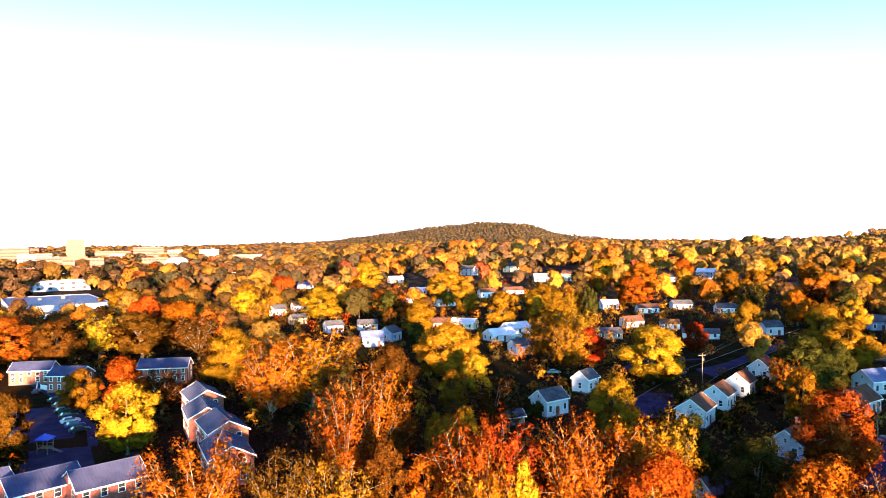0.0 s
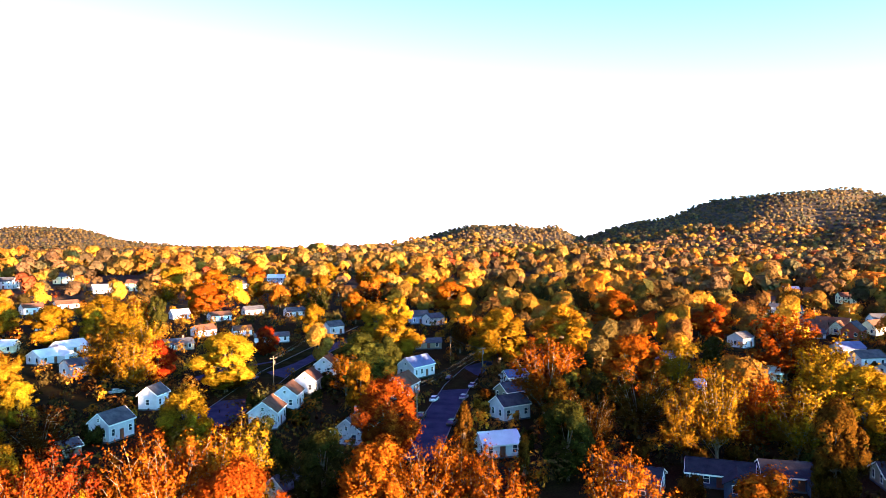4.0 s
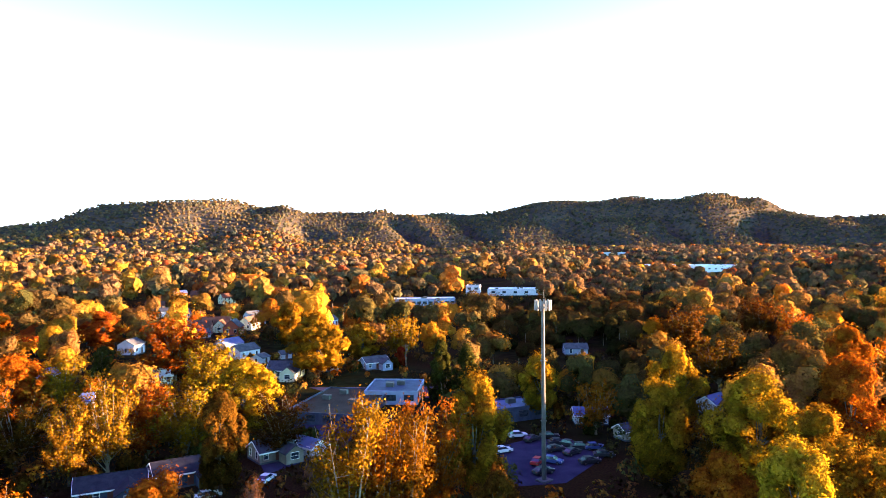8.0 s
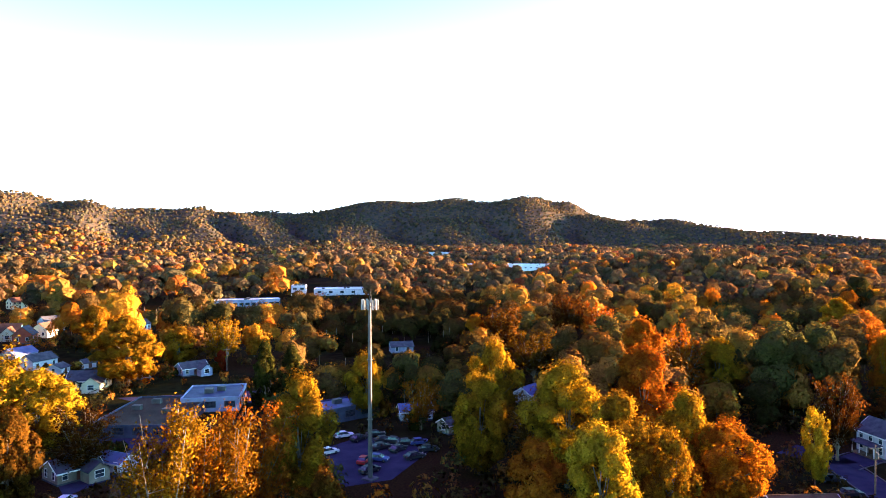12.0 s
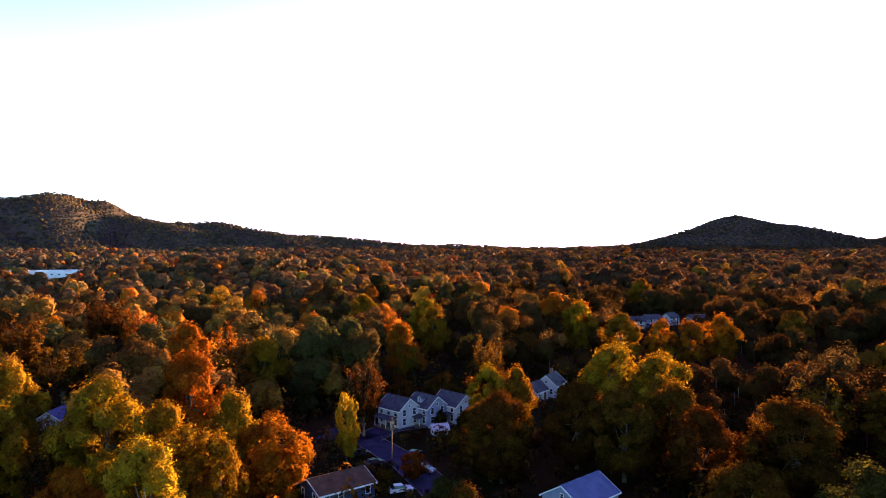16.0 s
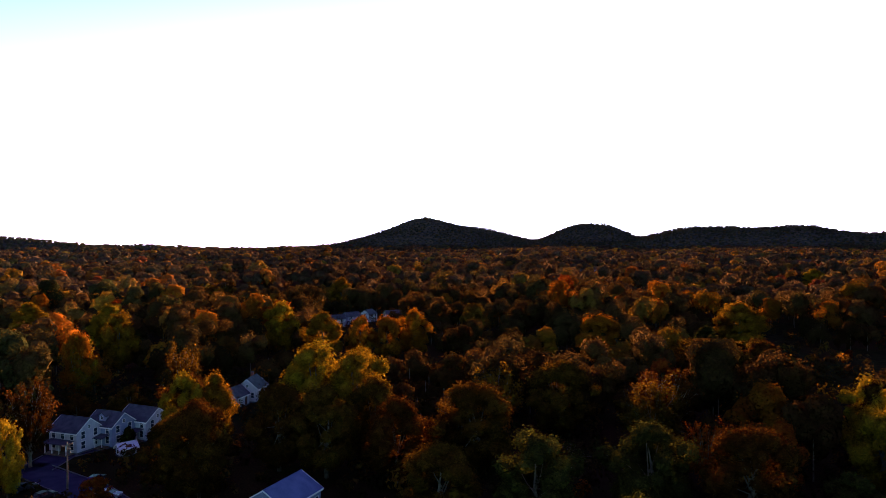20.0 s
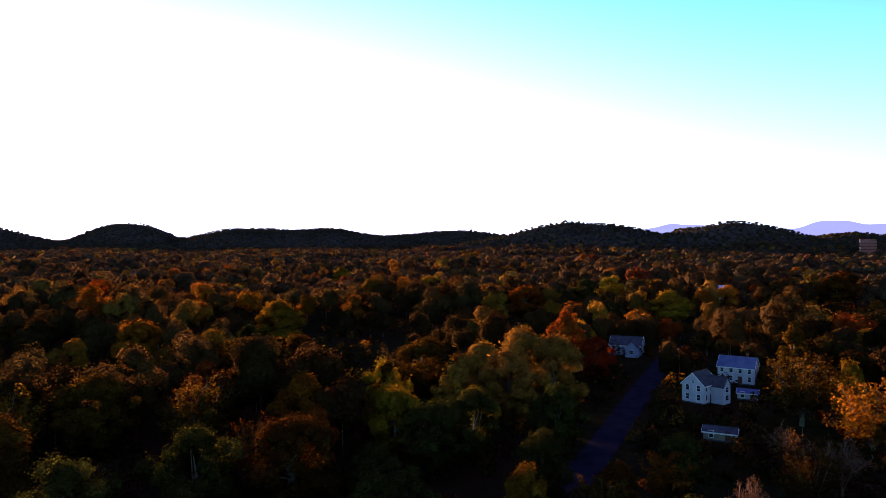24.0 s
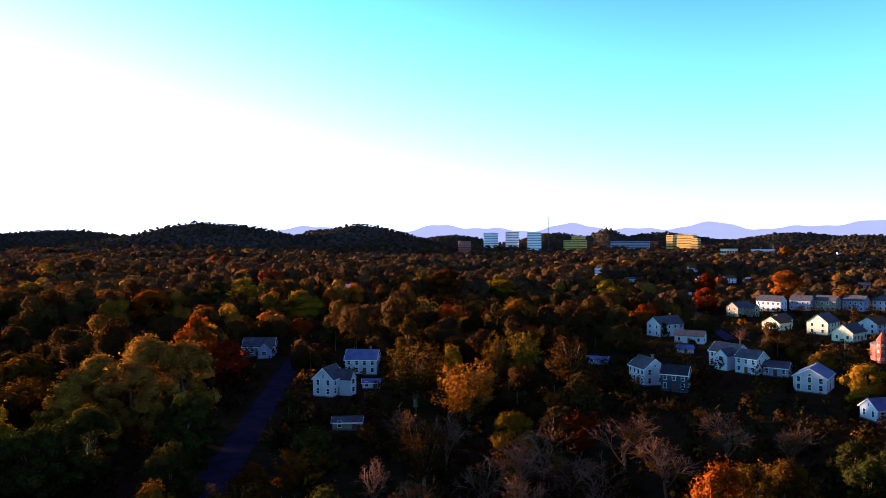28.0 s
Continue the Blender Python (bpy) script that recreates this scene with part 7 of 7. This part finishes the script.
shrub(42.9, 141.7, 3.6, 6.2, "n")
shrub(34.9, 138.2, 3.9, 5.6, "n")
shrub(77.9, 137.2, 3.1, 4.4, "G")
shrub(80.4, 135.8, 3.2, 4.5, "G")
shrub(147.6, 106.5, 2.3, 5.7, "G")
shrub(138.8, 112.3, 3.5, 3.6, "g")
shrub(178.9, 89.4, 3.0, 5.0, "G")
shrub(172.0, 95.0, 3.5, 6.4, "g")
shrub(132.7, 98.0, 3.6, 4.8, "G")
shrub(140.4, 95.4, 2.5, 5.4, "G")
shrub(227.7, 177.3, 3.7, 4.3, "n")
shrub(227.4, 177.8, 4.0, 3.9, "n")
shrub(172.0, -4.3, 3.2, 4.6, "g")
shrub(176.4, 1.4, 3.6, 4.0, "g")
shrub(178.3, 1.2, 4.1, 5.1, "G")
shrub(177.7, -8.8, 2.7, 5.8, "n")
shrub(174.3, -0.9, 3.9, 4.9, "n")
shrub(177.7, -17.7, 3.5, 3.8, "g")
shrub(199.5, -48.8, 3.2, 4.9, "n")
shrub(205.1, -32.9, 2.8, 5.9, "G")
shrub(202.8, -34.1, 3.9, 6.3, "n")
shrub(201.6, -30.8, 2.4, 6.4, "g")
shrub(168.2, -6.1, 3.6, 4.6, "G")
shrub(167.9, -12.0, 3.6, 5.9, "n")
shrub(124.9, 5.7, 3.5, 5.9, "n")
shrub(120.2, 21.4, 2.3, 6.5, "G")
shrub(28.2, -210.3, 2.4, 3.6, "G")
shrub(15.7, -210.4, 4.1, 5.5, "G")
shrub(6.3, -238.2, 4.0, 5.4, "n")
shrub(10.1, -245.5, 2.6, 5.5, "G")
shrub(7.3, -221.5, 4.0, 4.0, "G")
shrub(1.5, -216.9, 3.7, 5.5, "G")
shrub(13.8, -174.3, 4.0, 4.6, "G")
shrub(19.3, -174.1, 3.1, 6.3, "G")
shrub(64.6, -283.3, 3.1, 4.2, "G")
shrub(49.2, -282.0, 3.3, 5.5, "n")
shrub(-120.1, -280.1, 2.9, 4.4, "n")
shrub(-118.9, -277.4, 4.2, 4.9, "G")
shrub(-84.4, -215.8, 2.3, 5.3, "g")
shrub(-71.1, -216.9, 2.3, 5.8, "n")
shrub(-89.0, -204.9, 3.9, 6.0, "n")
shrub(-87.7, -208.7, 2.3, 6.2, "n")
shrub(-124.8, -240.0, 3.6, 5.4, "n")
shrub(-122.0, -246.8, 2.7, 4.7, "G")
shrub(-118.8, -238.2, 4.1, 4.1, "g")
shrub(-122.2, -236.0, 3.3, 3.8, "G")
shrub(-122.1, -230.6, 4.2, 4.0, "G")
shrub(-120.6, -230.0, 2.2, 5.1, "n")
shrub(-130.5, -205.9, 3.2, 3.9, "G")
shrub(-118.6, -204.8, 3.1, 6.0, "G")
shrub(-123.2, -172.7, 3.2, 5.8, "G")
shrub(-117.0, -173.1, 2.5, 3.7, "G")
shrub(-68.4, -259.5, 4.1, 5.5, "G")
shrub(-80.2, -249.6, 2.3, 4.1, "G")

# ---- woods ----
def free_of(xy, extra=0.0, zones=None):
    """Which of the places lie clear of buildings, roads, single trees and the camera's lines to them."""
    ok = np.ones(len(xy), bool)
    for x1, y1, x2, y2, half in (CLEAR if zones is None else zones):
        d = np.array((x2 - x1, y2 - y1))
        q = xy - (x1, y1)
        t = np.clip(q @ d / max(d @ d, 1e-6), 0, 1)
        ok &= np.hypot(q[:, 0] - t * d[0], q[:, 1] - t * d[1]) > half + extra
    return ok


def grid(r0, r1, step, rng):
    k = int(r1 / step) + 1
    g = np.stack(np.meshgrid(np.arange(-k, k + 1), np.arange(-k, k + 1)), -1).reshape(-1, 2) * step
    g = g + rng.uniform(-0.42, 0.42, g.shape) * step
    r = np.hypot(*g.T)
    return g[(r > r0) & (r < r1)]


def seen_side(xy):
    """Only the sector the camera turns through; the rest is left open ground."""
    az = np.degrees(np.arctan2(-xy[:, 0], xy[:, 1]))
    return xy[(az < 80) | (az > 136)]


def stands(xy):
    """Slow change over the land, -1 to 1, by which trees stand in groups."""
    x, y = xy[:, 0], xy[:, 1]
    return np.clip(0.6 * np.sin(x * 0.031 + 2.2 * np.sin(y * 0.017)) + 0.6 * np.sin(y * 0.037 + 1.9 * np.sin(x * 0.021 + 1)), -1, 1)


def hue_at(xy, rng):
    """Yellow and orange on one side of the town, russet and green in the woods. The southern side's dimness is partly
    put into its hue.
    """
    az = np.degrees(np.arctan2(-xy[:, 0], xy[:, 1]))
    az = np.where(az > 110, az - 360, az)
    gold = np.exp(-((az - 20) / 58) ** 2)
    drift = 0.5 + 0.5 * stands(xy)
    u = rng.uniform(0, 1, len(xy))
    base = np.clip(rng.uniform(0.0, 1.0, len(xy)) * 0.7 + 0.3 * stands(xy[:, ::-1] * 1.3), 0, 1) * 0.5
    side = rng.uniform(0, 1, len(xy))
    base = np.where(az < -95, np.where(side < 0.07, 0.88, 0.10 + 0.48 * base), np.where(side < 0.05, 0.9, np.where(az < -25, 0.72 * base, base)))
    warm = np.where(gold > 0.72, rng.uniform(0.52, 0.90, len(xy)), rng.uniform(0.38, 0.94, len(xy)))
    hue = np.where(u < 0.14 + 0.5 * gold * drift + 0.26 * gold, warm, base)
    return np.where(rng.uniform(0, 1, len(xy)) < 0.02, 1.0, hue)


def dimmed_zone(xy):
    """How far a place lies in the sector below the tower, 0 to 1: bare woods, lowered for the camera's view, their
    shade put into hue and tone.
    """
    az, r = np.degrees(np.arctan2(-xy[:, 0], xy[:, 1])), np.hypot(*xy.T)
    return np.clip((8.5 - np.abs(az + 52.5)) / 3, 0, 1) * np.clip((r - 195) / 30, 0, 1) * np.clip((520 - r) / 60, 0, 1)


def wood(name, xy, cards, size, tall, wide, rng, label, dull=1.0, mat=FOREST, hearts=5, low=0.12, heart=(0.20, 0.30), ball=None, spread=1.0, tones=(0.55, 1.4), rise=1.0, soft=0.0):
    """Many trees in one mesh; every crown is a heap of leaf clumps of its own."""
    n = len(xy)
    u = rng.uniform(0, 1, n)
    h = tall[0] + (tall[1] - tall[0]) * u ** 2
    w = wide[0] + (wide[1] - wide[0]) * (0.65 * u ** 1.5 + 0.35 * rng.uniform(0, 1, n))
    ball = BALL if ball is None else ball
    lift = 1 + 0.28 * stands(xy * 0.8 + 40)
    h, w = h * lift, w * (0.5 + 0.5 * lift)
    # trees lowered towards town and suburb so that the camera sees the houses
    az, far_off = np.degrees(np.arctan2(-xy[:, 0], xy[:, 1])), np.hypot(*xy.T)
    town = np.clip((21 - np.abs(az - 159)) / 4, 0, 1) * np.clip((far_off - 240) / 150, 0, 1) * np.clip((2200 - far_off) / 300, 0, 1)
    suburb = np.clip((15 - np.abs(az - 62)) / 4, 0, 1) * np.clip((far_off - 620) / 150, 0, 1) * np.clip((2200 - far_off) / 300, 0, 1)
    h = h * (1 - 0.42 * town) * (1 - 0.45 * suburb) * (1 - 0.4 * dimmed_zone(xy))
    z = land(xy[:, 0], xy[:, 1])
    clumps = 11
    t = rng.uniform(low, 0.95, (n, clumps))
    a = rng.uniform(0, math.tau, (n, clumps))
    r = np.sqrt(np.clip(1 - (2 * t - 0.9) ** 2, 0.02, 1)) * rng.uniform(0.35, 0.8, (n, clumps))
    k = rng.integers(0, clumps, (n, cards))
    row = np.arange(n)[:, None]
    d = rng.normal(0, 1, (n, cards, 3))
    d /= np.linalg.norm(d, axis=2, keepdims=True)
    d[..., 2] = np.where(d[..., 2] < -0.6, -d[..., 2], d[..., 2])
    half, foot = (w / 2)[:, None], (h * 0.22)[:, None]
    c = np.stack([xy[:, :1] + (r * np.cos(a))[row, k] * half, xy[:, 1:] + (r * np.sin(a))[row, k] * half, z[:, None] + foot + t[row, k] * (h[:, None] - foot)], -1)
    p = c + d * (half * 0.42)[..., None] * (1, 1, 1.25)
    out = np.stack([(r * np.cos(a))[row, k], (r * np.sin(a))[row, k], (t[row, k] - 0.3) * 1.5], -1)
    q = leaf_cards(p.reshape(-1, 3), (d * 0.6 + out * 1.1).reshape(-1, 3), size, rng, 0.42)
    face = (d * 0.5 + out * 1.3) * (1, 1, 0.6) + rng.normal(0, 0.10, d.shape)
    # the dense hearts of the first few clumps of each crown
    r = r * spread
    t = t if hearts > 3 else np.clip(t, 0.42, 0.78)
    c = np.stack([xy[:, :1] + (r * np.cos(a))[:, :hearts] * half, xy[:, 1:] + (r * np.sin(a))[:, :hearts] * half, z[:, None] + foot + t[:, :hearts] * (h[:, None] - foot)], -1).reshape(-1, 3)
    aim = np.stack([(r * np.cos(a))[:, :hearts], (r * np.sin(a))[:, :hearts], (t[:, :hearts] - 0.3) * 1.5], -1).reshape(-1, 3)
    big = np.repeat(w / 2, hearts)[:, None] * rng.uniform(*heart, (n * hearts, 1)) * np.array((1, 1, rise))
    core, core_face = leaf_cores(c, big, aim, ball, rng)
    face = np.concatenate([face.reshape(-1, 3), core_face])
    if soft:
        # from afar the canopy shades as one sheet along the slope
        slope = np.stack([-(land(xy[:, 0] + 12, xy[:, 1]) - land(xy[:, 0] - 12, xy[:, 1])) / 24, -(land(xy[:, 0], xy[:, 1] + 12) - land(xy[:, 0], xy[:, 1] - 12)) / 24, np.full(n, 0.55)], -1)
        slope = np.concatenate([np.repeat(slope, cards, 0), np.repeat(slope, hearts * len(ball), 0)])
        face = face / (np.linalg.norm(face, axis=1, keepdims=True) + 1e-9) * (1 - soft) + slope * soft
    # shade over the sector below the tower, put into darker leaves
    bare = dimmed_zone(xy)
    hue = hue_at(xy, rng) * dull
    hue = hue * (1 - bare) + np.clip(hue, 0.04, 0.2) * bare
    me = quads_mesh(name, np.concatenate([q, core]), mat, face)
    at = me.attributes.new("hue", "FLOAT", "FACE")
    at.data.foreach_set("value", np.concatenate([np.repeat(hue, cards), np.repeat(hue, hearts * len(ball))]).astype(np.float32))
    # besides chance, brighter northwards and darker southwards: light put into the leaf colour
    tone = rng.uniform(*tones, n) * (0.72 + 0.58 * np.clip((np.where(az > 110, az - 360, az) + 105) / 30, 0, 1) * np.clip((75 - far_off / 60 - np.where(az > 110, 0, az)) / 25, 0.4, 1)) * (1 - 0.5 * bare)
    # near southern trees and brush: their shade is put into a darker tone
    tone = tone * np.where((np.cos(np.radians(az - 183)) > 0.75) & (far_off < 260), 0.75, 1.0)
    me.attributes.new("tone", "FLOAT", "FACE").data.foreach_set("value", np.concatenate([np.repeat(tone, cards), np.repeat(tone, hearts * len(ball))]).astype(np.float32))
    return tagged(new(name, me), label, "trees", kind="stuff")


def trunks(name, xy, rng):
    s = []
    for x, y in xy:
        for k in range(3):
            a, b = k * math.tau / 3, (k + 1) * math.tau / 3
            s.append([(x + 0.2 * math.cos(a), y + 0.2 * math.sin(a), -0.2), (x + 0.2 * math.cos(b), y + 0.2 * math.sin(b), -0.2), (x + 0.1 * math.cos(b), y + 0.1 * math.sin(b), 9), (x + 0.1 * math.cos(a), y + 0.1 * math.sin(a), 9)])
    return tagged(new(name, quads_mesh(name, np.array(s), BARK)), "thin grey trunks under the wood's crowns", "tree trunks", kind="stuff")


def plant_woods():
    rng = np.random.default_rng(3)
    near = grid(88, 210, 10, rng)
    near = near[free_of(near, 3.2)]
    az = np.degrees(np.arctan2(-near[:, 0], near[:, 1]))
    near = near[(az < 80) & (az > -180) | (az > 136)]
    order = np.argsort(np.hypot(*near.T))
    close, rest = near[order[:52]], near[order[52:]]
    hues = hue_at(close, rng)
    for (x, y), u in zip(close, hues):
        k = ("GngGgnr" if math.degrees(math.atan2(-x, y)) > -95 and x > -60 else "nGngnor")[int(np.argmin(np.abs(np.array((0.0, 0.25, 0.45, 0.62, 0.78, 0.9, 1.0)) - u)))]
        tree(float(x), float(y), float(rng.uniform(8.5, 13)), float(rng.uniform(8, 11.5)), k, "mosmm"[rng.integers(0, 5)])
    mid_ = grid(210, 470, 14.5, rng)
    # trees below the camera's view, added only to cast shade outwards
    under = grid(14, 76, 11, rng)
    under = under[free_of(under, 0.0)]
    wood("unseen_wood", under, 320, 0.7, (9, 13.5), (8, 12), rng, "unseen trees added to shade the nearest ground", hearts=11)
    trunks("unseen_trunks", under, rng)
    mid_ = np.concatenate([rest, seen_side(mid_[free_of(mid_, 2.2)])])
    dist = np.hypot(*mid_.T)
    wood("near_wood", mid_[dist < 300], 460, 0.62, (7.5, 19), (9.5, 16), rng, "mixed autumn trees in gold, orange, russet and green", hearts=10, heart=(0.34, 0.50), spread=0.85)
    wood("back_wood", mid_[dist >= 300], 210, 0.9, (9, 20), (12.5, 20), rng, "mixed autumn trees behind the houses", hearts=8, low=0.2, heart=(0.34, 0.52), ball=DOME, spread=0.85)
    trunks("wood_trunks", mid_, rng)
    yard = grid(95, 520, 8.5, rng)
    yard = seen_side(yard[free_of(yard, 1.6, HARD) & ~free_of(yard, 2.2) & (rng.uniform(0, 1, len(yard)) < 0.75)])
    wood("yard_trees", yard, 85, 0.9, (3.2, 7.2), (3.5, 8), rng, "small garden trees and hedges between the houses", hearts=0)
    brush = grid(60, 250, 4.6, rng)
    brush = seen_side(brush[free_of(brush, 0.5, HARD)])
    brush = brush[(stands(brush * 2.1) + rng.uniform(-0.8, 0.8, len(brush))) > -0.15]
    wood("brush", brush, 34, 0.95, (1.3, 3.4), (3.0, 5.5), rng, "low dark brush and saplings between the trees", 0.45, hearts=0)
    far = grid(470, 950, 17.5, rng)
    far = seen_side(far[free_of(far, 0.0)])
    wood("middle_wood", far, 42, 1.4, (9, 22), (13, 22), rng, "dense autumn woods seen across the valley", mat=VALLEY, hearts=4, low=0.38, heart=(0.42, 0.62), ball=DOME, spread=0.85, tones=(0.7, 1.3), rise=0.9, soft=0.3)
    rim = grid(950, 1950, 18.5, rng)
    rim = seen_side(rim[free_of(rim, 0.0)])
    wood("far_wood", rim, 8, 2.2, (7, 20), (12, 21), rng, "distant autumn woods fading towards the hills", mat=DISTANT, hearts=1, low=0.4, heart=(0.72, 0.98), ball=DOME, spread=0.2, rise=0.7, soft=0.3, tones=(0.75, 1.2))
    plain = grid(1950, 3100, 24, rng)
    plain = seen_side(plain[land(plain[:, 0], plain[:, 1]) < 26])
    wood("outer_wood", plain, 1, 3.0, (8, 14), (16, 24), rng, "last woods before the hills", mat=DISTANT, hearts=1, heart=(0.72, 0.98), ball=DOME, spread=0.2, rise=0.5, soft=0.35, tones=(0.75, 1.2))
    hills = grid(1900, 3700, 18.5, rng)
    hills = seen_side(hills[land(hills[:, 0], hills[:, 1]) > 22])
    hills = hills[land(*(hills * 1.025).T) > land(*hills.T) - 4]
    wood("hill_wood", hills, 1, 1.6, (2.5, 6.5), (9, 15), rng, "wooded hillsides in russet and green", 0.75, HILLSIDE, 1, heart=(0.75, 1.0), ball=DOME, spread=0.2, tones=(0.8, 1.15), rise=0.85, soft=0.6)


plant_woods()
